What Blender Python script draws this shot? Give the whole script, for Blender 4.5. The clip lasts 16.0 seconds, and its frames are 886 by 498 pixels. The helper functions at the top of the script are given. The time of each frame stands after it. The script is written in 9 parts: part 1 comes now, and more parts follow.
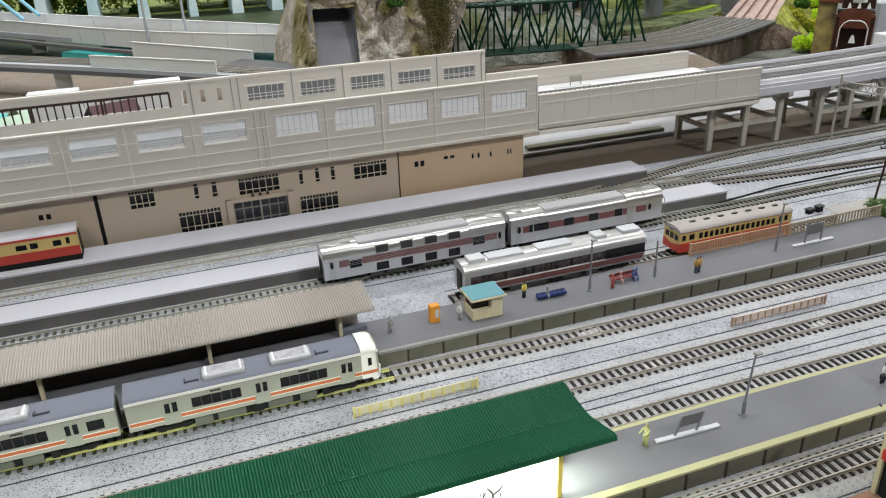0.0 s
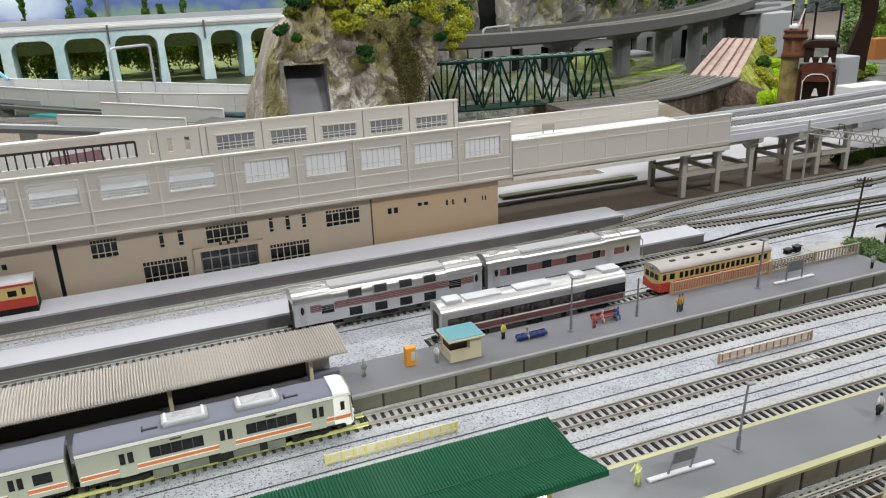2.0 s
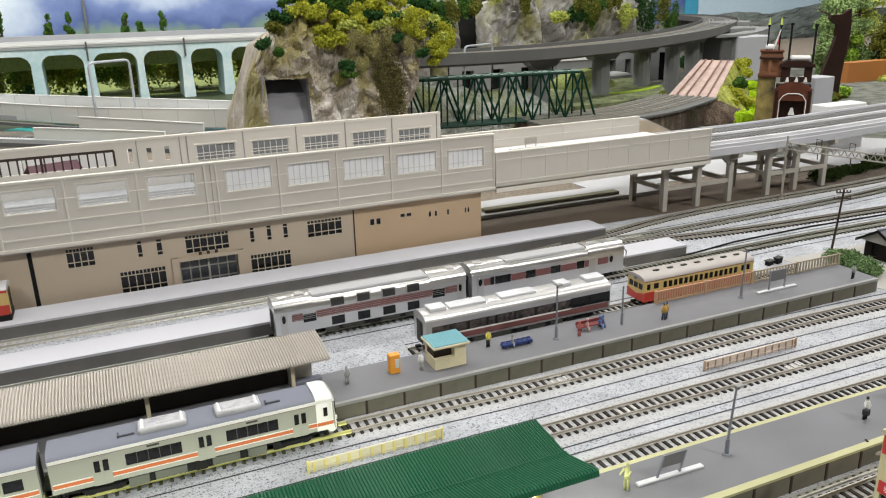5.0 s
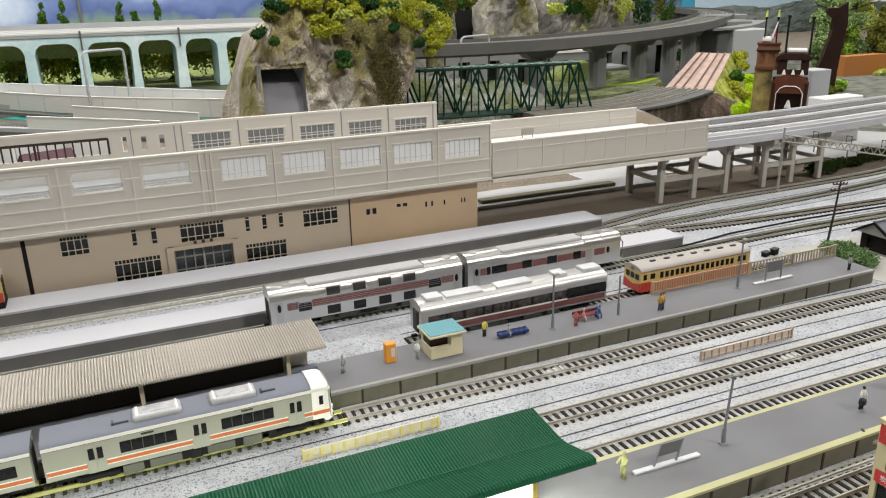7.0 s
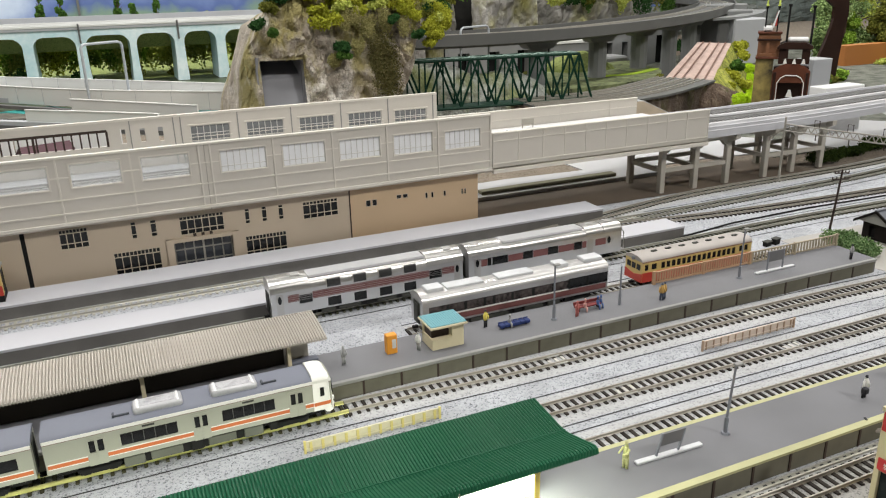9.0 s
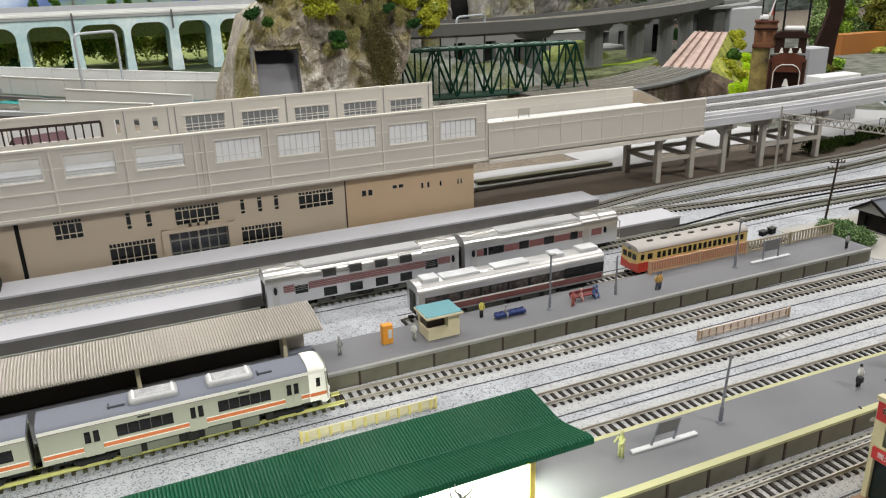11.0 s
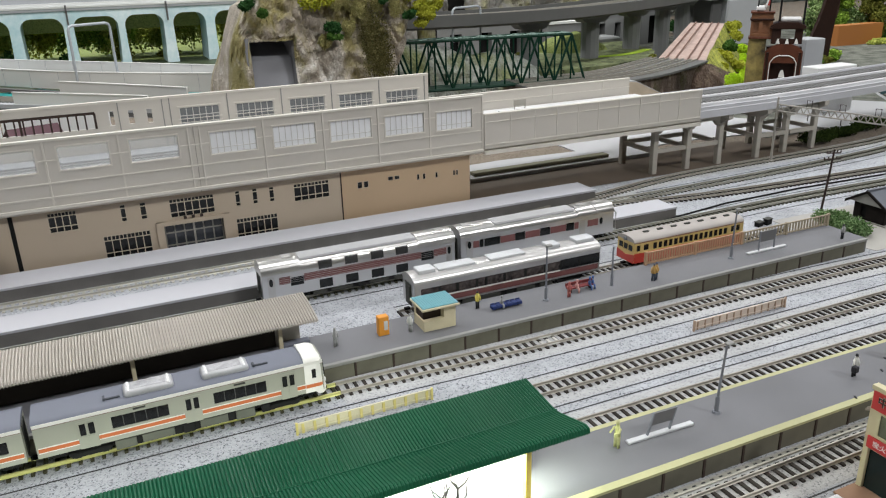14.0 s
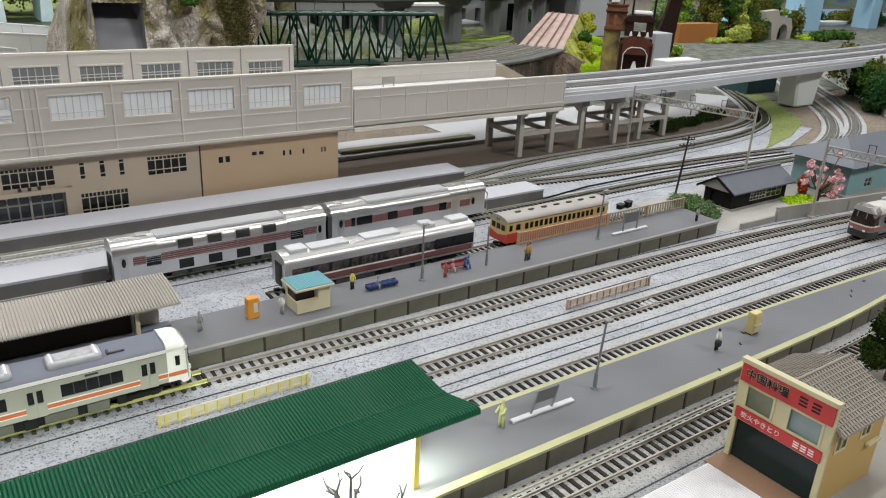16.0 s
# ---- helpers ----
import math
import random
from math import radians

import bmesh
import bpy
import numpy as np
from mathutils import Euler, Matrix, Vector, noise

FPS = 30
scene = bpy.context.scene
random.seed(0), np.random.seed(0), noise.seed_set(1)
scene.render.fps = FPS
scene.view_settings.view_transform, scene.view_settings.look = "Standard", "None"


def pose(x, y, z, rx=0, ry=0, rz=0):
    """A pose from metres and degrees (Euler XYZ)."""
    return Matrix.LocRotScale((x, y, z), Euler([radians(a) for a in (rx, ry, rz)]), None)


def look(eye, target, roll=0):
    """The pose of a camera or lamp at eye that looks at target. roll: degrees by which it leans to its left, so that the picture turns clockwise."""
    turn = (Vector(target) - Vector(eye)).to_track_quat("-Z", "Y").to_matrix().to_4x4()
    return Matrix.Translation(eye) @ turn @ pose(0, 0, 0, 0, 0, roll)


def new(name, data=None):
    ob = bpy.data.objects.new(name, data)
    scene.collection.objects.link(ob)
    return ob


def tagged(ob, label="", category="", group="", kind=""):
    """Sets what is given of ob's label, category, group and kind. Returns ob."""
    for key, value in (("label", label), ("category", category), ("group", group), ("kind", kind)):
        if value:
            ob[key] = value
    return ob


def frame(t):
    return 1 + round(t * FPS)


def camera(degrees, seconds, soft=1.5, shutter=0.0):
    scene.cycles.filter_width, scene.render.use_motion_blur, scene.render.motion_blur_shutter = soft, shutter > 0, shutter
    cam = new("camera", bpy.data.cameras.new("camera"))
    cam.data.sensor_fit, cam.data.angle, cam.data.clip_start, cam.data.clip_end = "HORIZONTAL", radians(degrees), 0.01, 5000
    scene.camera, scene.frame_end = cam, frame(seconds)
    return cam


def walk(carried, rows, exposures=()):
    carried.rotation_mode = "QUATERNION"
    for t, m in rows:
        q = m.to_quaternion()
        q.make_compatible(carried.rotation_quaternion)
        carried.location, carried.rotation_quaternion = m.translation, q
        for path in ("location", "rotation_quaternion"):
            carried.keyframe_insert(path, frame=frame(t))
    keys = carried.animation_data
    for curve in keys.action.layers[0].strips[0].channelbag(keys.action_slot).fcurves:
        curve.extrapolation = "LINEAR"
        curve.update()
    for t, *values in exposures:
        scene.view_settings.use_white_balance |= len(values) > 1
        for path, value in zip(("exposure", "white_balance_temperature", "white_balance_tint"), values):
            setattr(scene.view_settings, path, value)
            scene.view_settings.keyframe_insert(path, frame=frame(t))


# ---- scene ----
# The camera: seconds, eye (mm), point looked at (mm), lean
cam = camera(60.18, 16.0, soft=1.15)
ROWS = [
    (0, (223.1, 51.5, 238.2), (374.2, 478.9, 27.4), -2.04),
    (0.5, (224.2, 56.1, 220.9), (385.0, 486.7, 24.2), -1.92),
    (1, (225.7, 58.9, 217.2), (390.7, 491.7, 28.8), -2.01),
    (1.5, (225.5, 59.2, 217.4), (395.1, 495.2, 41.1), -2.36),
    (2, (224.9, 59.6, 216.3), (399.0, 496.3, 46.1), -2.15),
    (2.5, (224.2, 60.5, 212.8), (402.6, 498.2, 49.6), -2.01),
    (3, (222.1, 60.9, 208.6), (405.3, 499.1, 52.5), -1.81),
    (5.5, (222.1, 62.3, 204.8), (412.1, 497.4, 48.1), -1.37),
    (6, (222.2, 63.1, 203.2), (413.1, 496.7, 43.5), -1.17),
    (6.5, (222.1, 63.4, 202.5), (412.9, 496.8, 42.1), -1.18),
    (7, (221.7, 63.0, 202.9), (412.9, 496.2, 42.4), -1.13),
    (7.5, (221.5, 62.9, 202.5), (412.7, 495.9, 41.3), -1.13),
    (8, (221.4, 62.9, 201.9), (412.8, 495.8, 40.6), -1.02),
    (8.5, (221.7, 63.7, 201.5), (412.5, 496.0, 38.1), -1.20),
    (9, (222.1, 64.2, 201.5), (412.3, 496.1, 36.3), -1.43),
    (11.5, (222.8, 64.6, 201.1), (414.0, 493.4, 29.3), -1.46),
    (12, (222.6, 64.1, 200.7), (413.5, 493.3, 29.4), -1.44),
    (12.5, (222.6, 63.9, 200.9), (413.6, 492.9, 29.2), -1.41),
    (13, (222.7, 63.8, 200.5), (414.2, 492.2, 27.9), -1.40),
    (13.5, (222.8, 64.2, 200.5), (414.5, 492.2, 26.9), -1.40),
    (14, (223.4, 64.9, 200.2), (415.8, 491.6, 24.3), -1.52),
    (14.5, (223.3, 65.0, 199.8), (417.5, 490.9, 23.8), -1.40),
    (15, (222.7, 68.3, 199.5), (434.2, 485.4, 22.4), -0.49),
    (15.5, (221.4, 74.2, 195.4), (463.2, 472.6, 14.2), 1.42),
    (16, (219.5, 81.6, 192.0), (491.8, 458.1, 7.4), 2.90),
]
walk(cam, [(t, look([v * 0.001 for v in eye], [v * 0.001 for v in goal], lean)) for t, eye, goal, lean in ROWS],
     exposures=((0, -0.34, 6500, 10), (0.5, -0.16, 6500, 10), (1.5, -0.18, 6500, 10), (3, -0.16, 6550, 10), (5.5, -0.06, 6850, 10), (7, -0.12, 6900, 10), (9, -0.14, 6850, 10), (11.5, -0.20, 6800, 10), (12.5, -0.26, 6650, 10), (14.5, -0.32, 6500, 10), (16, -0.32, 6550, 10)))

# ---- light ----
world = bpy.data.worlds.new("room_light")
scene.world = world
world.use_nodes = True
world.node_tree.nodes["Background"].inputs[0].default_value = (0.80, 0.88, 1.0, 1)
world.node_tree.nodes["Background"].inputs[1].default_value = 0.005
scene.view_settings.exposure = 0.0


def area_lamp(x, y, z, sx, sy, watts, tilt=0, turn=0, colour=(0.975, 0.985, 0.98)):
    lamp = bpy.data.lights.new("ceiling_tube", "AREA")
    lamp.shape, lamp.size, lamp.size_y, lamp.energy, lamp.color = "RECTANGLE", sx, sy, watts, colour
    ob = new("ceiling_tube", lamp)
    ob.matrix_world = pose(x, y, z, tilt, 0, turn)
    return ob


# unseen overhead lamps; the tilted inner pair is added to brighten mountain and valley
for lx, ly, watts, tilt in ((-0.5, -0.9, 13, 33), (2.7, -0.7, 4, 25), (-0.7, 0.9, 10, 0), (0.45, 0.42, 15, 28), (1.9, 1.1, 16, 0), (2.9, 1.0, 11, 0),
                            (-0.4, 1.9, 19, 0), (1.2, 2.0, 12, 0), (2.8, 2.0, 11, 0), (0.3, 2.12, 22, 22)):
    area_lamp(lx, ly, 1.58, 0.6, 0.1, watts, tilt)
area_lamp(1.3, -0.95, 1.58, 0.24, 0.1, 25, 41, 22)

# ---- small mesh helpers, all in millimetres ----
MM = 0.001


def box(bm, x0, x1, y0, y1, z0, z1):
    vs = [bm.verts.new((x, y, z)) for z in (z0, z1) for x, y in ((x0, y0), (x1, y0), (x1, y1), (x0, y1))]
    for f in ((3, 2, 1, 0), (4, 5, 6, 7), (0, 1, 5, 4), (1, 2, 6, 5), (2, 3, 7, 6), (3, 0, 4, 7)):
        bm.faces.new([vs[i] for i in f])
    return vs


def prism(bm, outline, lo, hi, axis="x"):
    """A closed outline drawn across an axis and drawn out along it from lo to hi."""
    def at(a, b, c):
        return {"x": (c, a, b), "y": (a, c, b), "z": (a, b, c)}[axis]
    n = len(outline)
    low = [bm.verts.new(at(a, b, lo)) for a, b in outline]
    high = [bm.verts.new(at(a, b, hi)) for a, b in outline]
    fs = [bm.faces.new(low[::-1]), bm.faces.new(high)]
    for i in range(n):
        fs.append(bm.faces.new((low[i], low[(i + 1) % n], high[(i + 1) % n], high[i])))
    bmesh.ops.recalc_face_normals(bm, faces=fs)
    return low + high


def tube(bm, pts, r, n=8, r2=None):
    """A round bar along points, tapering from r to r2."""
    pts = [Vector(p) for p in pts]
    rings = []
    for i, p in enumerate(pts):
        d = (pts[min(i + 1, len(pts) - 1)] - pts[max(i - 1, 0)]).normalized()
        q = d.to_track_quat("Z", "Y")
        rr = r if r2 is None else r + (r2 - r) * i / max(1, len(pts) - 1)
        rings.append([bm.verts.new(p + q @ Vector((rr * math.cos(a), rr * math.sin(a), 0))) for a in (2 * math.pi * k / n for k in range(n))])
    for a, b in zip(rings, rings[1:]):
        for k in range(n):
            bm.faces.new((a[k], a[(k + 1) % n], b[(k + 1) % n], b[k]))
    bm.faces.new(rings[0][::-1])
    bm.faces.new(rings[-1])


def bevel(bm, w, seg=1):
    bmesh.ops.bevel(bm, geom=list(bm.edges), offset=w, segments=seg, affect="EDGES", profile=0.5)


def mesh_of(name, bm, material, smooth=False):
    me = bpy.data.meshes.new(name)
    bmesh.ops.scale(bm, vec=(MM, MM, MM), verts=bm.verts)
    bm.to_mesh(me)
    bm.free()
    me.materials.append(material)
    if smooth:
        me.polygons.foreach_set("use_smooth", [True] * len(me.polygons))
        me.set_sharp_from_angle(angle=radians(40))
    return me


def part(name, bm, material, parent=None, label="", smooth=False):
    ob = new(name, mesh_of(name, bm, material, smooth))
    ob.parent = parent
    return tagged(ob, label)


def thing(name, x=0, y=0, z=0, turn=0, label="", category="", group="", kind=""):
    ob = new(name)
    ob.empty_display_size = 0.01
    ob.matrix_world = pose(x * MM, y * MM, z * MM, 0, 0, turn)
    return tagged(ob, label, category, group, kind)


def whole(name, bm, material, label, category="", group="", kind="", smooth=False, at=(0, 0, 0), turn=0):
    ob = new(name, mesh_of(name, bm, material, smooth))
    ob.matrix_world = pose(at[0] * MM, at[1] * MM, at[2] * MM, 0, 0, turn)
    return tagged(ob, label, category, group, kind)


def copy_part(ob, x, y, z, parent=None, turn=0):
    """Another object on the same mesh."""
    o = bpy.data.objects.new(ob.name, ob.data)
    scene.collection.objects.link(o)
    o.parent = parent if parent is not None else ob.parent
    o.matrix_basis = pose(x * MM, y * MM, z * MM, 0, 0, turn)
    return o


# ---- materials ----
def material(name, base, rough=0.6, metal=0.0, vary=0.12, scale=300.0, fine=2500.0, bump=0.05, tint=None, each=0.0, spec=0.5):
    """A surface with mottling at two sizes and fine relief; each: how much pieces differ from one another."""
    if max(base) < 0.14 and rough > 0.3:
        spec = min(spec, 0.15)
    m = bpy.data.materials.new(name)
    m.use_nodes = True
    nt = m.node_tree
    b = nt.nodes["Principled BSDF"]
    b.inputs["Roughness"].default_value, b.inputs["Metallic"].default_value = rough, metal
    b.inputs["Specular IOR Level"].default_value = spec
    co = nt.nodes.new("ShaderNodeTexCoord")
    n1, n2 = nt.nodes.new("ShaderNodeTexNoise"), nt.nodes.new("ShaderNodeTexNoise")
    n1.inputs["Scale"].default_value, n2.inputs["Scale"].default_value = scale * 0.25, fine
    n1.inputs["Detail"].default_value, n2.inputs["Detail"].default_value = 5, 2
    mix = nt.nodes.new("ShaderNodeMath")
    mix.operation = "MULTIPLY_ADD"
    nt.links.new(co.outputs["Object"], n1.inputs["Vector"])
    nt.links.new(co.outputs["Object"], n2.inputs["Vector"])
    nt.links.new(n2.outputs["Fac"], mix.inputs[0])
    mix.inputs[1].default_value = 0.4
    nt.links.new(n1.outputs["Fac"], mix.inputs[2])
    ramp = nt.nodes.new("ShaderNodeValToRGB")
    lo = [c * (1 - vary * 1.3) for c in base] if tint is None else tint
    hi = [min(1, c * (1 + vary * 0.9)) for c in base]
    ramp.color_ramp.elements[0].position, ramp.color_ramp.elements[1].position = 0.45, 0.95
    ramp.color_ramp.elements[0].color, ramp.color_ramp.elements[1].color = (*lo, 1), (*hi, 1)
    nt.links.new(mix.outputs[0], ramp.inputs[0])
    out = ramp.outputs[0]
    if each:
        info, hsv = nt.nodes.new("ShaderNodeObjectInfo"), nt.nodes.new("ShaderNodeHueSaturation")
        mr = nt.nodes.new("ShaderNodeMapRange")
        mr.inputs[3].default_value, mr.inputs[4].default_value = 1 - each, 1 + each
        nt.links.new(info.outputs["Random"], mr.inputs[0])
        nt.links.new(mr.outputs[0], hsv.inputs["Value"])
        nt.links.new(out, hsv.inputs["Color"])
        out = hsv.outputs[0]
    nt.links.new(out, b.inputs["Base Color"])
    if bump:
        bp = nt.nodes.new("ShaderNodeBump")
        bp.inputs["Strength"].default_value, bp.inputs["Distance"].default_value = bump, 0.0008
        nt.links.new(n2.outputs["Fac"], bp.inputs["Height"])
        nt.links.new(bp.outputs[0], b.inputs["Normal"])
    rr = nt.nodes.new("ShaderNodeMapRange")
    rr.inputs[3].default_value, rr.inputs[4].default_value = max(0.03, rough - 0.08), min(1, rough + 0.08)
    nt.links.new(n1.outputs["Fac"], rr.inputs[0])
    nt.links.new(rr.outputs[0], b.inputs["Roughness"])
    return m


def pierced(bm, x0, x1, z0, z1, y0, y1, holes, axis="x"):
    """An upright slab from y0 to y1 with openings (xa, xb, za, zb) that go right through."""
    xs = sorted({x0, x1, *[min(max(v, x0), x1) for h in holes for v in h[:2]]})
    zs = sorted({z0, z1, *[min(max(v, z0), z1) for h in holes for v in h[2:]]})
    def open_at(i, j):
        if not (0 <= i < len(xs) - 1 and 0 <= j < len(zs) - 1):
            return True
        cx, cz = (xs[i] + xs[i + 1]) / 2, (zs[j] + zs[j + 1]) / 2
        return any(h[0] < cx < h[1] and h[2] < cz < h[3] for h in holes)
    cache = {}
    def v(i, j, y):
        k = (i, j, y)
        if k not in cache:
            p = (xs[i], y, zs[j]) if axis == "x" else (y, xs[i], zs[j])
            cache[k] = bm.verts.new(p)
        return cache[k]
    fs = []
    for i in range(len(xs) - 1):
        for j in range(len(zs) - 1):
            if open_at(i, j):
                continue
            fs.append(bm.faces.new((v(i, j, y0), v(i + 1, j, y0), v(i + 1, j + 1, y0), v(i, j + 1, y0))))
            fs.append(bm.faces.new((v(i, j, y1), v(i, j + 1, y1), v(i + 1, j + 1, y1), v(i + 1, j, y1))))
            if open_at(i - 1, j):
                fs.append(bm.faces.new((v(i, j, y0), v(i, j + 1, y0), v(i, j + 1, y1), v(i, j, y1))))
            if open_at(i + 1, j):
                fs.append(bm.faces.new((v(i + 1, j, y0), v(i + 1, j, y1), v(i + 1, j + 1, y1), v(i + 1, j + 1, y0))))
            if open_at(i, j - 1):
                fs.append(bm.faces.new((v(i, j, y0), v(i, j, y1), v(i + 1, j, y1), v(i + 1, j, y0))))
            if open_at(i, j + 1):
                fs.append(bm.faces.new((v(i, j + 1, y0), v(i + 1, j + 1, y0), v(i + 1, j + 1, y1), v(i, j + 1, y1))))
    bmesh.ops.recalc_face_normals(bm, faces=fs)


def smooth_path(pts, rounds=3):
    pts = [Vector(p) for p in pts]
    for _ in range(rounds):
        out = [pts[0]]
        for a, b in zip(pts, pts[1:]):
            out += [a.lerp(b, 0.25), a.lerp(b, 0.75)]
        pts = out + [pts[-1]]
    return pts


def along(pts, pitch):
    """Places and headings every pitch along a path."""
    out, left = [], 0.0
    for a, b in zip(pts, pts[1:]):
        d = (b - a).length
        s = left
        while s < d:
            out.append((a.lerp(b, s / d), math.atan2(b.y - a.y, b.x - a.x)))
            s += pitch
        left = s - d
    return out


def sweep(bm, pts, outline, close=True):
    """Draws an outline (across, up) along a path."""
    rings = []
    for i, p in enumerate(pts):
        d = pts[min(i + 1, len(pts) - 1)] - pts[max(i - 1, 0)]
        s = Vector((-d.y, d.x, 0)).normalized()
        rings.append([bm.verts.new(p + s * a + Vector((0, 0, b))) for a, b in outline])
    fs, n = [], len(outline)
    for a, b in zip(rings, rings[1:]):
        for k in range(n if close else n - 1):
            fs.append(bm.faces.new((a[k], b[k], b[(k + 1) % n], a[(k + 1) % n])))
    if close:
        fs += [bm.faces.new(rings[0]), bm.faces.new(rings[-1][::-1])]
    bmesh.ops.recalc_face_normals(bm, faces=fs)


def granite(name, light, dark, size, spread=0.5, rough=0.9, big=0.06):
    """Loose chippings: light grains with dark ones scattered between."""
    m = bpy.data.materials.new(name)
    m.use_nodes = True
    nt = m.node_tree
    b = nt.nodes["Principled BSDF"]
    b.inputs["Roughness"].default_value = rough
    b.inputs["Specular IOR Level"].default_value = 0.25
    co = nt.nodes.new("ShaderNodeTexCoord")
    vo = nt.nodes.new("ShaderNodeTexVoronoi")
    vo.inputs["Scale"].default_value = size
    nz = nt.nodes.new("ShaderNodeTexNoise")
    nz.inputs["Scale"].default_value, nz.inputs["Detail"].default_value = 38.0, 7
    sp = nt.nodes.new("ShaderNodeSeparateColor")
    ramp = nt.nodes.new("ShaderNodeValToRGB")
    e = ramp.color_ramp.elements
    e[0].position, e[0].color = 0.0, (*dark, 1)
    e[1].position, e[1].color = 1.0, (*light, 1)
    e.new(spread).color = tuple(a * 0.85 + d * 0.15 for a, d in zip(light, dark)) + (1,)
    e.new(spread * 0.45).color = tuple(a * 0.55 + d * 0.45 for a, d in zip(light, dark)) + (1,)
    hsv = nt.nodes.new("ShaderNodeHueSaturation")
    mr = nt.nodes.new("ShaderNodeMapRange")
    mr.inputs[1].default_value, mr.inputs[2].default_value = 0.3, 0.7
    mr.inputs[3].default_value, mr.inputs[4].default_value = 1 - big * 2, 1 + big
    bp = nt.nodes.new("ShaderNodeBump")
    bp.inputs["Strength"].default_value, bp.inputs["Distance"].default_value = 0.6, 0.0006
    L = nt.links.new
    L(co.outputs["Object"], vo.inputs["Vector"])
    L(co.outputs["Object"], nz.inputs["Vector"])
    L(vo.outputs["Color"], sp.inputs[0])
    L(sp.outputs[0], ramp.inputs[0])
    L(ramp.outputs[0], hsv.inputs["Color"])
    L(nz.outputs["Fac"], mr.inputs[0])
    L(mr.outputs[0], hsv.inputs["Value"])
    L(hsv.outputs[0], b.inputs["Base Color"])
    L(sp.outputs[1], bp.inputs["Height"])
    L(bp.outputs[0], b.inputs["Normal"])
    return m


def glass(name, tint=(0.85, 0.9, 0.92), alpha=0.25, rough=0.05):
    m = bpy.data.materials.new(name)
    m.use_nodes = True
    b = m.node_tree.nodes["Principled BSDF"]
    b.inputs["Base Color"].default_value = (*tint, 1)
    b.inputs["Roughness"].default_value, b.inputs["Alpha"].default_value = rough, alpha
    return m


BALLAST = granite("pale_ballast", (0.46, 0.475, 0.51), (0.12, 0.125, 0.14), 1500, 0.36, big=0.10)
BED_WHITE = granite("white_roadbed", (0.47, 0.475, 0.485), (0.22, 0.22, 0.23), 1500, 0.30)
BED_GREY = granite("grey_roadbed", (0.40, 0.395, 0.385), (0.17, 0.17, 0.17), 1500, 0.34)
BALLAST_GREY = granite("grey_ballast", (0.33, 0.335, 0.345), (0.10, 0.10, 0.105), 1500, 0.4, big=0.10)
SOIL = granite("brown_soil", (0.27, 0.225, 0.18), (0.13, 0.105, 0.08), 700, 0.6)
SLEEPER = material("sleeper_brown", (0.032, 0.027, 0.023), 0.75, each=0.3)
SLEEPER_OLD = material("sleeper_khaki", (0.06, 0.06, 0.043), 0.75, each=0.2)
SLEEPER_PALE = material("sleeper_pale", (0.40, 0.39, 0.34), 0.75, each=0.15)
SLEEPER_GREY = material("sleeper_grey", (0.20, 0.20, 0.185), 0.75, each=0.15)
SLEEPER_OCHRE = material("sleeper_ochre", (0.035, 0.033, 0.018), 0.7, each=0.15)
RAIL = material("rail_steel", (0.36, 0.335, 0.29), 0.45, 0.3, fine=900)
RAIL_BRASS = material("rail_brass", (0.40, 0.39, 0.34), 0.4, 0.45, fine=900)
RAIL_YELLOW = material("rail_yellow_brass", (0.55, 0.54, 0.22), 0.4, 0.3, fine=900)
SEAM = material("dark_seam", (0.05, 0.05, 0.05), 0.8)
PLAT_TOP = material("platform_asphalt", (0.152, 0.153, 0.166), 0.75, vary=0.13, scale=90, fine=4000, bump=0.12)
PLAT_PALE = material("platform_concrete", (0.44, 0.44, 0.475), 0.85, vary=0.05, scale=60, bump=0.05)
PLAT_DARK = material("platform_side", (0.145, 0.138, 0.13), 0.7, vary=0.15, scale=200)
KERB = material("platform_kerb", (0.27, 0.27, 0.26), 0.7)
WALL_BROWN = material("platform_wall_plate", (0.135, 0.128, 0.10), 0.65, vary=0.18, scale=300, each=0.05)
YELLOW_LINE = material("yellow_kerb", (0.42, 0.41, 0.225), 0.6, vary=0.15, scale=150)
BEIGE = material("beige_plastic", (0.545, 0.513, 0.466), 0.5, vary=0.04, scale=40, bump=0.03)
BEIGE_RIB = material("beige_rib", (0.63, 0.597, 0.54), 0.5, vary=0.04, scale=40, bump=0.03)
TAN_EAST = material("tan_orange_plastic", (0.50, 0.365, 0.235), 0.5, vary=0.08, scale=30, bump=0.03)
TAN = material("tan_plastic", (0.49, 0.405, 0.31), 0.5, vary=0.05, scale=40, bump=0.03)
WHITE_P = material("white_plastic", (0.74, 0.74, 0.74), 0.5, vary=0.04, scale=60, bump=0.02)
CONCRETE = material("viaduct_concrete", (0.44, 0.41, 0.36), 0.7, vary=0.10, scale=80)
GREYSLAB = material("grey_slab", (0.40, 0.41, 0.43), 0.6, vary=0.06, scale=60)
PARAPET = material("parapet_grey", (0.66, 0.665, 0.64), 0.6, vary=0.05, scale=40)
DECK_DARK = material("dark_track_deck", (0.13, 0.13, 0.13), 0.7, vary=0.12, scale=60)
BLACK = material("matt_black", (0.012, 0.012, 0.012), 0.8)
DARKGLASS = material("dark_glass", (0.010, 0.011, 0.012), 0.15, vary=0.3, bump=0, fine=200, spec=0.35)
PANE = glass("window_pane")
FROST = material("frosted_pane", (0.80, 0.81, 0.83), 0.35, vary=0.04, scale=200, bump=0.02)
FROST_GREY = material("frosted_grey_pane", (0.19, 0.20, 0.21), 0.25, vary=0.12, scale=200, bump=0.02)
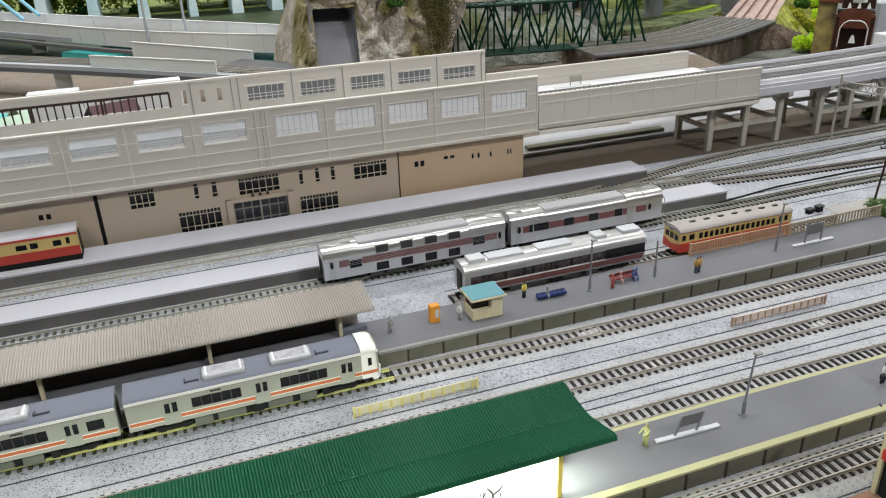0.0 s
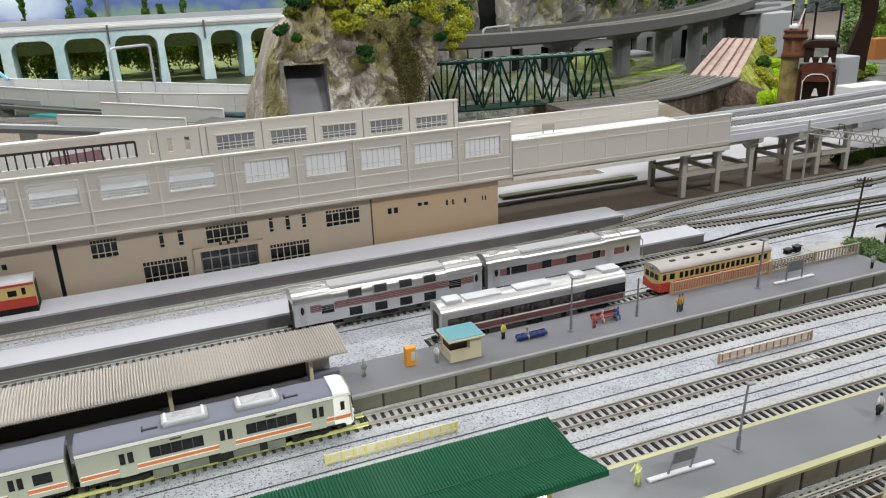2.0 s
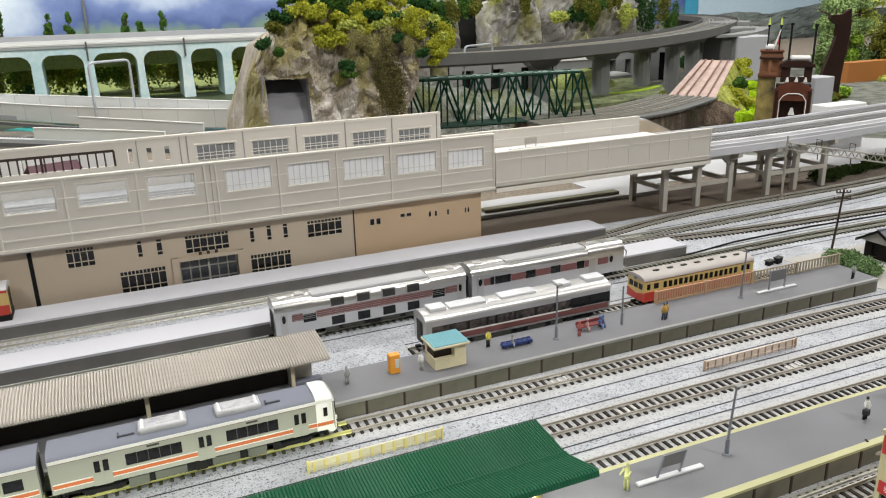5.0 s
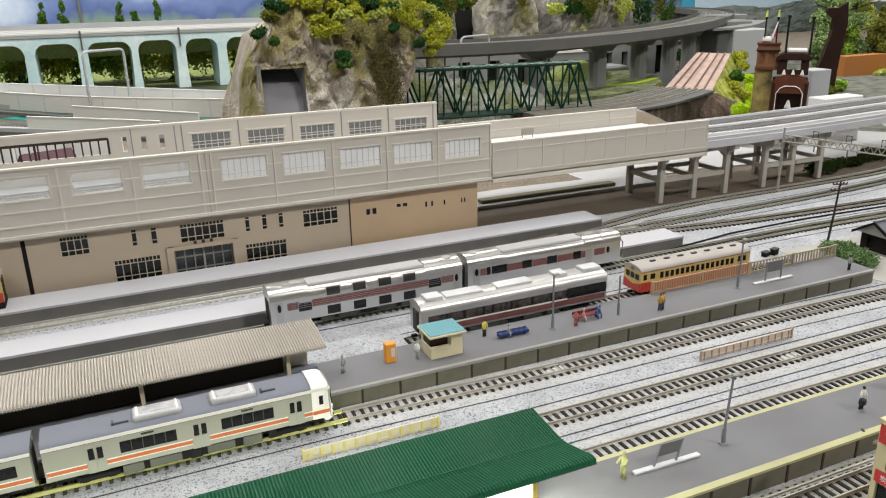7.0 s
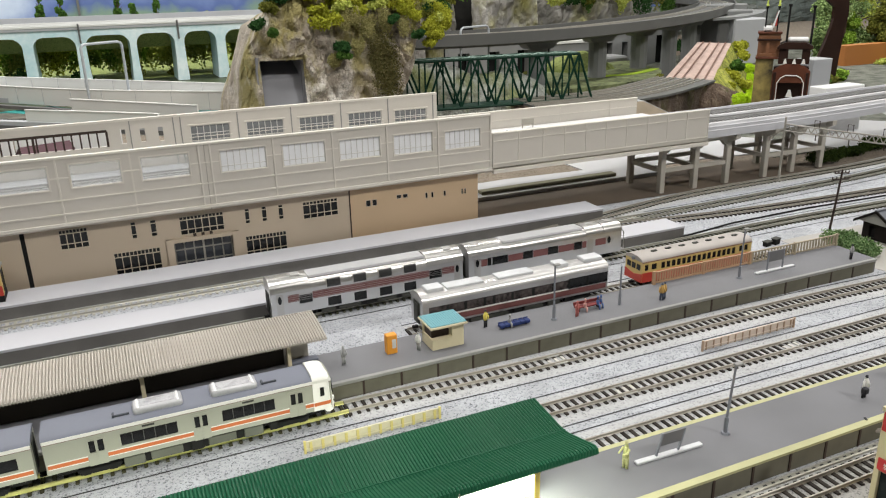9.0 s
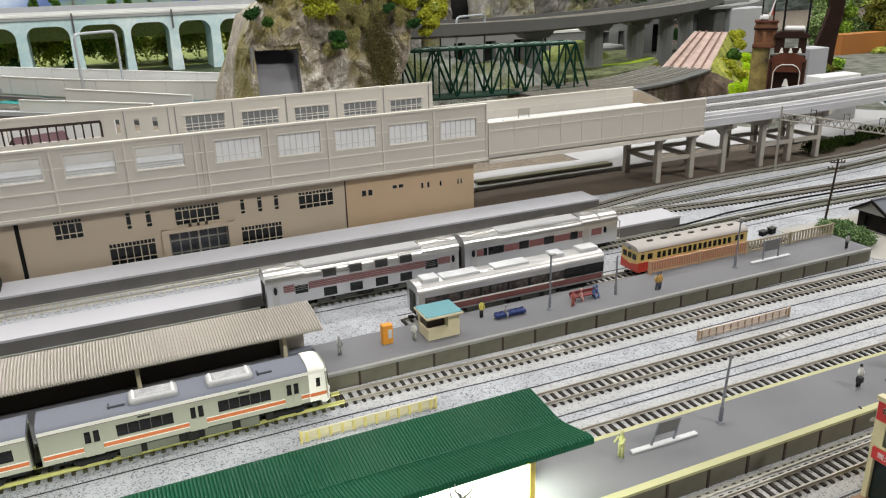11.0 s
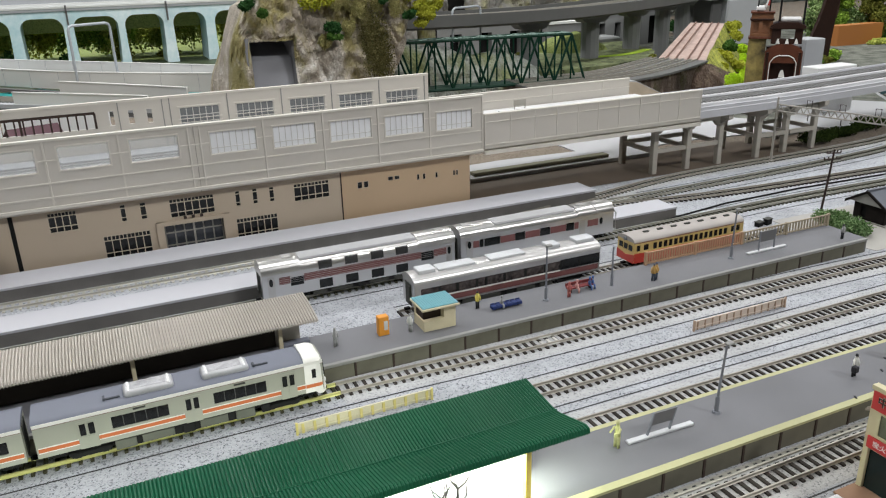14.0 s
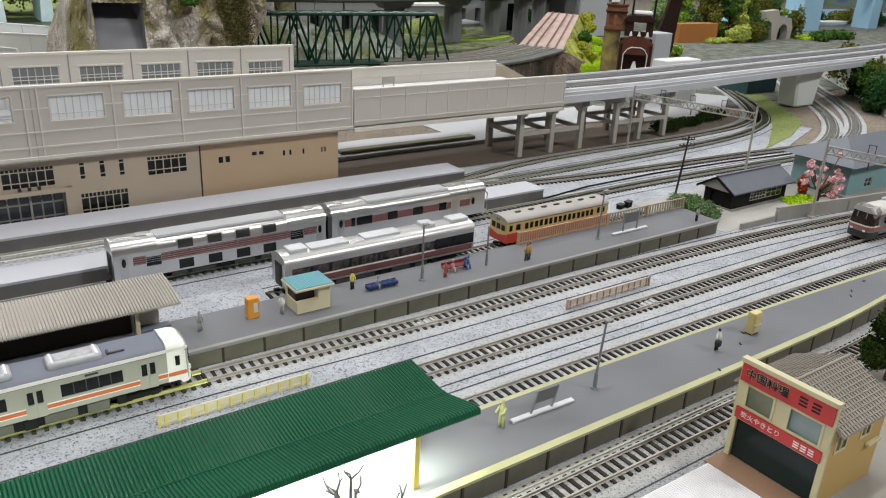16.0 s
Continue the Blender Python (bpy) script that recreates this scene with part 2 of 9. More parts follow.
HAZE_PANE = glass("cloudy_pane", (0.72, 0.75, 0.78), 0.22, 0.12)
BAR_TAN = material("tan_glazing_bar", (0.50, 0.43, 0.33), 0.5)
FRAME_GREY = material("window_frame_grey", (0.36, 0.34, 0.30), 0.5)
FRAME_DARK = material("rail_brown_black", (0.05, 0.035, 0.03), 0.5)

# ---- ground: one sheet for the table top, the yard's chippings on it ----
bm = bmesh.new()
box(bm, -2600, 4200, -700, 3400, -30, -1.0)
whole("ground", bm, SOIL, "brown soil-covered table top of the layout", "ground", kind="structure")
bm = bmesh.new()
prism(bm, [(-900, 180), (700, 180), (820, 225), (960, 250), (1400, 240), (1400, 400), (980, 470), (1010, 540), (1150, 590),
           (1130, 650), (1030, 628), (880, 634), (520, 634), (-900, 634)], -0.9, 0, "z")
whole("ballast_bed", bm, BALLAST, "pale grey speckled ballast bed of the station yard", "ballast", kind="structure")


bm = bmesh.new()
prism(bm, [(150, 182), (700, 182), (820, 227), (960, 252), (960, 262), (760, 256), (640, 250), (520, 248), (150, 248)], 0.02, 0.1, "z")
whole("ballast_bed", bm, BALLAST_GREY, "mid-grey speckled ballast along the front track", "ballast", kind="structure")


def sleeper_mesh(mat):
    bm = bmesh.new()
    prism(bm, [(-7.1, 0), (7.1, 0), (7.1, 0.9), (6.8, 1.2), (-6.8, 1.2), (-7.1, 0.9)], -0.8, 0.8, "x")
    return mesh_of("sleeper", bm, mat)


def track(name, pts, pitch=4.65, pieces=False, z=0.0, sleeper=SLEEPER, rail=RAIL, bed=True, stretch=(-1e9, 1e9), label="model railway track with dark sleepers and two metal rails", roadbed=None, foot=0.6):
    t = thing(name, 0, 0, 0, 0, label, "track")
    path = smooth_path([(*p, z) if len(p) == 2 else p for p in pts])
    for side in (-4.5, 4.5):
        bm = bmesh.new()
        sweep(bm, path, [(side - foot, 1.2), (side + foot, 1.2), (side + foot * 0.4, 1.5), (side + foot * 0.55, 2.7), (side - foot * 0.55, 2.7), (side - foot * 0.4, 1.5)])
        part("rail", bm, rail, t)
    me, bm = None, bmesh.new()
    for p, a in along(path, pitch):
        if pieces and stretch[0] < p.x < stretch[1]:
            me = me or sleeper_mesh(sleeper)
            o = new("sleeper", me)
            o.parent = t
            o.matrix_basis = pose(p.x * MM, p.y * MM, p.z * MM, 0, 0, math.degrees(a) + random.uniform(-0.6, 0.6))
        else:
            q = Matrix.Translation(p) @ Matrix.Rotation(a, 4, "Z")
            for v in box(bm, -0.88, 0.88, -7.5, 7.5, 0, 1.2):
                v.co = q @ v.co
    tagged(part("sleeper_row", bm, sleeper, t), kind="stuff")
    if bed:
        for side in (-14.5, 14.5):
            bm = bmesh.new()
            sweep(bm, path, [(side - 0.35, -0.3), (side + 0.35, -0.3), (side + 0.35, 0.22), (side - 0.35, 0.22)])
            part("roadbed_edge", bm, SEAM, t)
    if roadbed is not None:
        bm = bmesh.new()
        sweep(bm, path, [(-13.2, 0.05), (13.2, 0.05), (11.4, 0.4), (-11.4, 0.4)])
        part("roadbed", bm, roadbed, t)
    return t


T1 = [(-700, 244.5), (300, 244.5), (520, 244.5), (640, 246), (760, 252), (900, 262)]
T2 = [(-700, 309.5), (400, 309.6), (490, 308.4), (580, 306.4), (680, 304.5), (780, 301), (900, 290), (1100, 258)]
T3 = [(-700, 344), (300, 344.6), (440, 344.6), (520, 343.2), (640, 342), (760, 342), (880, 334), (1000, 320), (1150, 296)]
T4 = [(-700, 391.5), (300, 391.5), (440, 387.4), (560, 387), (650, 385), (750, 379.5), (860, 368), (1000, 347), (1200, 318)]
T5 = [(372, 457), (500, 457), (660, 457), (690, 458)]
T6 = [(-700, 514), (500, 514), (640, 514), (740, 517), (860, 513), (980, 508), (1150, 500)]
T7W = [(-700, 585), (300, 585), (480, 585), (640, 583.4)]
T7 = [(640.5, 583.4), (700, 583.6), (760, 585), (880, 589), (980, 597), (1060, 612), (1140, 645), (1220, 720), (1310, 840)]
T8 = [(520, 585), (600, 598), (680, 616), (760, 624), (900, 624), (1000, 627), (1080, 640), (1150, 672), (1230, 750), (1330, 870)]
T9 = [(560, 584), (640, 568), (720, 556), (820, 549), (920, 544), (1020, 535), (1120, 523)]
T10 = [(1000, 512), (1120, 545), (1230, 610), (1320, 690), (1420, 790), (1520, 880)]
T11 = [(1040, 505), (1160, 540), (1270, 600), (1370, 680), (1470, 775), (1560, 860)]
t1 = track("track", T1, pieces=True, stretch=(330, 640), roadbed=BED_GREY, label="model railway track with dark sleepers on slotted white roadbed")
bm = bmesh.new()
for p, a in along([Vector((300, 244.5, 0)), Vector((560, 244.6, 0))], 4.65):
    box(bm, p.x - 0.9, p.x + 0.9, p.y + 9.5, p.y + 10.2, 0.9, 1.32)
tagged(part("roadbed_slot", bm, SEAM, t1), kind="stuff")
bm = bmesh.new()
box(bm, 300, 600, 253.0, 255.9, 0.3, 1.2)
bevel(bm, 0.2)
part("slotted_strip", bm, RAIL_BRASS, t1, "tan strip with oval slots")
track("track", T2, pieces=True, stretch=(370, 720), roadbed=BED_WHITE)
track("track", T3, pieces=True, stretch=(350, 800), roadbed=BED_WHITE)
track("track", [(-700, 391.5), (0, 391.5), (311, 391.5)], pieces=True, stretch=(60, 311), sleeper=SLEEPER_OCHRE, rail=RAIL_YELLOW, foot=0.95, label="model railway track with ochre sleepers and yellow brass rails")
track("track", [(311.4, 391.4), (350, 390.6), (390, 388.8)] + T4[2:], pieces=True, roadbed=BED_WHITE)
track("track", T5, pieces=True, stretch=(330, 690), roadbed=BED_WHITE)
track("track", T6, pieces=True, stretch=(150, 1080), sleeper=SLEEPER_OLD, rail=RAIL_BRASS, label="model railway track with khaki sleepers and brassy rails")
track("track", T7W, pieces=True, stretch=(150, 640), sleeper=SLEEPER_PALE, rail=RAIL_BRASS, roadbed=BALLAST, label="model railway track with pale sleepers and dull brass rails")
track("track", T7, pieces=True, stretch=(640, 1230), sleeper=SLEEPER_OLD, rail=RAIL_BRASS, roadbed=BALLAST, label="model railway track with khaki sleepers and dull brass rails")
track("track", T8, bed=False, pieces=True, stretch=(560, 1230), sleeper=SLEEPER_OLD, roadbed=BED_WHITE)
track("track", T9, bed=False, pieces=True, stretch=(560, 1120), label="crossover track between two yard tracks")
track("track", T10, bed=False, roadbed=BED_WHITE, sleeper=SLEEPER_GREY)
track("track", T11, bed=False, roadbed=BED_WHITE, sleeper=SLEEPER_GREY)


# pale joiners where track lengths meet
JOINT = material("pale_joint", (0.50, 0.49, 0.46), 0.5)
for x, y, turn in ((432, 387.7, 0), (446, 344.5, 0), (560, 342.8, -0.6), (574, 386.8, -1), (655, 305, -1), (668, 341.9, 0)):
    j = thing("rail_joint", x, y, 0, turn, "pale metal rail joiners with a whitened gap between", "rail joint", "rail joints")
    for o in (-4.5, 4.5):
        bm = bmesh.new()
        box(bm, -4.2, 4.2, o - 0.7, o + 0.7, 1.1, 1.9)
        bevel(bm, 0.15)
        part("joiner", bm, JOINT, j)
    for k, (a, b) in enumerate(((-5.4, -3.4), (-0.9, 1.1), (3.6, 5.4))):
        bm = bmesh.new()
        box(bm, a, b, -3.2 + 0.8 * k, 1.6 + 0.7 * k, 0.4, 1.28)
        bevel(bm, 0.2)
        part("white_pad", bm, JOINT, j)

# ---- platforms ----
def platform(name, x0, x1, y0, y1, h, top, side, label, kerb=None, plates=0, plate_mat=None, kerb_w=2.2, back_kerb=False):
    t = thing(name, 0, 0, 0, 0, label, "platform", kind="structure")
    bm = bmesh.new()
    box(bm, x0, x1, y0 + 0.6, y1 - 0.4, 0, h - 1.6)
    part("platform_body", bm, side, t)
    bm = bmesh.new()
    box(bm, x0, x1, y0 + (kerb_w if kerb else 0), y1 - (kerb_w if back_kerb else 0), h - 1.6, h)
    part("platform_deck", bm, top, t)
    for on, a, b in ((kerb, y0, y0 + kerb_w), (kerb if back_kerb else None, y1 - kerb_w, y1)):
        if on:
            bm = bmesh.new()
            box(bm, x0, x1, a, b, h - 1.8, h + 0.05)
            bevel(bm, 0.2)
            part("kerb", bm, on, t)
    if plates:
        bm = bmesh.new()
        box(bm, 0.5, plates - 0.5, 0, 0.5, 0, h - 1.9)
        plate = part("wall_plate", bm, plate_mat, t)
        plate.matrix_basis = pose(x0 * MM, (y0 + 0.1) * MM, 0)
        bm = bmesh.new()
        box(bm, -0.55, 0.55, 0, 0.9, 0, h - 1.9)
        post = part("wall_post", bm, FRAME_DARK, t)
        post.matrix_basis = pose(x0 * MM, (y0 - 0.3) * MM, 0)
        n = int((x1 - x0) / plates)
        for i in range(1, n):
            copy_part(plate, x0 + i * plates, y0 + 0.1, 0, t)
            copy_part(post, x0 + i * plates, y0 - 0.3, 0, t)
    return t


platform("platform", -400, 611, 596, 624, 10, PLAT_PALE, PLAT_DARK, "long pale grey station platform with dark side wall")
platform("platform", -400, 640, 525, 549, 9.5, PLAT_PALE, PLAT_DARK, "bare pale grey platform between two tracks")
platform("platform", -390, 704, 401.5, 437, 10, PLAT_TOP, PLAT_DARK, "dark grey island platform with brown panelled side wall", KERB, 21, WALL_BROWN, 2.4)


# ---- front island platform, curving away at its far end ----
def front_platform():
    t = thing("platform", 0, 0, 0, 0, "grey island platform with yellow kerbs and brown wall plates", "platform", kind="structure")
    near = smooth_path([(-400, 258.5, 0), (300, 258.5, 0), (560, 258.5, 0), (640, 260, 0), (720, 268, 0), (800, 280, 0)])
    far = smooth_path([(-400, 296.5, 0), (300, 296.5, 0), (520, 295.5, 0), (640, 292.5, 0), (740, 288, 0), (830, 281, 0)])
    n = 60
    def sample(path, k):
        x = -400 + (1195 if path is near else 1225) * k / n
        for a, b in zip(path, path[1:]):
            if a.x <= x <= b.x:
                return a.lerp(b, (x - a.x) / (b.x - a.x))
        return path[-1]
    A, B = [sample(near, k) for k in range(n + 1)], [sample(far, k) for k in range(n + 1)]
    def sheet(name, lo, hi, z0, z1, mat):
        bm = bmesh.new()
        rows = []
        for a, b in zip(A, B):
            d = (b - a).normalized()
            w = (b - a).length
            p, q = a + d * (lo if lo >= 0 else w + lo), a + d * (hi if hi > 0 else w + hi)
            rows.append([bm.verts.new((v.x, v.y, z)) for v, z in ((p, z0), (q, z0), (q, z1), (p, z1))])
        for r, s in zip(rows, rows[1:]):
            for k in range(4):
                bm.faces.new((r[k], s[k], s[(k + 1) % 4], r[(k + 1) % 4]))
        bm.faces.new(rows[0])
        bm.faces.new(rows[-1][::-1])
        bmesh.ops.recalc_face_normals(bm, faces=bm.faces)
        return part(name, bm, mat, t)
    sheet("platform_body", 0.6, -0.6, 0, 8.4, PLAT_DARK)
    sheet("platform_deck", 4.0, -2.6, 8.4, 10, PLAT_TOP)
    sheet("yellow_kerb", 0, 4.0, 8.8, 10.05, YELLOW_LINE)
    sheet("yellow_kerb", -2.6, 0, 8.2, 10.05, YELLOW_LINE)
    bm = bmesh.new()
    box(bm, 0.5, 20.5, 0, 0.5, 0, 8.7)
    me = mesh_of("wall_plate", bm, WALL_BROWN)
    bm = bmesh.new()
    box(bm, -0.6, 0.6, 0, 0.9, 0, 8.7)
    mp = mesh_of("wall_post", bm, FRAME_DARK)
    for p, a in along(near, 21):
        if 150 < p.x < 780:
            for m, o in ((me, 0.1), (mp, -0.3)):
                ob = new(m.name, m)
                ob.parent = t
                ob.matrix_basis = pose((p.x + 5.7) * MM, (p.y + o) * MM, 0, 0, 0, math.degrees(a))


front_platform()


# ---- the elevated station ----
FRAME_PALE = material("pale_glazing_bar", (0.60, 0.59, 0.57), 0.5)


def window_grid(t, x0, x1, z0, z1, y, cols, rows, bar=0.7, mat=FRAME_GREY, glass_mat=None, proud=0.4, name="window", split=False):
    """A framed window with glazing bars, set in an opening."""
    bm = bmesh.new()
    w, h = (x1 - x0), (z1 - z0)
    holes = []
    xs = [bar + (w - bar) * i / cols for i in range(cols + 1)]
    fr = rows if isinstance(rows, (list, tuple)) else [i / rows for i in range(rows + 1)]
    zs = [bar + (h - bar) * r for r in fr]
    for i in range(cols):
        for j in range(len(zs) - 1):
            if split and j == len(zs) - 2:
                m = (xs[i] + xs[i + 1] - bar) / 2
                holes += [(xs[i], m - bar * 0.4, zs[j], zs[j + 1] - bar), (m + bar * 0.4, xs[i + 1] - bar, zs[j], zs[j + 1] - bar)]
            else:
                holes.append((xs[i], xs[i + 1] - bar, zs[j], zs[j + 1] - bar))
    pierced(bm, 0, w, 0, h, -proud, 0.6, holes)
    win = part(name, bm, mat, t)
    win.matrix_basis = pose(x0 * MM, y * MM, z0 * MM)
    if glass_mat is not None:
        bm = bmesh.new()
        box(bm, 0.2, w - 0.2, 0.2, 0.35, 0.2, h - 0.2)
        p = part("pane", bm, glass_mat, win)
        if glass_mat is PANE:
            p.visible_shadow = False
    return win


DOOR_GREY = material("door_frame_grey", (0.24, 0.23, 0.205), 0.5)
DOOR_GLASS = material("door_glass", (0.05, 0.055, 0.065), 0.12, vary=0.5, scale=300, bump=0)
STAIR_TAN = material("stair_tan", (0.48, 0.40, 0.30), 0.6)


def station():
    # ground floor
    g = thing("station_house", 0, 0, 0, 0, "tan two-storey station building with dark gridded windows under the viaduct", "building")
    Y = 632.0
    low = [(214.5, 246.5, 5.5, 23.5), (307.7, 339.5, 4.5, 21.8)]
    up = [(182.2, 200.8, 31.0, 45.6), (261.8, 293.8, 29.5, 43.8), (353.6, 382.2, 28.2, 42.5)]
    slim = [(228.6, 232.6, 32, 44.8), (241.8, 246.3, 31.7, 44.4), (309.0, 313.0, 31.3, 43.4), (321.8, 326.0, 31.2, 43.4), (334.5, 338.7, 31, 43.0)]
    small = [(405.3, 409.6, 31.2, 36.8), (410.6, 414.9, 31.2, 36.8), (431.6, 436.2, 34.2, 37.8), (437.2, 441.9, 34.2, 37.8),
             (457.0, 459.6, 31.3, 36.5), (462.4, 465.0, 31.2, 36.4), (473.7, 476.2, 31.0, 36.0), (490.2, 492.2, 30.6, 35.6), (493.0, 495.0, 30.6, 35.6)]
    left = [(-20, -12, 30, 36), (20, 28, 30, 36), (66, 70, 33, 38), (74, 78, 33, 38), (91, 95, 33, 38), (120, 124, 33, 38), (125, 129, 33, 38)]
    portal = (252.5, 302.0, -1, 26.5)
    bm = bmesh.new()
    pierced(bm, 161.5, 391.9, 0, 49.5, Y, Y + 3, low + up + slim + [portal])
    part("front_wall", bm, TAN, g)
    bm = bmesh.new()
    pierced(bm, 391.9, 506, 0, 49.5, Y, Y + 3, small)
    part("front_wall", bm, TAN_EAST, g, "more orange tan wall panel")
    bm = bmesh.new()
    pierced(bm, -300, 158.6, 0, 49.5, Y, Y + 3, left)
    part("front_wall", bm, TAN, g)
    bm = bmesh.new()
    box(bm, 503, 506, Y + 3, Y + 70, 0, 49.5)
    part("end_wall", bm, TAN_EAST, g)
    bm = bmesh.new()
    box(bm, 158.6, 161.5, Y + 0.9, Y + 3, 0, 49)
    part("wall_gap", bm, BLACK, g)
    bm = bmesh.new()
    box(bm, 391.4, 392.4, Y - 0.35, Y, 4, 46.5)
    part("downpipe", bm, FRAME_DARK, g)
    # solid black filler: the rooms' darkness is put in as colour
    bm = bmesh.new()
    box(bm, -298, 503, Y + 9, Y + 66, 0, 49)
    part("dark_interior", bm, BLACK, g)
    for w in low:
        window_grid(g, *w, Y, 6, [0, 0.27, 0.80, 1], 0.6, BAR_TAN, DARKGLASS, 0.25, split=True)
    for w, c in zip(up, (4, 6, 5)):
        window_grid(g, *w, Y, c, [0, 0.27, 0.80, 1], 0.6, BAR_TAN, DARKGLASS, 0.25, split=True)
    for w in slim:
        window_grid(g, *w, Y, 1, [0, 0.24, 0.8, 1], 0.55, BAR_TAN, DARKGLASS, 0.2)
    for w in small + left:
        window_grid(g, *w, Y, 1, 1, 0.4, TAN, DARKGLASS, 0.15)
    # recessed entrance
    bm = bmesh.new()
    for b in ((251.0, 256.0, Y - 1.6, Y + 3, 0, 27.6), (298.6, 303.4, Y - 1.6, Y + 3, 0, 27.6), (251, 303.4, Y - 1.9, Y + 3, 24.6, 27.6)):
        box(bm, *b)
    part("entrance_surround", bm, TAN, g)
    d = window_grid(g, 256.2, 298.4, 0.5, 24.4, Y + 3.5, 6, [0, 0.3, 0.72, 1], 1.0, DOOR_GREY, DOOR_GLASS, 0.3, "entrance_door")
    bm = bmesh.new()
    box(bm, 276.6, 278.0, -0.7, 0.2, 0.4, 23.0)
    part("door_post", bm, FRAME_GREY, d).matrix_basis = pose(-256.2 * MM, 0, 0)
    for x in (271.5, 277.3, 283.2):
        bm = bmesh.new()
        box(bm, x - 1.1, x + 1.1, Y - 2.2, Y - 1.9, 28.2, 30.6)
        part("sign_character", bm, FRAME_DARK, g)
    # upper storey
    s = thing("elevated_station", 0, 0, 0, 0, "beige elevated railway station hall with ribbed window walls", "station")
    F = 626.6
    wins = [(15.5, 47, 75, 91), (61, 93, 75, 91), (107, 139, 75, 91), (151.5, 183, 75.4, 91), (196.7, 228.6, 75.4, 91.2), (241.8, 274, 75, 91), (295.8, 328.6, 74.2, 90),
            (341.3, 373.5, 73.2, 89.4), (385.2, 418, 72.9, 88.4), (429.6, 462.7, 72, 87.6), (474, 505.9, 71.4, 86.3)]
    top = 96.2
    bm = bmesh.new()
    pierced(bm, -300, 516.4, 50.5, top, F, F + 3, wins)
    part("window_wall", bm, BEIGE, s)
    for i, w in enumerate(wins):
        if w[0] > 290:
            window_grid(s, *w, F + 0.8, 7, [0, 0.26, 1], 0.5, FRAME_PALE, FROST, 0.15)
        else:
            window_grid(s, *w, F + 0.8, 1, 1, 0.5, FRAME_PALE, HAZE_PANE, 0.15)
    bm = bmesh.new()
    box(bm, 285.0, 285.5, F - 0.4, F, 48, top)
    part("downpipe", bm, FRAME_GREY, s)
    ribs = [-279, -233, -187, -141, -95, -49, -3, 52 - 46, 54, 100, 146.5, 188.8, 235.3, 281.2, 289.2, 334.4, 379.6, 423.8, 467.8, 515.6]
    bm = bmesh.new()
    box(bm, -0.6, 0.6, 0, 1.1, 51, top - 0.4)
    rib = part("wall_rib", bm, BEIGE_RIB, s)
    rib.matrix_basis = pose(ribs[0] * MM, (F - 0.9) * MM, 0)
    for x in ribs[1:]:
        copy_part(rib, x, F - 0.9, 0, s)
    for z0, z1, d, nm in ((57.0, 58.2, 0.7, "ledge"), (49.6, 51.6, 1.8, "ledge"), (67.0, 67.9, 0.6, "ledge"), (82.2, 83.0, 0.45, "ledge"), (top - 0.5, top + 1.0, 1.0, "coping")):
        bm = bmesh.new()
        if nm == "ledge" and z0 > 80:
            edges = [-300] + [v for w in wins for v in (w[0] - 0.8, w[1] + 0.8)] + [516.4]
            for a, b in zip(edges[::2], edges[1::2]):
                if b > a:
                    bm = bmesh.new()
                    box(bm, a, b, F - d, F, z0, z1)
                    part(nm, bm, BEIGE_RIB, s)
            continue
        else:
            box(bm, -300, 516.4, F - d, F + (3.4 if nm == "coping" else 0), z0, z1)
        part(nm, bm, BEIGE_RIB, s)
    for w in wins:
        bm = bmesh.new()
        pierced(bm, w[0] - 0.9, w[1] + 0.9, w[2] - 0.9, w[3] + 0.9, F - 0.5, F, [(w[0], w[1], w[2], w[3])])
        part("window_surround", bm, BEIGE_RIB, s)
    bm = bmesh.new()
    box(bm, -300, 516, F + 3, 716, 50.5, 60)
    part("floor_slab", bm, BEIGE, s)
    bm = bmesh.new()
    prism(bm, [(F - 1.4, 49.6), (Y + 2, 49.6), (Y + 2, 47.2), (Y - 2.4, 47.2)], -300, 517, "x")
    part("eaves_soffit", bm, BEIGE_RIB, s)
    # rear wall
    R = 715.0
    rear = [(286.5, 318, 81.4, 95.2), (331.8, 363, 81.2, 94.4), (376.7, 407.6, 81, 93.9), (420.6, 451.7, 81, 93.6), (464.3, 495.5, 80.5, 92.3)]
    nar = [(233.6, 237.4, 86.0, 97.3), (248.2, 252.0, 86.0, 96.8), (261.9, 265.7, 85.6, 96.8)]
    bm = bmesh.new()
    pierced(bm, -300, 224, 98.2, 104.5, R, R + 3, [])
    pierced(bm, 224, 506, 60, 103.5, R, R + 3, rear + nar)
    part("rear_wall", bm, BEIGE, s)
    bm = bmesh.new()
    box(bm, -300, 224, R, R + 3, 60, 85)
    part("rear_wall", bm, BEIGE, s)
    bm = bmesh.new()
    box(bm, -300, 506, R - 0.6, R + 3.6, 103.5, 105.3)
    part("coping", bm, BEIGE_RIB, s)
    for w in rear:
        window_grid(s, *w, R + 0.8, 6, [0, 0.5, 1], 0.6, FRAME_PALE, FROST_GREY, 0.2)
        bm = bmesh.new()
        box(bm, w[0] - 1.4, w[1] + 1.4, R - 0.9, R, w[3] + 0.2, w[3] + 1.2)
        part("window_hood", bm, BEIGE_RIB, s)
        bm = bmesh.new()
        for z in (w[2] + 1.5, w[2] + 4.5):
            box(bm, w[0] - 1.5, w[1] + 1.5, R - 1.5, R - 1.0, z, z + 0.5)
        part("guard_rail", bm, BEIGE_RIB, s)
    bm = bmesh.new()
    box(bm, -0.4, 0.4, 0, 0.7, 61, 103.6)
    rib = part("wall_rib", bm, KERB, s)
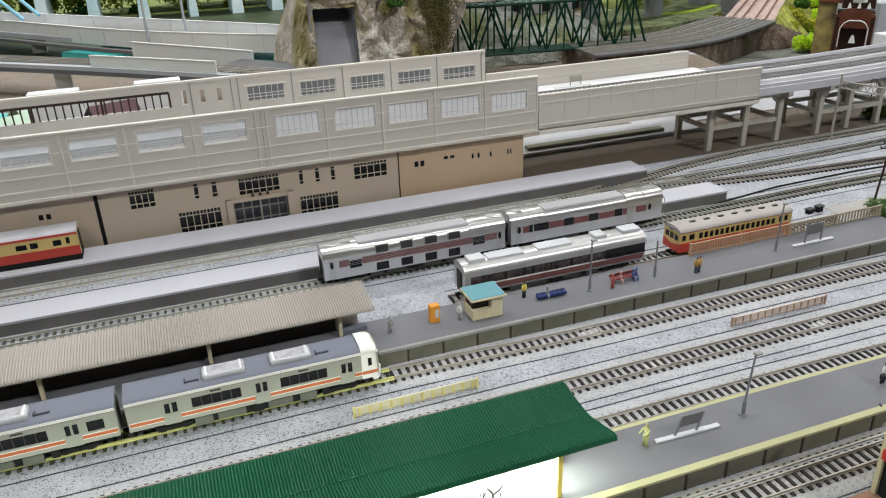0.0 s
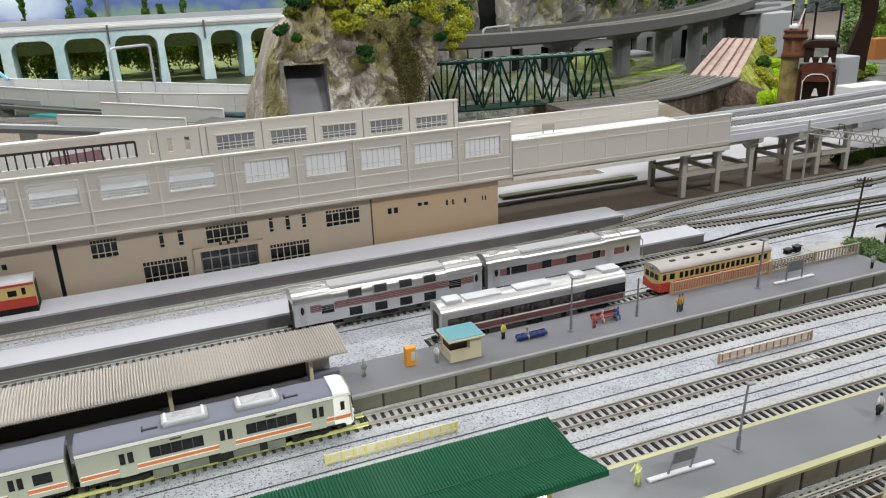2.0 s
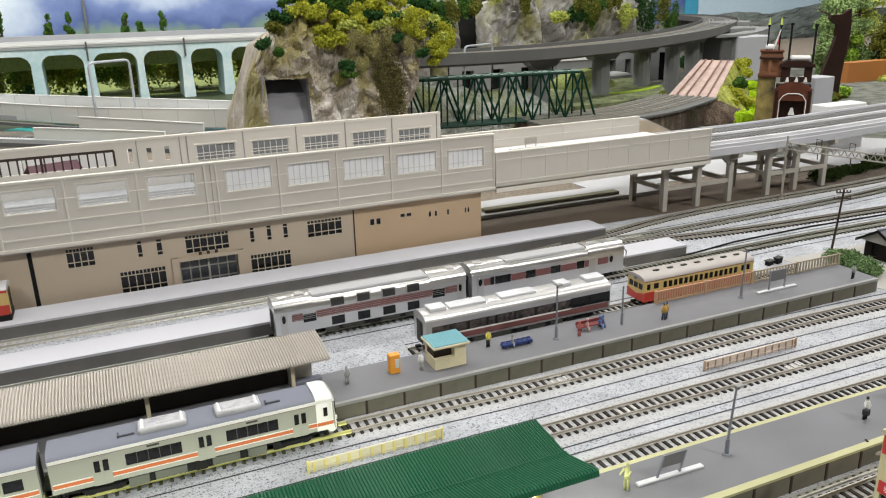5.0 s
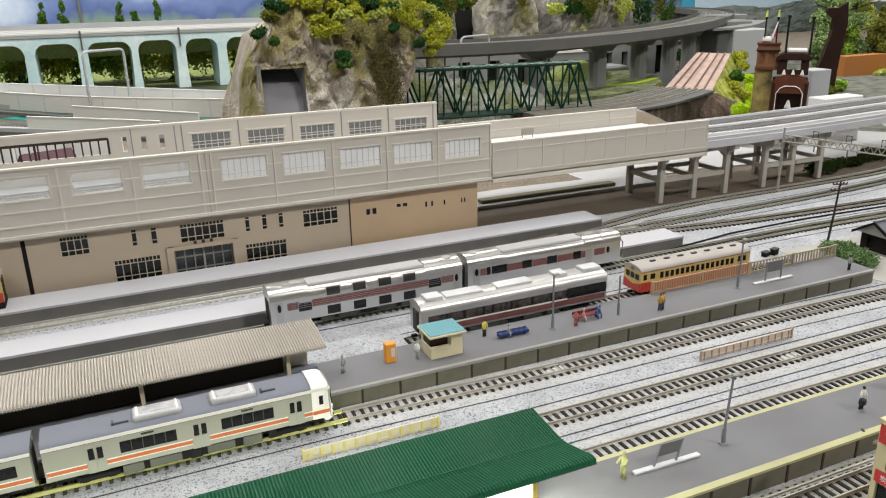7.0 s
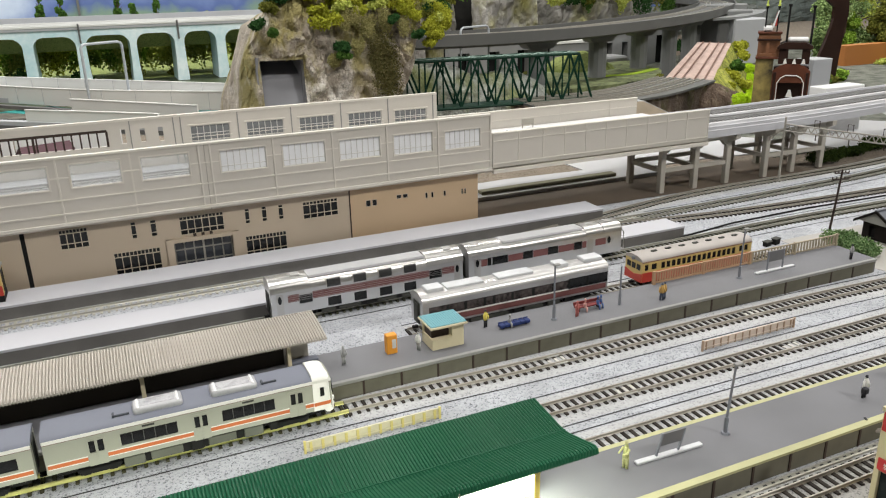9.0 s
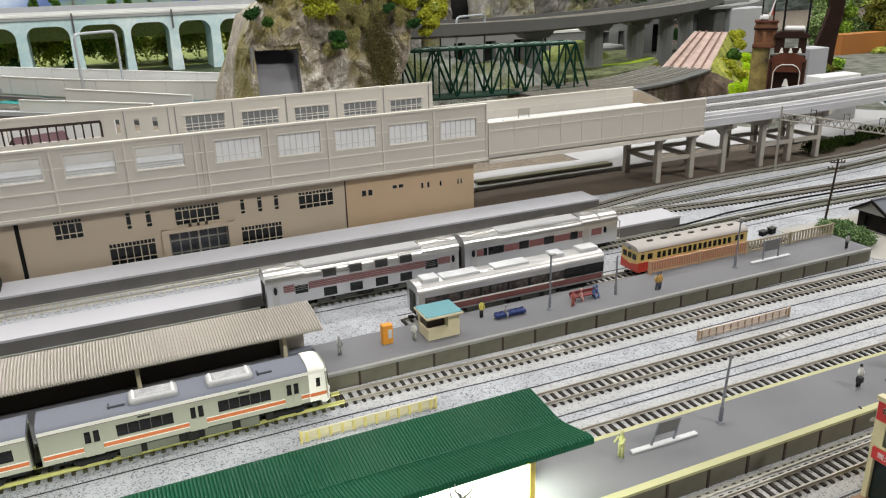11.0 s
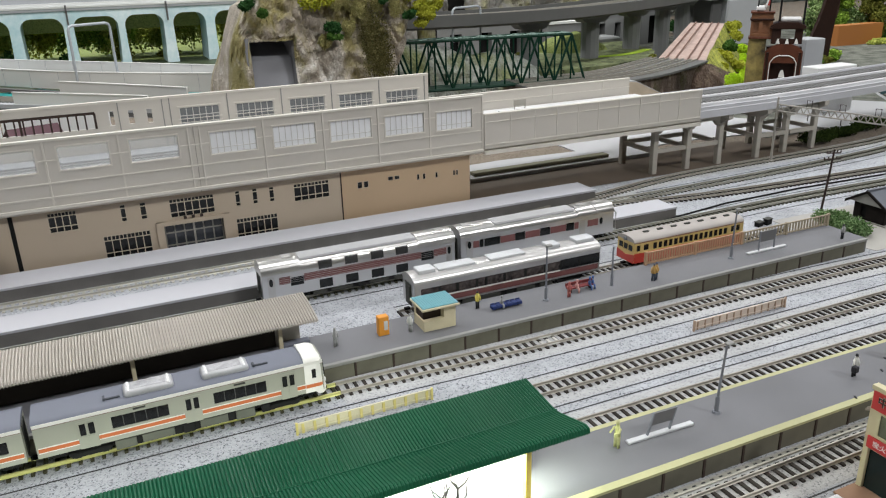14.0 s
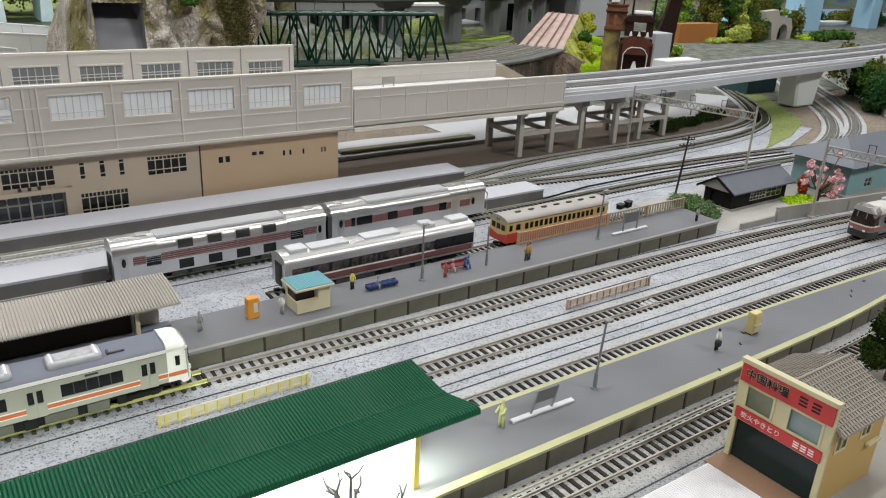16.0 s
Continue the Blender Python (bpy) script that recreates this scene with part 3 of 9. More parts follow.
    rib.matrix_basis = pose(274 * MM, (R - 0.6) * MM, 0)
    for x in (279.5, 325, 370, 414, 458, 502, 241):
        copy_part(rib, x, R - 0.6, 0, s)
    # open railed bay
    bm = bmesh.new()
    box(bm, -300, 224, R - 0.8, R + 1.2, 96.2, 98.2)
    for x in (-180, -80, 20, 120, 171, 222.8):
        box(bm, x, x + 1.7, R - 0.8, R + 1.2, 85, 97)
    part("bay_frame", bm, FRAME_DARK, s)
    bm = bmesh.new()
    box(bm, -0.6, 0.6, 0, 0.6, 85, 97)
    bar = part("bay_bar", bm, FRAME_DARK, s)
    bar.matrix_basis = pose(-20 * MM, (R - 0.3) * MM, 0)
    x = -15.0
    while x < 222:
        copy_part(bar, x, R - 0.3, 0, s)
        x += 6.1
    # platforms and tracks inside the hall
    for y0, y1 in ((631, 651), (693, 713)):
        for x0, x1, m in ((-300, 289.8, GREYSLAB), (290, 740, WHITE_P)):
            bm = bmesh.new()
            box(bm, x0, x1, y0, y1, 60, 66)
            part("hall_platform", bm, m, s)
    # open parapet end
    e = thing("parapet", 0, 0, 0, 0, "beige panelled parapet wall along the open end of the elevated platform", "parapet")
    for y, zt, x0, x1 in ((F, 79.6, 517.6, 751), (R, 81.6, 506.5, 734)):
        bm = bmesh.new()
        pierced(bm, x0, x1, 51 if y == F else 60, zt, y, y + 2.6, [])
        part("parapet_wall", bm, BEIGE, e)
        bm = bmesh.new()
        box(bm, x0, x1, y - 0.6, y + 3.0, zt, zt + 1.1)
        part("coping", bm, BEIGE_RIB, e)
        bm = bmesh.new()
        box(bm, x0, x1, y - 0.5, y, 73.4, 74.0)
        part("ledge", bm, BEIGE_RIB, e)
    for z0, z1, d in ((46.4, 49.4, 1.6), (54.0, 55.0, 0.7)):
        bm = bmesh.new()
        box(bm, 517.6, 751, F - d, F + 2.6, z0, z1)
        part("ledge", bm, BEIGE_RIB, e)
    bm = bmesh.new()
    box(bm, -0.4, 0.4, 0, 0.6, 55, 79.6)
    rib = part("wall_rib", bm, BEIGE_RIB, e)
    rib.matrix_basis = pose(518.4 * MM, (F - 0.5) * MM, 0)
    for x in (542.6, 567, 589, 611, 632.5, 655, 678.5, 701, 724, 750):
        copy_part(rib, x, F - 0.5, 0, e)
    bm = bmesh.new()
    box(bm, 517.6, 751, F + 2.6, 716, 49.4, 60)
    part("floor_slab", bm, BEIGE, e)
    for x, w in ((535, 1), (640, 1), (700, 1)):
        bm = bmesh.new()
        box(bm, x, x + 0.5, R - 0.4, R, 66, 81)
        part("panel_line", bm, BEIGE_RIB, e)
    ec = thing("stair_cover", 0, 0, 0, 0, "tan sloping stair cover with a slate panel beyond the parapet", "stair cover")
    bm = bmesh.new()
    prism(bm, [(735.5, 49), (735.5, 76), (754, 75), (791, 58.5), (791, 49)], 728, 731, "y")
    prism(bm, [(735.5, 49), (735.5, 76), (754, 75), (791, 58.5), (791, 49)], 748, 751, "y")
    part("side_wall", bm, STAIR_TAN, ec)
    bm = bmesh.new()
    prism(bm, [(738, 76.9), (754.2, 76.0), (789, 60.4), (789, 59.2), (754, 74.8), (738, 75.7)], 730, 749, "y")
    part("slate_panel", bm, GREYSLAB, ec, "grey slate panel")
    sg = thing("platform_sign", 590, 697, 66, 0, "small grey station name board on a white base", "sign")
    bm = bmesh.new()
    box(bm, -20, 18, -2, 2, 0, 1.2)
    part("base", bm, WHITE_P, sg)
    bm = bmesh.new()
    box(bm, -4, 9, -0.4, 0.4, 4.5, 10)
    part("board", bm, FRAME_GREY, sg)
    bm = bmesh.new()
    box(bm, -3.6, -2.8, -0.3, 0.3, 1.2, 10)
    box(bm, 7.8, 8.6, -0.3, 0.3, 1.2, 10)
    part("post", bm, FRAME_GREY, sg)


station()


# ---- the viaduct ----
DECK = [(751, 671), (860, 672), (960, 679), (1080, 691), (1250, 706), (1500, 726), (1800, 760), (2300, 850)]


DECK_GREY = material("pale_deck", (0.50, 0.50, 0.53), 0.6, vary=0.06, scale=60)
RAIL_DARK = material("dull_dark_rail", (0.32, 0.32, 0.315), 0.45, 0.3)
SLEEPER_SLAB = material("slab_sleeper", (0.21, 0.21, 0.205), 0.7)


def viaduct():
    v = thing("viaduct", 0, 0, 0, 0, "grey slab railway viaduct on beige concrete frames", "viaduct", kind="structure")
    path = smooth_path([(*p, 60) for p in DECK])
    bm = bmesh.new()
    sweep(bm, path, [(-44, -7.5), (-44, -0.5), (-43, 0), (43, 0), (44, -0.5), (44, -7.5), (36, -9), (-36, -9)])
    part("deck", bm, DECK_GREY, v)
    for s in (-43, 42):
        bm = bmesh.new()
        sweep(bm, path, [(s, 0), (s + 2, 0), (s + 2, 3.2), (s, 3.2)])
        part("deck_kerb", bm, DECK_GREY, v)
    for s in (-17.5, 17.5):
        bm = bmesh.new()
        sweep(bm, path, [(s - 13, 0), (s + 13, 0), (s + 12, 3), (s - 12, 3)])
        part("track_slab", bm, material("slab_pale_grey", (0.46, 0.46, 0.475), 0.7, vary=0.12, scale=120), v)
    bm = bmesh.new()
    for y in (646, 696):
        box(bm, 560, 751, y - 4, y + 4, 43, 49.4)
    part("edge_beam", bm, CONCRETE, v)
    leg = bmesh.new()
    box(leg, -2.9, 2.9, -2.9, 2.9, 0, 50)
    bevel(leg, 0.5)
    first = None
    for k, x in enumerate((711, 752, 793, 845, 887, 929)):
        cy = 671 if x < 860 else 674
        for y in (cy - 29, cy + 19):
            if first is None:
                first = part("column", leg, CONCRETE, v)
                first.matrix_basis = pose(x * MM, y * MM, 0)
            else:
                copy_part(first, x, y, 0, v)
        bm = bmesh.new()
        box(bm, x - 1.7, x + 1.7, cy - 26.2, cy + 16.2, 20.5, 24.5)
        part("cross_beam", bm, CONCRETE, v)
        bm = bmesh.new()
        prism(bm, [(cy - 42, 52.5), (cy + 42, 52.5), (cy + 42, 48), (cy + 30, 42.5), (cy - 30, 42.5), (cy - 42, 48)], x - 3, x + 3, "x")
        part("cross_head", bm, CONCRETE, v)
    for y in (642, 690):
        for x0, x1 in ((711, 752), (752, 793), (845, 887), (887, 929)):
            bm = bmesh.new()
            box(bm, x0 + 2.8, x1 - 2.8, y - 1.6, y + 1.6, 20.5, 24.5)
            part("tie_beam", bm, CONCRETE, v)
            bm = bmesh.new()
            prism(bm, [(x0, 51), (x1, 51), (x1, 40), (x1 - 5, 40), (x1 - 11, 46), (x0 + 11, 46), (x0 + 5, 40), (x0, 40)], y - 2.4, y + 2.4, "y")
            part("arch_beam", bm, CONCRETE, v)
    bm = bmesh.new()
    prism(bm, [(1238, 56), (1320, 56), (1308, 40), (1302, 0), (1256, 0), (1250, 40)], 680, 710, "y")
    bevel(bm, 3)
    part("pier", bm, PARAPET, v)
    bm = bmesh.new()
    prism(bm, [(1580, 56), (1680, 56), (1665, 0), (1595, 0)], 725, 770, "y")
    part("pier", bm, CONCRETE, v)


viaduct()
SHEET = material("white_card", (0.47, 0.47, 0.485), 0.6, vary=0.05, scale=20)
for pts, z in (([(700, 735), (850, 738), (1010, 716), (1010, 765), (980, 812), (860, 800), (700, 800)], 0.4), ([(1030, 690), (1130, 706), (1240, 780), (1200, 830), (1060, 800), (1010, 765)], 0.5)):
    bm = bmesh.new()
    prism(bm, pts, -0.9, z, "z")
    whole("white_road", bm, SHEET, "white card road sheet beneath and behind the viaduct", "road", kind="structure")
for s in (-17.5, 17.5):
    pts = [(-300, 671 + s, 63)] + [(x, y + s, 63) for x, y in DECK]
    track("viaduct_track", pts, bed=False, pitch=5.2, pieces=True, stretch=(520, 1120), sleeper=SLEEPER_SLAB, rail=RAIL_DARK, label="slab track on the elevated line with dull rails")

# ---- rolling stock ----
STEEL = material("brushed_steel", (0.55, 0.54, 0.53), 0.30, 0.9, vary=0.06, scale=80, bump=0.02)
WINDOW_GREY = material("grey_window_glass", (0.045, 0.045, 0.045), 0.2, vary=0.3, bump=0)
STEEL_SIDE = material("steel_side", (0.60, 0.60, 0.61), 0.30, 0.78, vary=0.06, scale=80, bump=0.02)
ROOF_GREY = material("roof_grey", (0.36, 0.36, 0.37), 0.6, vary=0.08, scale=80)
ROOF_BLUE = material("roof_slate_grey", (0.145, 0.156, 0.198), 0.6, vary=0.06, scale=80)
GREY_GREEN = material("pale_grey_side", (0.36, 0.365, 0.305), 0.45, 0.1, vary=0.04, scale=60, bump=0.02)
CREAM_WHITE = material("cream_white", (0.78, 0.77, 0.73), 0.4, vary=0.03, scale=60, bump=0.02)
ORANGE = material("orange_stripe", (0.55, 0.145, 0.045), 0.45, vary=0.06)
MAROON = material("maroon_band", (0.18, 0.07, 0.068), 0.5, vary=0.12, scale=500)
CREAM = material("cream_yellow", (0.58, 0.43, 0.165), 0.45, vary=0.05)
RED = material("rail_red", (0.45, 0.045, 0.03), 0.45, vary=0.06)
UNDER = material("underframe_black", (0.015, 0.015, 0.015), 0.7)
UNDER_GREY = material("underframe_grey", (0.055, 0.056, 0.05), 0.6)
AC_SILVER = material("air_conditioner_silver", (0.46, 0.46, 0.48), 0.42, 0.25, vary=0.12, scale=400)
COACH_SILVER = material("silver_grey_roof", (0.56, 0.55, 0.545), 0.32, 0.55, vary=0.06, scale=100)
ROOF_CREAM = material("cream_grey_roof", (0.37, 0.34, 0.32), 0.6, vary=0.1, scale=150)
YELLOWP = material("yellow_plastic", (0.70, 0.54, 0.12), 0.5)
FENCE_TAN = material("tan_fence", (0.45, 0.28, 0.17), 0.6)
GREEN_ROOF = material("green_roof", (0.009, 0.082, 0.04), 0.38, vary=0.15, scale=100)
CANOPY = material("corrugated_taupe", (0.40, 0.365, 0.325), 0.55, vary=0.06, scale=60)
PALE_GREY = material("pale_grey_plastic", (0.55, 0.56, 0.58), 0.5)
LAMP_GREY = material("lamp_post_grey", (0.20, 0.21, 0.24), 0.5)
TEAL_ROOF = material("teal_roof", (0.09, 0.30, 0.35), 0.5, vary=0.08)
STONE_CREAM = material("kiosk_cream", (0.60, 0.53, 0.365), 0.55)
WOOD_BLACK = material("charred_boards", (0.014, 0.011, 0.010), 0.75, vary=0.3, scale=900)
TILE_GREY = material("roof_tile_grey", (0.115, 0.125, 0.15), 0.6, vary=0.1, scale=200)


def arc_roof(half, z0, z1, n=10):
    """Half of an ellipse over the car from one eave to the other."""
    return [(half * math.cos(math.pi * k / n), z0 + (z1 - z0) * math.sin(math.pi * k / n) ** 0.8) for k in range(n + 1)]


def bogie(parent, x, z=2.9):
    b = bmesh.new()
    box(b, x - 9, x + 9, -6.2, 6.2, z + 1.6, z + 3.2)
    for s in (-6.6, 5.6):
        box(b, x - 8, x + 8, s, s + 1, z + 0.6, z + 2.8)
        for d in (-5.5, 5.5):
            box(b, x + d - 1.4, x + d + 1.4, s - 0.2, s + 1.2, z + 0.4, z + 2.4)
    g = part("bogie", b, UNDER, parent)
    for d in (-5.5, 5.5):
        for s in (-4.5, 4.5):
            w = bmesh.new()
            tube(w, [(x + d, s - 0.8, z + 1.9), (x + d, s + 0.8, z + 1.9)], 1.9, 12)
            part("wheel", w, UNDER, g)
    return g


def coach(name, label, x0, x1, yc, half, zb, ze, zt, side, roof, holes, group, ends=(True, True), roof_n=10, roof_to=None, dark=BLACK, gangways=(True, True), gear=UNDER_GREY):
    """A carriage body: pierced sides with glass behind, end walls, a curved roof, floor, bogies. Places along x are the world's."""
    L = x1 - x0
    c = thing(name, x0, yc, 0, 0, label, "train", group)
    H = [(a - x0, b - x0, p, q) for a, b, p, q in holes]
    bm = bmesh.new()
    pierced(bm, 0, L, zb, ze, -half, -half + 0.9, H)
    pierced(bm, 0, L, zb, ze, half - 0.9, half, H)
    for on, a, b in ((ends[0], 0, 0.9), (ends[1], L - 0.9, L)):
        if on:
            prism(bm, [(-half + 0.9, zb), (half - 0.9, zb), (half - 0.9, ze)] + [(y * 0.9, z - 0.4) for y, z in arc_roof(half, ze, zt, 8)[1:-1]] + [(-half + 0.9, ze)], a, b, "x")
    part("body", bm, side, c)
    bm = bmesh.new()
    prism(bm, arc_roof(half + 0.15, ze, zt, roof_n), -0.25, L + 0.25 if roof_to is None else roof_to - x0, "x")
    part("roof", bm, roof, c, smooth=True)
    # solid filler; its default black paints in the unlit inside of the car
    bm = bmesh.new()
    box(bm, 0.9, L - 0.9, -half + 2.6, half - 2.6, zb, ze - 0.5)
    part("seating", bm, dark, c)
    bm = bmesh.new()
    box(bm, 1, L - 1, -half + 1.4, half - 1.4, zb - 1.0, zb - 0.02)
    # deep middle box: its black also stands for the shadow under the car
    box(bm, L * 0.27, L * 0.73, -half + 1.9, half - 1.9, 3.4, zb - 1)
    box(bm, 3, L - 3, -4, 4, 4.4, zb - 1)
    part("underframe", bm, UNDER, c)
    for a in (-3.2, L):
        bm = bmesh.new()
        box(bm, a, a + 3.2, -1, 1, 4.2, 5.6)
        part("coupler", bm, UNDER, c)
    for k, (a, b) in enumerate(((0.24, 0.31), (0.33, 0.44), (0.47, 0.51), (0.53, 0.63), (0.66, 0.73), (0.755, 0.785))):
        bm = bmesh.new()
        box(bm, L * a, L * b, -half + 0.5, -half + 3, 4.2 if k % 2 else 3.6, zb - 0.9)
        bevel(bm, 0.25)
        part("equipment_box", bm, gear if k % 3 != 2 else UNDER, c)
    for a, on in ((-0.45, gangways[0]), (L, gangways[1])):
        if on:
            bm = bmesh.new()
            pierced(bm, -4.2, 4.2, zb, ze - 1.2, a, a + 0.45, [(-3.2, 3.2, zb + 0.6, ze - 2.4)], "y")
            part("gangway_frame", bm, UNDER_GREY, c)
            bm = bmesh.new()
            box(bm, a + 0.1, a + 0.35, -3.2, 3.2, zb + 0.6, ze - 2.4)
            part("end_door", bm, UNDER, c)
    bogie(c, 20)
    bogie(c, L - 20)
    for a, b, p, q in H:
        bm = bmesh.new()
        box(bm, a - 0.2, b + 0.2, -half + 0.45, -half + 0.7, p - 0.2, q + 0.2)
        part("window", bm, DARKGLASS, c)
    return c


def plate(c, name, mat, x0, x1, z0, z1, y, d=0.25, label=""):
    """A flat piece lying on the near side of a car; x is the world's."""
    bm = bmesh.new()
    ox = c.matrix_world.translation.x / MM
    box(bm, x0 - ox, x1 - ox, y - d, y, z0, z1)
    return part(name, bm, mat, c, label)


def rounded_box(c, name, mat, x0, x1, y0, y1, z0, z1, w=1.2, seg=3):
    bm = bmesh.new()
    ox = c.matrix_world.translation.x / MM
    box(bm, x0 - ox, x1 - ox, y0, y1, z0, z1)
    bevel(bm, w, seg)
    return part(name, bm, mat, c, smooth=True)


SEAT_GLASS = material("seat_lit_glass", (0.065, 0.052, 0.05), 0.2, vary=0.75, scale=900, fine=500, bump=0)
AC_TOP = material("frosted_grille", (0.38, 0.38, 0.40), 0.5, 0.1, vary=0.35, scale=900)
GEAR_GREY = material("running_gear_grey", (0.12, 0.125, 0.105), 0.6, vary=0.15, scale=300)
AERIAL_GREY = material("aerial_slate", (0.07, 0.075, 0.09), 0.6)
PILLAR_GREY = material("slim_window_pillar", (0.09, 0.09, 0.088), 0.5)
TG = "cars of the cream and orange train"


def commuter_car(x0, x1, cab):
    half, zb, ze, zt = 9.2, 9.0, 25.0, 26.9
    o = x0 - 178
    doors = [(194.5 + o, 202 + o), (238 + o, 245.2 + o), (281.5 + o, 288.8 + o)]
    holes, panels = [], []
    for a, b in doors:
        m = (a + b) / 2
        holes += [(a + 0.7, m - 0.45, 14.9, 20.9), (m + 0.45, b - 0.7, 14.9, 20.9)]
    for a, b in ((208 + o, 231.5 + o), (251 + o, 274.8 + o)):
        holes.append((a, b, 14.9, 20.7))
        panels.append((a, b))
    holes.append((296.2 + o, 298.6 + o, 16.5, 21.2) if cab else (291.6 + o, 299.2 + o, 14.9, 20.5))
    c = coach("commuter_railcar", "cream-fronted grey commuter railcar with an orange waist stripe on brassy track", x0, x1, 391.5, half, zb, ze, zt, GREY_GREEN, ROOF_BLUE, holes, TG, roof_to=(293 + o) if cab else None, gangways=(True, not cab), gear=GEAR_GREY)
    stops = [178 + o + 0.5] + [v for d in doors for v in d] + [x1 - 0.5]
    for a, b in zip(stops[::2], stops[1::2]):
        plate(c, "orange_stripe", ORANGE, a + 0.2, b - 0.2, 11.7, 13.4, -half, label="orange waist stripe")
        plate(c, "white_line", CREAM_WHITE, a + 0.2, b - 0.2, 13.45, 13.9, -half, 0.2)
        plate(c, "white_line", CREAM_WHITE, a + 0.2, b - 0.2, 11.25, 11.65, -half, 0.2)
    for a, b in panels:
        for k in range(1, 5):
            m = a + (b - a) * k / 5
            plate(c, "window_pillar", PILLAR_GREY, m - 0.16, m + 0.16, 14.9, 20.7, -half + 0.3, 0.2)
        plate(c, "destination_panel", UNDER_GREY, (a + b) / 2 - 2.6, (a + b) / 2 + 2.6, 21.8, 22.7, -half, 0.15, "dark destination panel")
    plate(c, "cornice", CREAM_WHITE, x0, x1, 23.6, 25.1, -half, 0.35, "cream-white cornice band")
    plate(c, "gutter_line", MAROON, x0, x1, 23.3, 23.55, -half, 0.2, "thin brown gutter line")
    for a, b in doors:
        m = (a + b) / 2
        for p, q in ((a, m - 0.1), (m + 0.1, b)):
            bm = bmesh.new()
            ox = x0
            w0, w1 = (p + 0.8 if p == a else p + 0.45) - ox, (q - 0.45 if p == a else q - 0.8) - ox
            pierced(bm, p - ox, q - ox, zb - 0.2, 21.9, -half - 0.3, -half + 0.1, [(w0, w1, 15, 20.8)])
            part("door", bm, GREY_GREEN, c)
    for a in (214.5 + o, 247.6 + o):
        ac = rounded_box(c, "air_conditioner", AC_SILVER, a, a + 21, -6.0, 3.8, 25.4, 29.2, 1.4, 3)
        bm = bmesh.new()
        box(bm, a - x0 + 3.2, a - x0 + 17.8, -4.1, 1.9, 29.1, 29.35)
        bevel(bm, 0.1)
        part("grille", bm, AC_TOP, ac, "frosted flat top grille")
        for e0 in (a - x0 + 1.5, a - x0 + 18.3):
            bm = bmesh.new()
            box(bm, e0, e0 + 1.2, -5.5, 3.3, 28.95, 29.5)
            bevel(bm, 0.3)
            part("end_rib", bm, WHITE_P, ac)
    for a in (206 + o, 270.4 + o):
        bm = bmesh.new()
        box(bm, a - x0, a - x0 + 7, -4.4, -3.5, 26.2, 27.4)
        box(bm, a - x0, a - x0 + 0.9, -4.8, -1.8, 26.2, 27.9)
        part("aerial", bm, AERIAL_GREY, c)
    if cab:
        bm = bmesh.new()
        prof = [(293.0, 27.8), (298.2, 27.7), (300.8, 26.9), (302.1, 25.3), (302.7, 22.5), (303.0, 16.5), (303.2, 11.5), (303.9, 9.6), (303.5, 7.4), (299, 7.4), (298, 9.0), (293.0, 9.0)]
        n, cols = len(prof), []
        for y, k in ((-half - 0.3, 0.0), (-half + 1.2, 0.7), (-half + 3.5, 1.0), (half - 3.5, 1.0), (half - 1.2, 0.7), (half + 0.3, 0.0)):
            cols.append([bm.verts.new((x - x0 - (1 - k) * max(0, x - 299) * 0.55, y, z - (1 - k) * max(0, z - 24.2) * 0.72)) for x, z in prof])
        for p, q in zip(cols, cols[1:]):
            for i in range(n):
                bm.faces.new((p[i], q[i], q[(i + 1) % n], p[(i + 1) % n]))
        bm.faces.new(cols[0])
        bm.faces.new(cols[-1][::-1])
        bmesh.ops.recalc_face_normals(bm, faces=bm.faces)
        cabp = part("cab", bm, CREAM_WHITE, c, "smooth cream-white driving cab", smooth=True)
        for b0 in ((-6.6, -0.6), (0.6, 6.6)):
            bm = bmesh.new()
            v = [bm.verts.new((x - x0, y, z)) for x, y, z in ((302.4, b0[0], 15.6), (302.4, b0[1], 15.6), (302.0, b0[1], 23.4), (302.0, b0[0], 23.4), (303.3, b0[0], 15.6), (303.3, b0[1], 15.6), (302.9, b0[1], 23.4), (302.9, b0[0], 23.4))]
            for f in ((4, 5, 6, 7), (0, 3, 2, 1), (0, 1, 5, 4), (1, 2, 6, 5), (2, 3, 7, 6), (3, 0, 4, 7)):
                bm.faces.new([v[i] for i in f])
            part("windscreen", bm, DARKGLASS, cabp)
        for y in (-6.4, 5.0):
            bm = bmesh.new()
            box(bm, 302.6 - x0, 303.8 - x0, y, y + 1.6, 11.6, 13.2)
            part("headlight", bm, WHITE_P, cabp)
        bm = bmesh.new()
        pierced(bm, 296.0 - x0, 298.8 - x0, 16, 21.7, -half - 0.5, -half - 0.28, [(296.4 - x0, 298.4 - x0, 16.5, 21.2)])
        part("side_window_frame", bm, CREAM_WHITE, cabp)
        bm = bmesh.new()
        box(bm, 296.2 - x0, 298.6 - x0, -half - 0.45, -half - 0.3, 16.5, 21.2)
        part("side_window", bm, DARKGLASS, cabp)
        plate(c, "orange_stripe", ORANGE, 293.2, 300.8, 11.7, 13.4, -half - 0.3, label="orange waist stripe")
    return c


commuter_car(178, 302, True)
commuter_car(47, 174, False)
commuter_car(-84, 43, False)

SG = "silver sleeping cars"


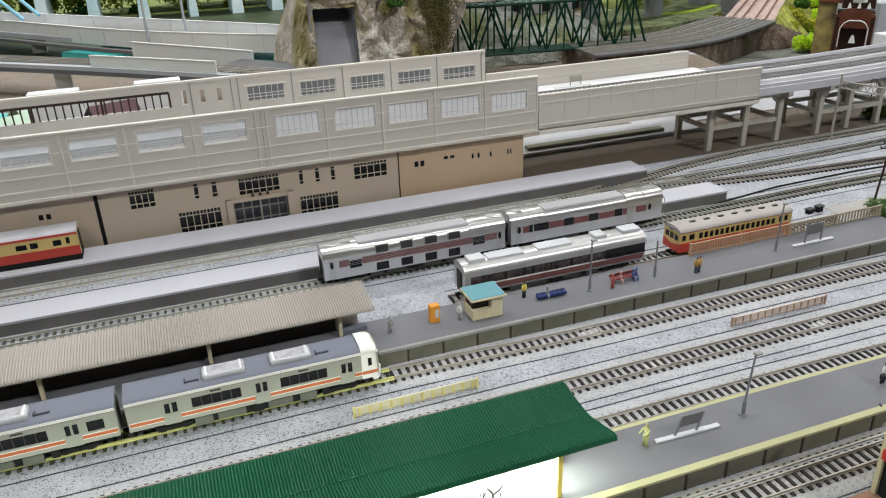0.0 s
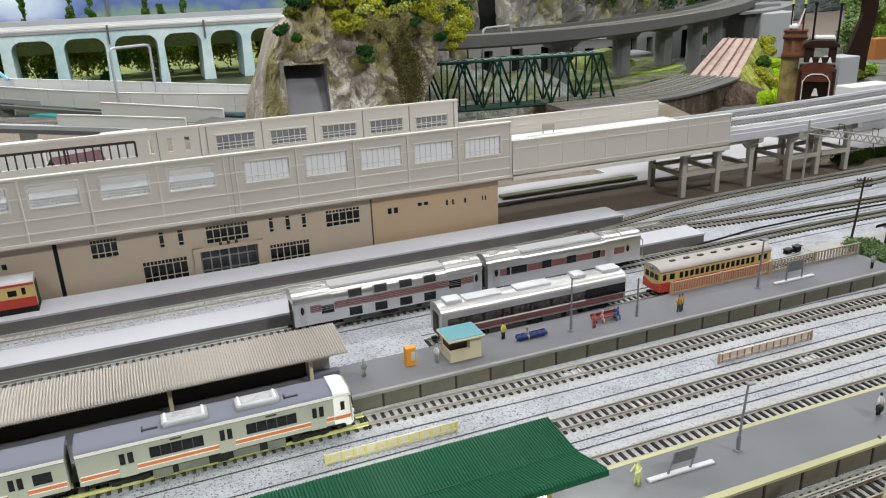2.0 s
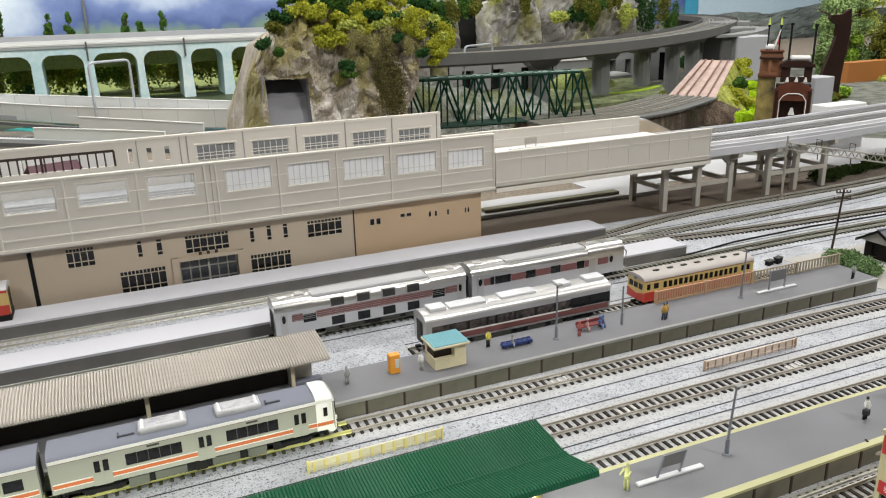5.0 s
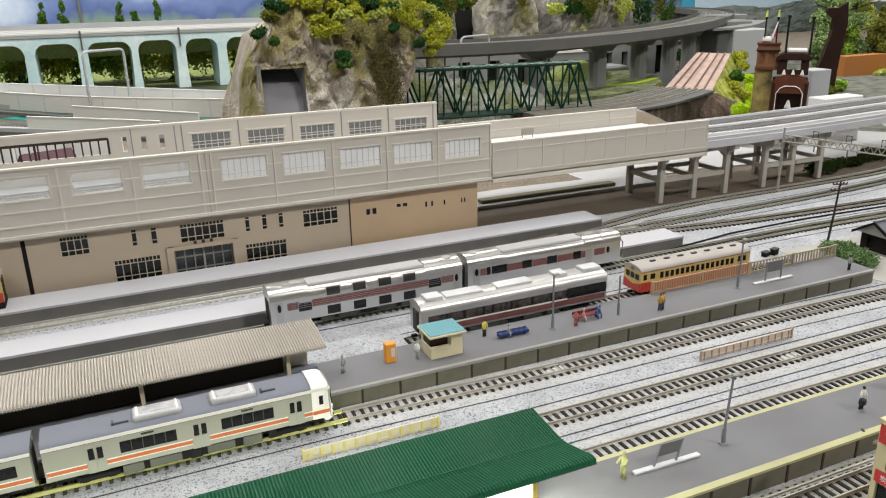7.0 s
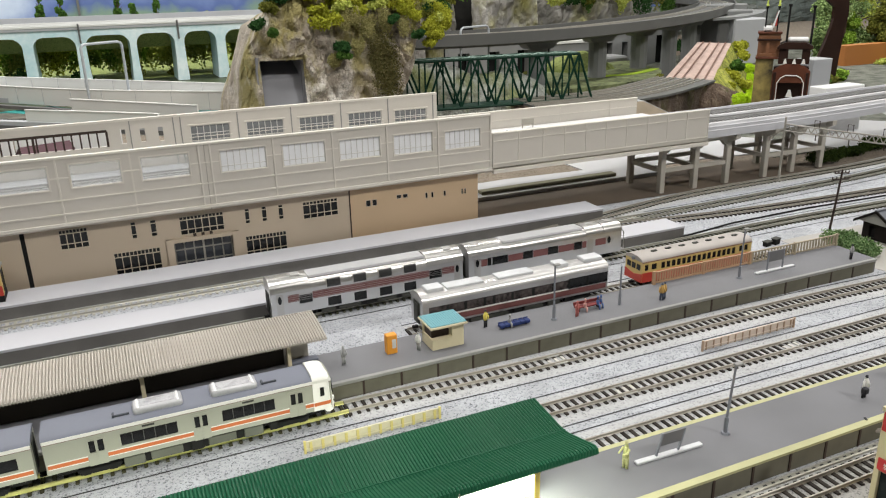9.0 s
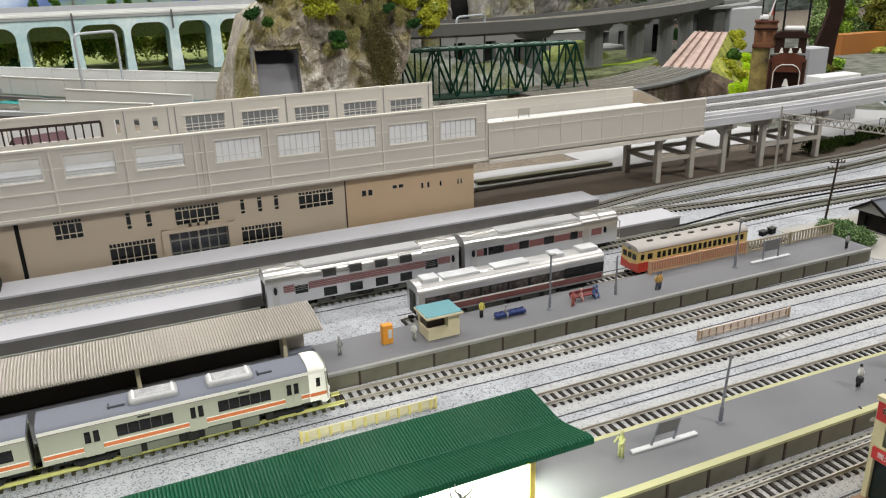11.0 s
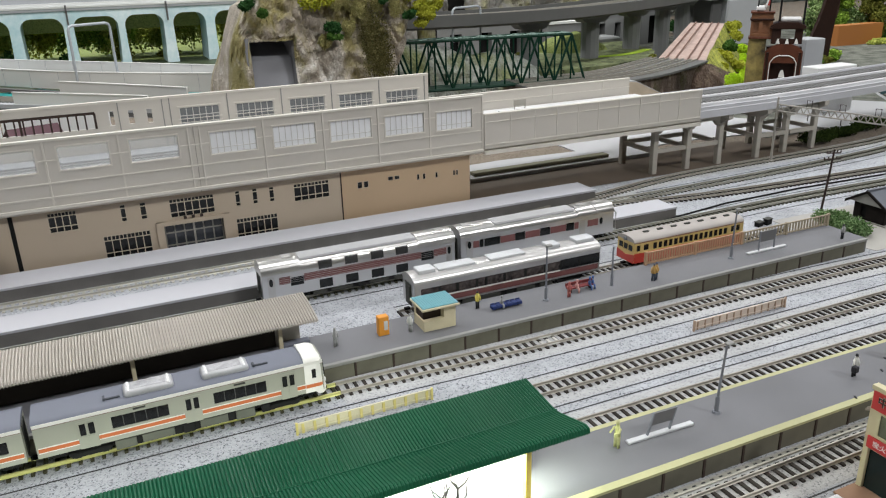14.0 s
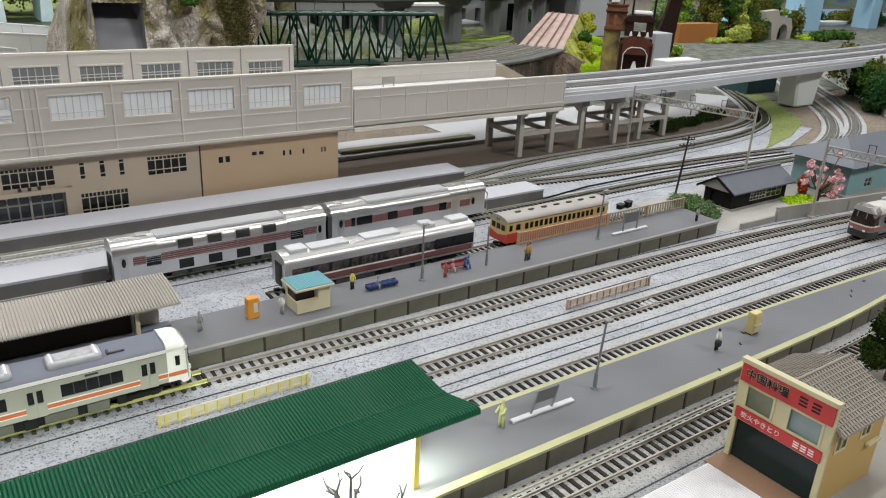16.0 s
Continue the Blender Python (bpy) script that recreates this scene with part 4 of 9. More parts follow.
def silver_double_decker():
    half, y = 9.3, 514
    low = [(335.4, 344.2), (352.9, 361.4), (370.3, 379), (387.5, 396.1)]
    holes = [(a, b, 7.9, 13.8) for a, b in low] + [(317.2, 325.6, 12.9, 18.6), (405.7, 414.8, 13.2, 19.4)]
    c = coach("sleeping_car", "silver double-deck sleeping car with maroon band and two window rows", 299.5, 430.5, y, half, 7, 22.4, 28.9, STEEL_SIDE, STEEL, holes, SG)
    edges = [310, 317.0, 325.8, 405.5, 415.0, 428]
    for a, b in zip(edges[::2], edges[1::2]):
        plate(c, "maroon_band", MAROON, a, b, 15.0, 19.8, -half, 0.2, "ribbed maroon band")
    for k in range(4):
        plate(c, "band_line", STEEL, 310, 428, 15.5 + k * 1.25, 15.65 + k * 1.25, -half - 0.2, 0.12)
    for a, b in low:
        bm = bmesh.new()
        prism(bm, [(-9.72, 21.0), (-9.75, 22.6), (-9.62, 24.1), (-9.2, 25.5), (-8.8, 26.2), (-8.2, 25.4), (-8.8, 21.2)], a - 299.5, b - 299.5, "x")
        win = part("curved_window", bm, WINDOW_GREY, c)
        bm = bmesh.new()
        for x in (a - 0.5, b):
            prism(bm, [(-9.8, 20.6), (-9.85, 22.6), (-9.7, 24.3), (-9.3, 25.8), (-8.8, 26.8), (-8.0, 26.0), (-8.8, 20.8)], x - 299.5, x + 0.5 - 299.5, "x")
        part("window_frame", bm, STEEL, win)
    for x0, x1 in ((299.2, 324), (404, 430.8)):
        bm = bmesh.new()
        prism(bm, arc_roof(half + 0.3, 22.4, 30.0, 14), x0 - 299.5, x1 - 299.5, "x")
        hump = part("roof_end", bm, STEEL, c, smooth=True)
        bm = bmesh.new()
        box(bm, x0 - 299.5 + 15, x0 - 299.5 + 21, -3, 2.5, 29.6, 30.35)
        bevel(bm, 0.2)
        part("roof_hatch", bm, COACH_SILVER, hump)
    bm = bmesh.new()
    prism(bm, [(-6.4, 28.0), (-5.6, 29.3), (5.6, 29.3), (6.4, 28.0)], 25, 104, "x")
    part("roof_panel", bm, ROOF_GREY, c)
    for x in (302.8, 424):
        plate(c, "door", STEEL, x, x + 4.4, 7.2, 21, -half, 0.25)
        bm = bmesh.new()
        prism(bm, [(x - 298.3 + 1.2 * math.cos(2 * math.pi * k / 14) + 0.9, 17.4 + 2.7 * math.sin(2 * math.pi * k / 14)) for k in range(14)], -half - 0.45, -half - 0.2, "y")
        part("oval_window", bm, DARKGLASS, c)
    return c


def silver_lounge():
    half, y = 9.3, 514
    wins = [(449.4, 452.6), (453.2, 465.6), (477.6, 485.7), (498, 506.5), (520, 526.9)]
    holes = [(a, b, 14.9, 20.8) for a, b in wins]
    c = coach("sleeping_car", "silver sleeping car with rose-brown window band and open vestibule end", 435, 561.5, y, half, 7.6, 23.6, 29.2, STEEL_SIDE, STEEL, holes, SG)
    cuts = [444.5, 449.2] + [v for i, (a, b) in enumerate(wins[1:]) for v in (wins[i][1] + 0.2, a - 0.2)] + [527.1, 530.5, 538.5, 547.5]
    for a, b in zip(cuts[::2], cuts[1::2]):
        if b - a > 0.5:
            plate(c, "rose_band", MAROON, a, b, 15.4, 20.3, -half, 0.2, "rose-brown window band")
    for x0, x1 in ((434.7, 462), (530, 545.3), (545.9, 561.8)):
        bm = bmesh.new()
        prism(bm, arc_roof(half + 0.3, 23.6, 30.2, 14), x0 - 435, x1 - 435, "x")
        hump = part("roof_end", bm, STEEL, c, smooth=True)
        bm = bmesh.new()
        box(bm, x0 - 435 + 5, x0 - 435 + 11, -3, 2.5, 29.8, 30.5)
        bevel(bm, 0.2)
        part("roof_hatch", bm, COACH_SILVER, hump)
    bm = bmesh.new()
    prism(bm, [(-6.4, 28.4), (-5.6, 29.6), (5.6, 29.6), (6.4, 28.4)], 28, 94, "x")
    part("roof_panel", bm, ROOF_GREY, c)
    for x in (439.3, 531.5):
        plate(c, "door", STEEL, x, x + 4.8, 7.8, 21.4, -half, 0.25)
    for x in (441.5, 550.3):
        bm = bmesh.new()
        prism(bm, [(x - 435 + 1.3 * math.cos(2 * math.pi * k / 14), 18.2 + 2.6 * math.sin(2 * math.pi * k / 14)) for k in range(14)], -half - 0.5, -half - 0.26, "y")
        part("oval_window", bm, DARKGLASS, c)
    bm = bmesh.new()
    for yy in (-8.6, 7.8):
        tube(bm, [(126.5, yy + 0.4, 8), (129.5, yy + 0.4, 9), (129.5, yy + 0.4, 22), (126.5, yy + 0.4, 24.5)], 0.5, 6)
    box(bm, 126.5, 130, -8.6, 8.6, 8, 9)
    part("end_frame", bm, STEEL, c)
    return c


silver_double_decker()
silver_lounge()


def white_coach():
    half, y = 9.3, 457
    cuts = [383, 392, 394, 404, 406, 416.5, 419.5, 423.2, 425.5, 436, 438.5, 451, 453.5, 465, 468, 478, 479, 492, 493, 506]
    holes = [(a, b, 14.0, 19.0) for a, b in zip(cuts[::2], cuts[1::2])]
    c = coach("panorama_car", "white-roofed passenger car with wide dark windows and maroon sill", 377, 508.5, y, half, 7.6, 22.6, 27.2, STEEL_SIDE, COACH_SILVER, holes, "")
    for a, b in zip(cuts[1:-1:2], cuts[2::2]):
        plate(c, "window_pillar", UNDER, (a + b) / 2 - 0.9, (a + b) / 2 + 0.9, 13.9, 19.2, -half, 0.3)
    plate(c, "window_band", SEAT_GLASS, 381, 478, 13.7, 19.4, -half, 0.18, "long dark window band")
    plate(c, "window_band", DARKGLASS, 478.1, 508.2, 13.3, 20.0, -half, 0.2, "dark glass end panel")
    plate(c, "maroon_sill", MAROON, 378, 507, 9.0, 12.5, -half, 0.2)
    plate(c, "white_line", CREAM_WHITE, 378, 478, 12.6, 13.3, -half, 0.22)
    for a, b, h in ((382, 393, 29.2), (395, 420, 28.2), (430, 455, 28.2), (472, 481, 29.3), (493, 507, 29.3)):
        rounded_box(c, "roof_unit", PALE_GREY, a, b, -4.6, 4.6, 26.2, h, 0.7, 2)
    bm = bmesh.new()
    box(bm, -0.9, 0, -3, 3, 8, 20)
    part("gangway", bm, UNDER_GREY, c)
    return c


white_coach()


SEAT_BROWN = material("brown_seating", (0.10, 0.055, 0.03), 0.6, vary=0.4, scale=600)


def old_railcar():
    half, y = 9.0, 457
    holes, x = [], 552.6
    while x < 616:
        holes.append((x, x + 3.2, 14.0, 18.6))
        x += 4.45
    holes += [(544.5, 548.8, 14.4, 18.6), (621.6, 624.6, 14.6, 19), (626.4, 629.6, 14.6, 19), (538.8, 541.8, 14.4, 18.6)]
    c = coach("old_railcar", "old cream and red railcar with a grey roof beside the fence", 536.6, 633, y, half, 6.4, 20.8, 24.2, CREAM, ROOF_CREAM, holes, "", dark=SEAT_BROWN, gangways=(False, False))
    plate(c, "red_skirt", RED, 536.8, 633, 6.2, 13.0, -half, 0.3, "red lower body")
    bm = bmesh.new()
    prism(bm, [(-half, 6.2), (half, 6.2), (half, 12.6), (0, 10.5), (-half, 12.6)], -0.4, 0, "x")
    part("red_skirt", bm, RED, c, "red lower front with swept edge")
    for yy in (-6.9, -1.8, 3.3):
        bm = bmesh.new()
        box(bm, -0.35, 0, yy, yy + 3.6, 14.6, 18.4)
        part("front_window", bm, DARKGLASS, c)
    plate(c, "cornice_line", MAROON, 536.6, 633, 20.2, 20.6, -half, 0.2, "thin brown gutter line")
    bm = bmesh.new()
    tube(bm, [(-1.4, 0, 21.8), (0.4, 0, 21.8)], 1.3, 12)
    part("headlight", bm, LAMP_GREY, c)
    for k in range(7):
        bm = bmesh.new()
        box(bm, 13.2 + 11.93 * k, 17.7 + 11.93 * k, -1.8, -0.2, 23.6, 24.9)
        box(bm, 14.5 + 11.93 * k, 16.3 + 11.93 * k, -2.2, 0.2, 23.4, 24.6)
        part("roof_vent", bm, UNDER_GREY, c)
    return c


old_railcar()


def red_cream_railcar(x0, x1, yc, label):
    half = 9.0
    holes = [(x1 - 8, x1 - 5.5, 23, 28), (x1 - 16.5, x1 - 11, 22.6, 27), (x1 - 31, x1 - 26, 23, 27.4), (x1 - 40, x1 - 33, 23, 27), (x1 - 60, x1 - 54, 23, 27), (x1 - 72, x1 - 66, 23, 27)]
    c = coach("diesel_railcar", label, x0, x1, yc, half, 14.4, 30.8, 34.2, CREAM, AC_SILVER, holes, "")
    plate(c, "red_skirt", RED, x0, x1, 14.4, 21.0, -half, 0.3, "red lower body")
    plate(c, "red_cornice", RED, x0, x1, 29.6, 31.2, -half, 0.3, "red cornice stripe")
    bm = bmesh.new()
    box(bm, 0, x1 - x0, -half, half, 10, 14)
    part("plinth_rail", bm, UNDER, c)
    return c


red_cream_railcar(20, 146, 614, "orange-red and cream diesel railcar with grey roof by the station")


EXPRESS_GREY = material("express_grey", (0.20, 0.19, 0.185), 0.45, vary=0.1, scale=300)
SALMON = material("salmon_band", (0.36, 0.10, 0.075), 0.45, vary=0.1, scale=300)
ROOF_IVORY = material("ivory_roof", (0.58, 0.56, 0.52), 0.45, vary=0.08, scale=120)
BROWN_SCREEN = material("brown_windscreen", (0.045, 0.030, 0.024), 0.12, vary=0.7, scale=300)


def express_front():
    """The white, red-striped train that comes in on the front line."""
    c = thing("express_railcar", 788, 340.5, 0, -4, "grey railcar with red bands, white roof and a dark windscreen", "train")
    half, L = 9.2, 120
    bm = bmesh.new()
    pierced(bm, 6, L, 6.5, 22, -half, -half + 0.9, [(16, 26, 14.5, 19.5), (30, 40, 14.5, 19.5), (44, 54, 14.5, 19.5)])
    pierced(bm, 6, L, 6.5, 22, half - 0.9, half, [])
    part("body", bm, EXPRESS_GREY, c)
    bm = bmesh.new()
    prism(bm, arc_roof(half, 22, 27.5), 9, L, "x")
    part("roof", bm, ROOF_IVORY, c, smooth=True)
    bm = bmesh.new()
    prof = [(10, 27.2), (5, 26), (2.2, 22.4), (0.6, 14.5), (0.2, 9), (0.8, 4.2), (10, 4.2)]
    cols = []
    for y, k in ((-half, 0.0), (-half + 1.6, 0.75), (-half + 4, 1.0), (half - 4, 1.0), (half - 1.6, 0.75), (half, 0.0)):
        cols.append([bm.verts.new((x + (1 - k) * max(0, 7 - x) * 0.6, y, z - (1 - k) * max(0, z - 22) * 0.6)) for x, z in prof])
    n = len(prof)
    for p, q in zip(cols, cols[1:]):
        for i in range(n):
            bm.faces.new((p[i], q[i], q[(i + 1) % n], p[(i + 1) % n]))
    bm.faces.new(cols[0]), bm.faces.new(cols[-1][::-1])
    bmesh.ops.recalc_face_normals(bm, faces=bm.faces)
    cab = part("cab", bm, EXPRESS_GREY, c, "grey driving cab", smooth=True)
    def front(z):
        for (xa, za), (xb, zb_) in zip(prof[:6], prof[1:6]):
            if zb_ <= z <= za:
                return xa + (xb - xa) * (za - z) / (za - zb_)
        return prof[5][0]
    ys = ((-half, 0.0), (-half + 1.6, 0.75), (-half + 4, 1.0), (half - 4, 1.0), (half - 1.6, 0.75), (half, 0.0))
    for z0, z1, m, nm, back in ((13.8, 22.6, BROWN_SCREEN, "windscreen", 9.0), (12.6, 13.5, CREAM_WHITE, "white_band", 12.0), (10.2, 12.2, SALMON, "red_band", 12.0), (3.4, 8.6, UNDER_GREY, "skirt", 12.0), (22.8, 27.4, ROOF_IVORY, "roof_dome", 12.0)):
        bm = bmesh.new()
        rings = []
        for d in (0.28, -0.2):
            line = [(back, -half - d)]
            line += [(front(0.5 * (z0 + z1)) + (1 - k) * max(0, 7 - front(0.5 * (z0 + z1))) * 0.6 - d, y * (1 + d / half)) for y, k in ys]
            line += [(back, half + d)]
            rings.append([[bm.verts.new((x + (front(z) - front(0.5 * (z0 + z1)) if 0 < i < 7 else 0), y * (1 - max(0, z - 22) * 0.07), z)) for i, (x, y) in enumerate(line)] for z in (z0, z1)])
        (ol, oh), (il, ih) = rings
        n2 = len(ol)
        for i in range(n2 - 1):
            for f in ((ol[i], ol[i + 1], oh[i + 1], oh[i]), (il[i], ih[i], ih[i + 1], il[i + 1]), (oh[i], oh[i + 1], ih[i + 1], ih[i]), (ol[i], il[i], il[i + 1], ol[i + 1])):
                bm.faces.new(f)
        bmesh.ops.recalc_face_normals(bm, faces=bm.faces)
        part(nm, bm, m, cab)
    for yy in (-5.8, 4.0):
        bm = bmesh.new()
        box(bm, -0.5, 0.6, yy, yy + 1.8, 8.7, 10.0)
        part("headlight", bm, WHITE_P, cab)
    bm = bmesh.new()
    prism(bm, [(4.2, 22.8), (8.8, 25.4), (8.6, 26.3), (3.4, 23.6)], -5, 5, "y")
    part("roof_sign", bm, DARKGLASS, cab)
    for yy in (-3.6, 3.4):
        bm = bmesh.new()
        box(bm, 1.2, 2.3, yy - 0.35, yy + 0.35, 14.0, 22.4)
        part("windscreen_pillar", bm, EXPRESS_GREY, cab)
    for xx in (30, 66):
        bm = bmesh.new()
        box(bm, xx, xx + 22, -4.6, 4.6, 26.6, 29.4)
        bevel(bm, 0.9, 2)
        part("roof_unit", bm, PALE_GREY, c)
    for z0, z1 in ((10.2, 12.2), (20.4, 21.4)):
        bm = bmesh.new()
        box(bm, 12, L, -half - 0.25, -half, z0, z1)
        part("red_band", bm, SALMON, c)
    bm = bmesh.new()
    box(bm, 3, L, -7.5, 7.5, 4.8, 6.5)
    part("underframe", bm, UNDER, c)
    bogie(c, 20)
    bogie(c, 100)


express_front()


# ---- canopies ----
def corrugated(bm, x0, x1, pitch, section, depth, thick):
    """A ribbed sheet: ribs run across, the section gives (y, z) along a rib."""
    n = int((x1 - x0) / pitch) * 6
    rows_t, rows_b = [], []
    for i in range(n + 1):
        x = x0 + (x1 - x0) * i / n
        d = depth * min(1.0, 1.5 * abs(math.sin(math.pi * (x - x0) / pitch)))
        rows_t.append([bm.verts.new((x, y, z + d)) for y, z in section])
        rows_b.append([bm.verts.new((x, y, z + d - thick)) for y, z in section])
    m = len(section)
    for rows, flip in ((rows_t, False), (rows_b, True)):
        for a, b in zip(rows, rows[1:]):
            for k in range(m - 1):
                f = (a[k], b[k], b[k + 1], a[k + 1])
                bm.faces.new(f[::-1] if flip else f)
    for i in range(n):
        for k in (0, m - 1):
            bm.faces.new((rows_t[i][k], rows_t[i + 1][k], rows_b[i + 1][k], rows_b[i][k]))
    for i in (0, n):
        for k in range(m - 1):
            bm.faces.new((rows_t[i][k], rows_t[i][k + 1], rows_b[i][k + 1], rows_b[i][k]))
    bmesh.ops.recalc_face_normals(bm, faces=bm.faces)


cb = thing("platform_canopy", 0, 0, 0, 0, "taupe corrugated platform canopy on yellowish posts", "canopy")
bm = bmesh.new()
corrugated(bm, -200, 311, 1.42, [(418.5, 27.4), (419.5, 28.4), (428, 30.0), (438, 31.2), (448, 31.6)], 0.95, 0.9)
part("roof_sheet", bm, CANOPY, cb)
for x in (-113, -30, 54, 137, 220, 292):
    bm = bmesh.new()
    box(bm, x - 1, x + 1, 425, 427.4, 10, 29)
    prism(bm, [(419.5, 27.3), (425, 24.5), (427, 24.5), (436, 29.5), (425, 29)], x - 0.6, x + 0.6, "x")
    part("post", bm, STONE_CREAM, cb)
# added dark brown board that gives the shade beneath the canopy
bm = bmesh.new()
box(bm, -200, 304, 435.2, 436.6, 10, 29.5)
part("back_screen", bm, material("screen_brown", (0.045, 0.038, 0.032), 0.7), cb)
bm = bmesh.new()
box(bm, 291, 304, 433.6, 435.1, 10, 22)
part("end_panel", bm, CANOPY, cb)
bm = bmesh.new()
box(bm, 293, 308, 428, 433, 10, 13)
bevel(bm, 0.3)
whole("platform_box", bm, ROOF_BLUE, "low grey-blue box on the platform under the canopy", "box")

cg = thing("green_canopy", 0, 0, 0, 0, "dark green ribbed butterfly platform canopy on yellow posts", "canopy")
bm = bmesh.new()
corrugated(bm, -200, 365, 1.27, [(255.4, 41.4), (255.8, 43.0), (257.5, 43.4), (266, 41.0), (274, 38.8), (277.5, 38.2), (281, 38.4), (290, 39.3), (300, 40.3)], 0.55, 0.65)
part("roof_sheet", bm, GREEN_ROOF, cg)
bm = bmesh.new()
box(bm, -200, 364.6, 276.6, 278.4, 36.8, 38.2)
part("valley_gutter", bm, GREEN_ROOF, cg)
bm = bmesh.new()
tube(bm, [(-200, 277.2, 38.7), (365, 277.2, 38.7)], 0.42, 6)
part("valley_seam", bm, GREEN_ROOF, cg)
for x in (-160, -60, 40, 140, 243, 346):
    bm = bmesh.new()
    box(bm, x - 1.1, x + 1.1, 265.6, 267.8, 10, 40.2)
    part("post", bm, YELLOWP, cg, "yellow canopy post")
    bm = bmesh.new()
    prism(bm, [(257, 42.4), (265.6, 37), (267.8, 33), (269, 39.2), (276.4, 37.4), (270, 39.4), (266, 40.6)], x - 0.5, x + 0.5, "x")
    part("bracket", bm, CANOPY, cg)
bm = bmesh.new()
box(bm, 60, 354, 270, 273, 37.6, 38.4)
EMIT = bpy.data.materials.new("led_strip")
EMIT.use_nodes = True
EMIT.node_tree.nodes["Principled BSDF"].inputs["Emission Color"].default_value = (0.95, 1, 0.93, 1)
EMIT.node_tree.nodes["Principled BSDF"].inputs["Emission Strength"].default_value = 20
part("led_strip", bm, EMIT, cg, "glowing white strip lamp")
led = bpy.data.lights.new("canopy_lamp", "AREA")
led.shape, led.size, led.size_y, led.energy, led.color = "RECTANGLE", 0.285, 0.006, 0.75, (0.90, 1.0, 0.84)
new("canopy_lamp", led).matrix_world = pose(0.208, 0.2715, 0.0370)
bm = bmesh.new()
box(bm, -150, 356, 281.5, 283, 10, 33)
whole("waiting_screen", bm, WHITE_P, "plain white waiting screen standing under the green canopy", "screen")


# ---- platform furniture ----
def street_lamp(x, y, z, h, lean=0, label="slim grey platform lamp with a small flat head", arm=3.2):
    t = thing("platform_lamp", x, y, z, 0, label, "lamp", "platform lamps")
    bm = bmesh.new()
    tube(bm, [(0, 0, 0), (0, 0, 1.0)], 2.0, 10, 1.6)
    part("foot", bm, LAMP_GREY, t)
    bm = bmesh.new()
    tube(bm, [(0, 0, 0.8), (0, 0, h * 0.25)], 0.95, 8)
    tube(bm, [(0, 0, h * 0.25), (lean, 0, h)], 0.62, 8, 0.5)
    part("pole", bm, LAMP_GREY, t)
    bm = bmesh.new()
    box(bm, lean - 0.8, lean + arm, -1.3, 1.3, h - 0.4, h + 0.7)
    bevel(bm, 0.3)
    part("lamp_head", bm, KERB, t)
    return t


street_lamp(451.5, 281, 10, 33.5, 2.0, "grey platform lamp with a flat head near the name board")
street_lamp(448.8, 418, 10, 34.5)
street_lamp(593.0, 418, 10, 34, 1.0)
p = thing("platform_pole", 496.3, 418, 10, 0, "thin dark blue-grey pole on the island platform", "pole")
bm = bmesh.new()
tube(bm, [(0, 0, 0), (0, 0, 8)], 0.9, 8)
tube(bm, [(0, 0, 8), (0, 0, 25.5)], 0.55, 8)
part("pole", bm, LAMP_GREY, p)


def name_board(x, y, z, w, h, base0, base1, turn=0, lean=0.0):
    t = thing("name_board", x, y, z, turn, "grey station name board on two legs over a pale base", "sign", "name boards")
    bm = bmesh.new()
    box(bm, base0, base1, -1.3, 1.3, 0, 1.3)
    bevel(bm, 0.3)
    part("base", bm, PALE_GREY, t)
    bm = bmesh.new()
    box(bm, -w / 2 + 0.5, w / 2 - 0.5, -0.4, 0.4, h * 0.5, h)
    part("board", bm, material("board_grey", (0.14, 0.14, 0.145), 0.5), t)
    for s in (-w / 2, w / 2 - 0.6):
        bm = bmesh.new()
        box(bm, s, s + 0.7, -0.5, 0.5, 1.2, h + 0.3)
        part("leg", bm, LAMP_GREY, t)
    slant = Matrix(((1, 0, lean, 0), (0, 1, 0, 0), (0, 0, 1, 0), (0, 0, 0, 1)))
    for o in t.children:
        if o.name.split(".")[0] != "base":
            o.data.transform(slant)


name_board(417.6, 279.4, 10, 12, 11.2, -15.5, 18.5, -1.5, 0.27)
name_board(624.5, 418, 10, 14.5, 14.5, -17, 18)


TEAL_RIB = material("pale_teal_rib", (0.22, 0.42, 0.46), 0.5)


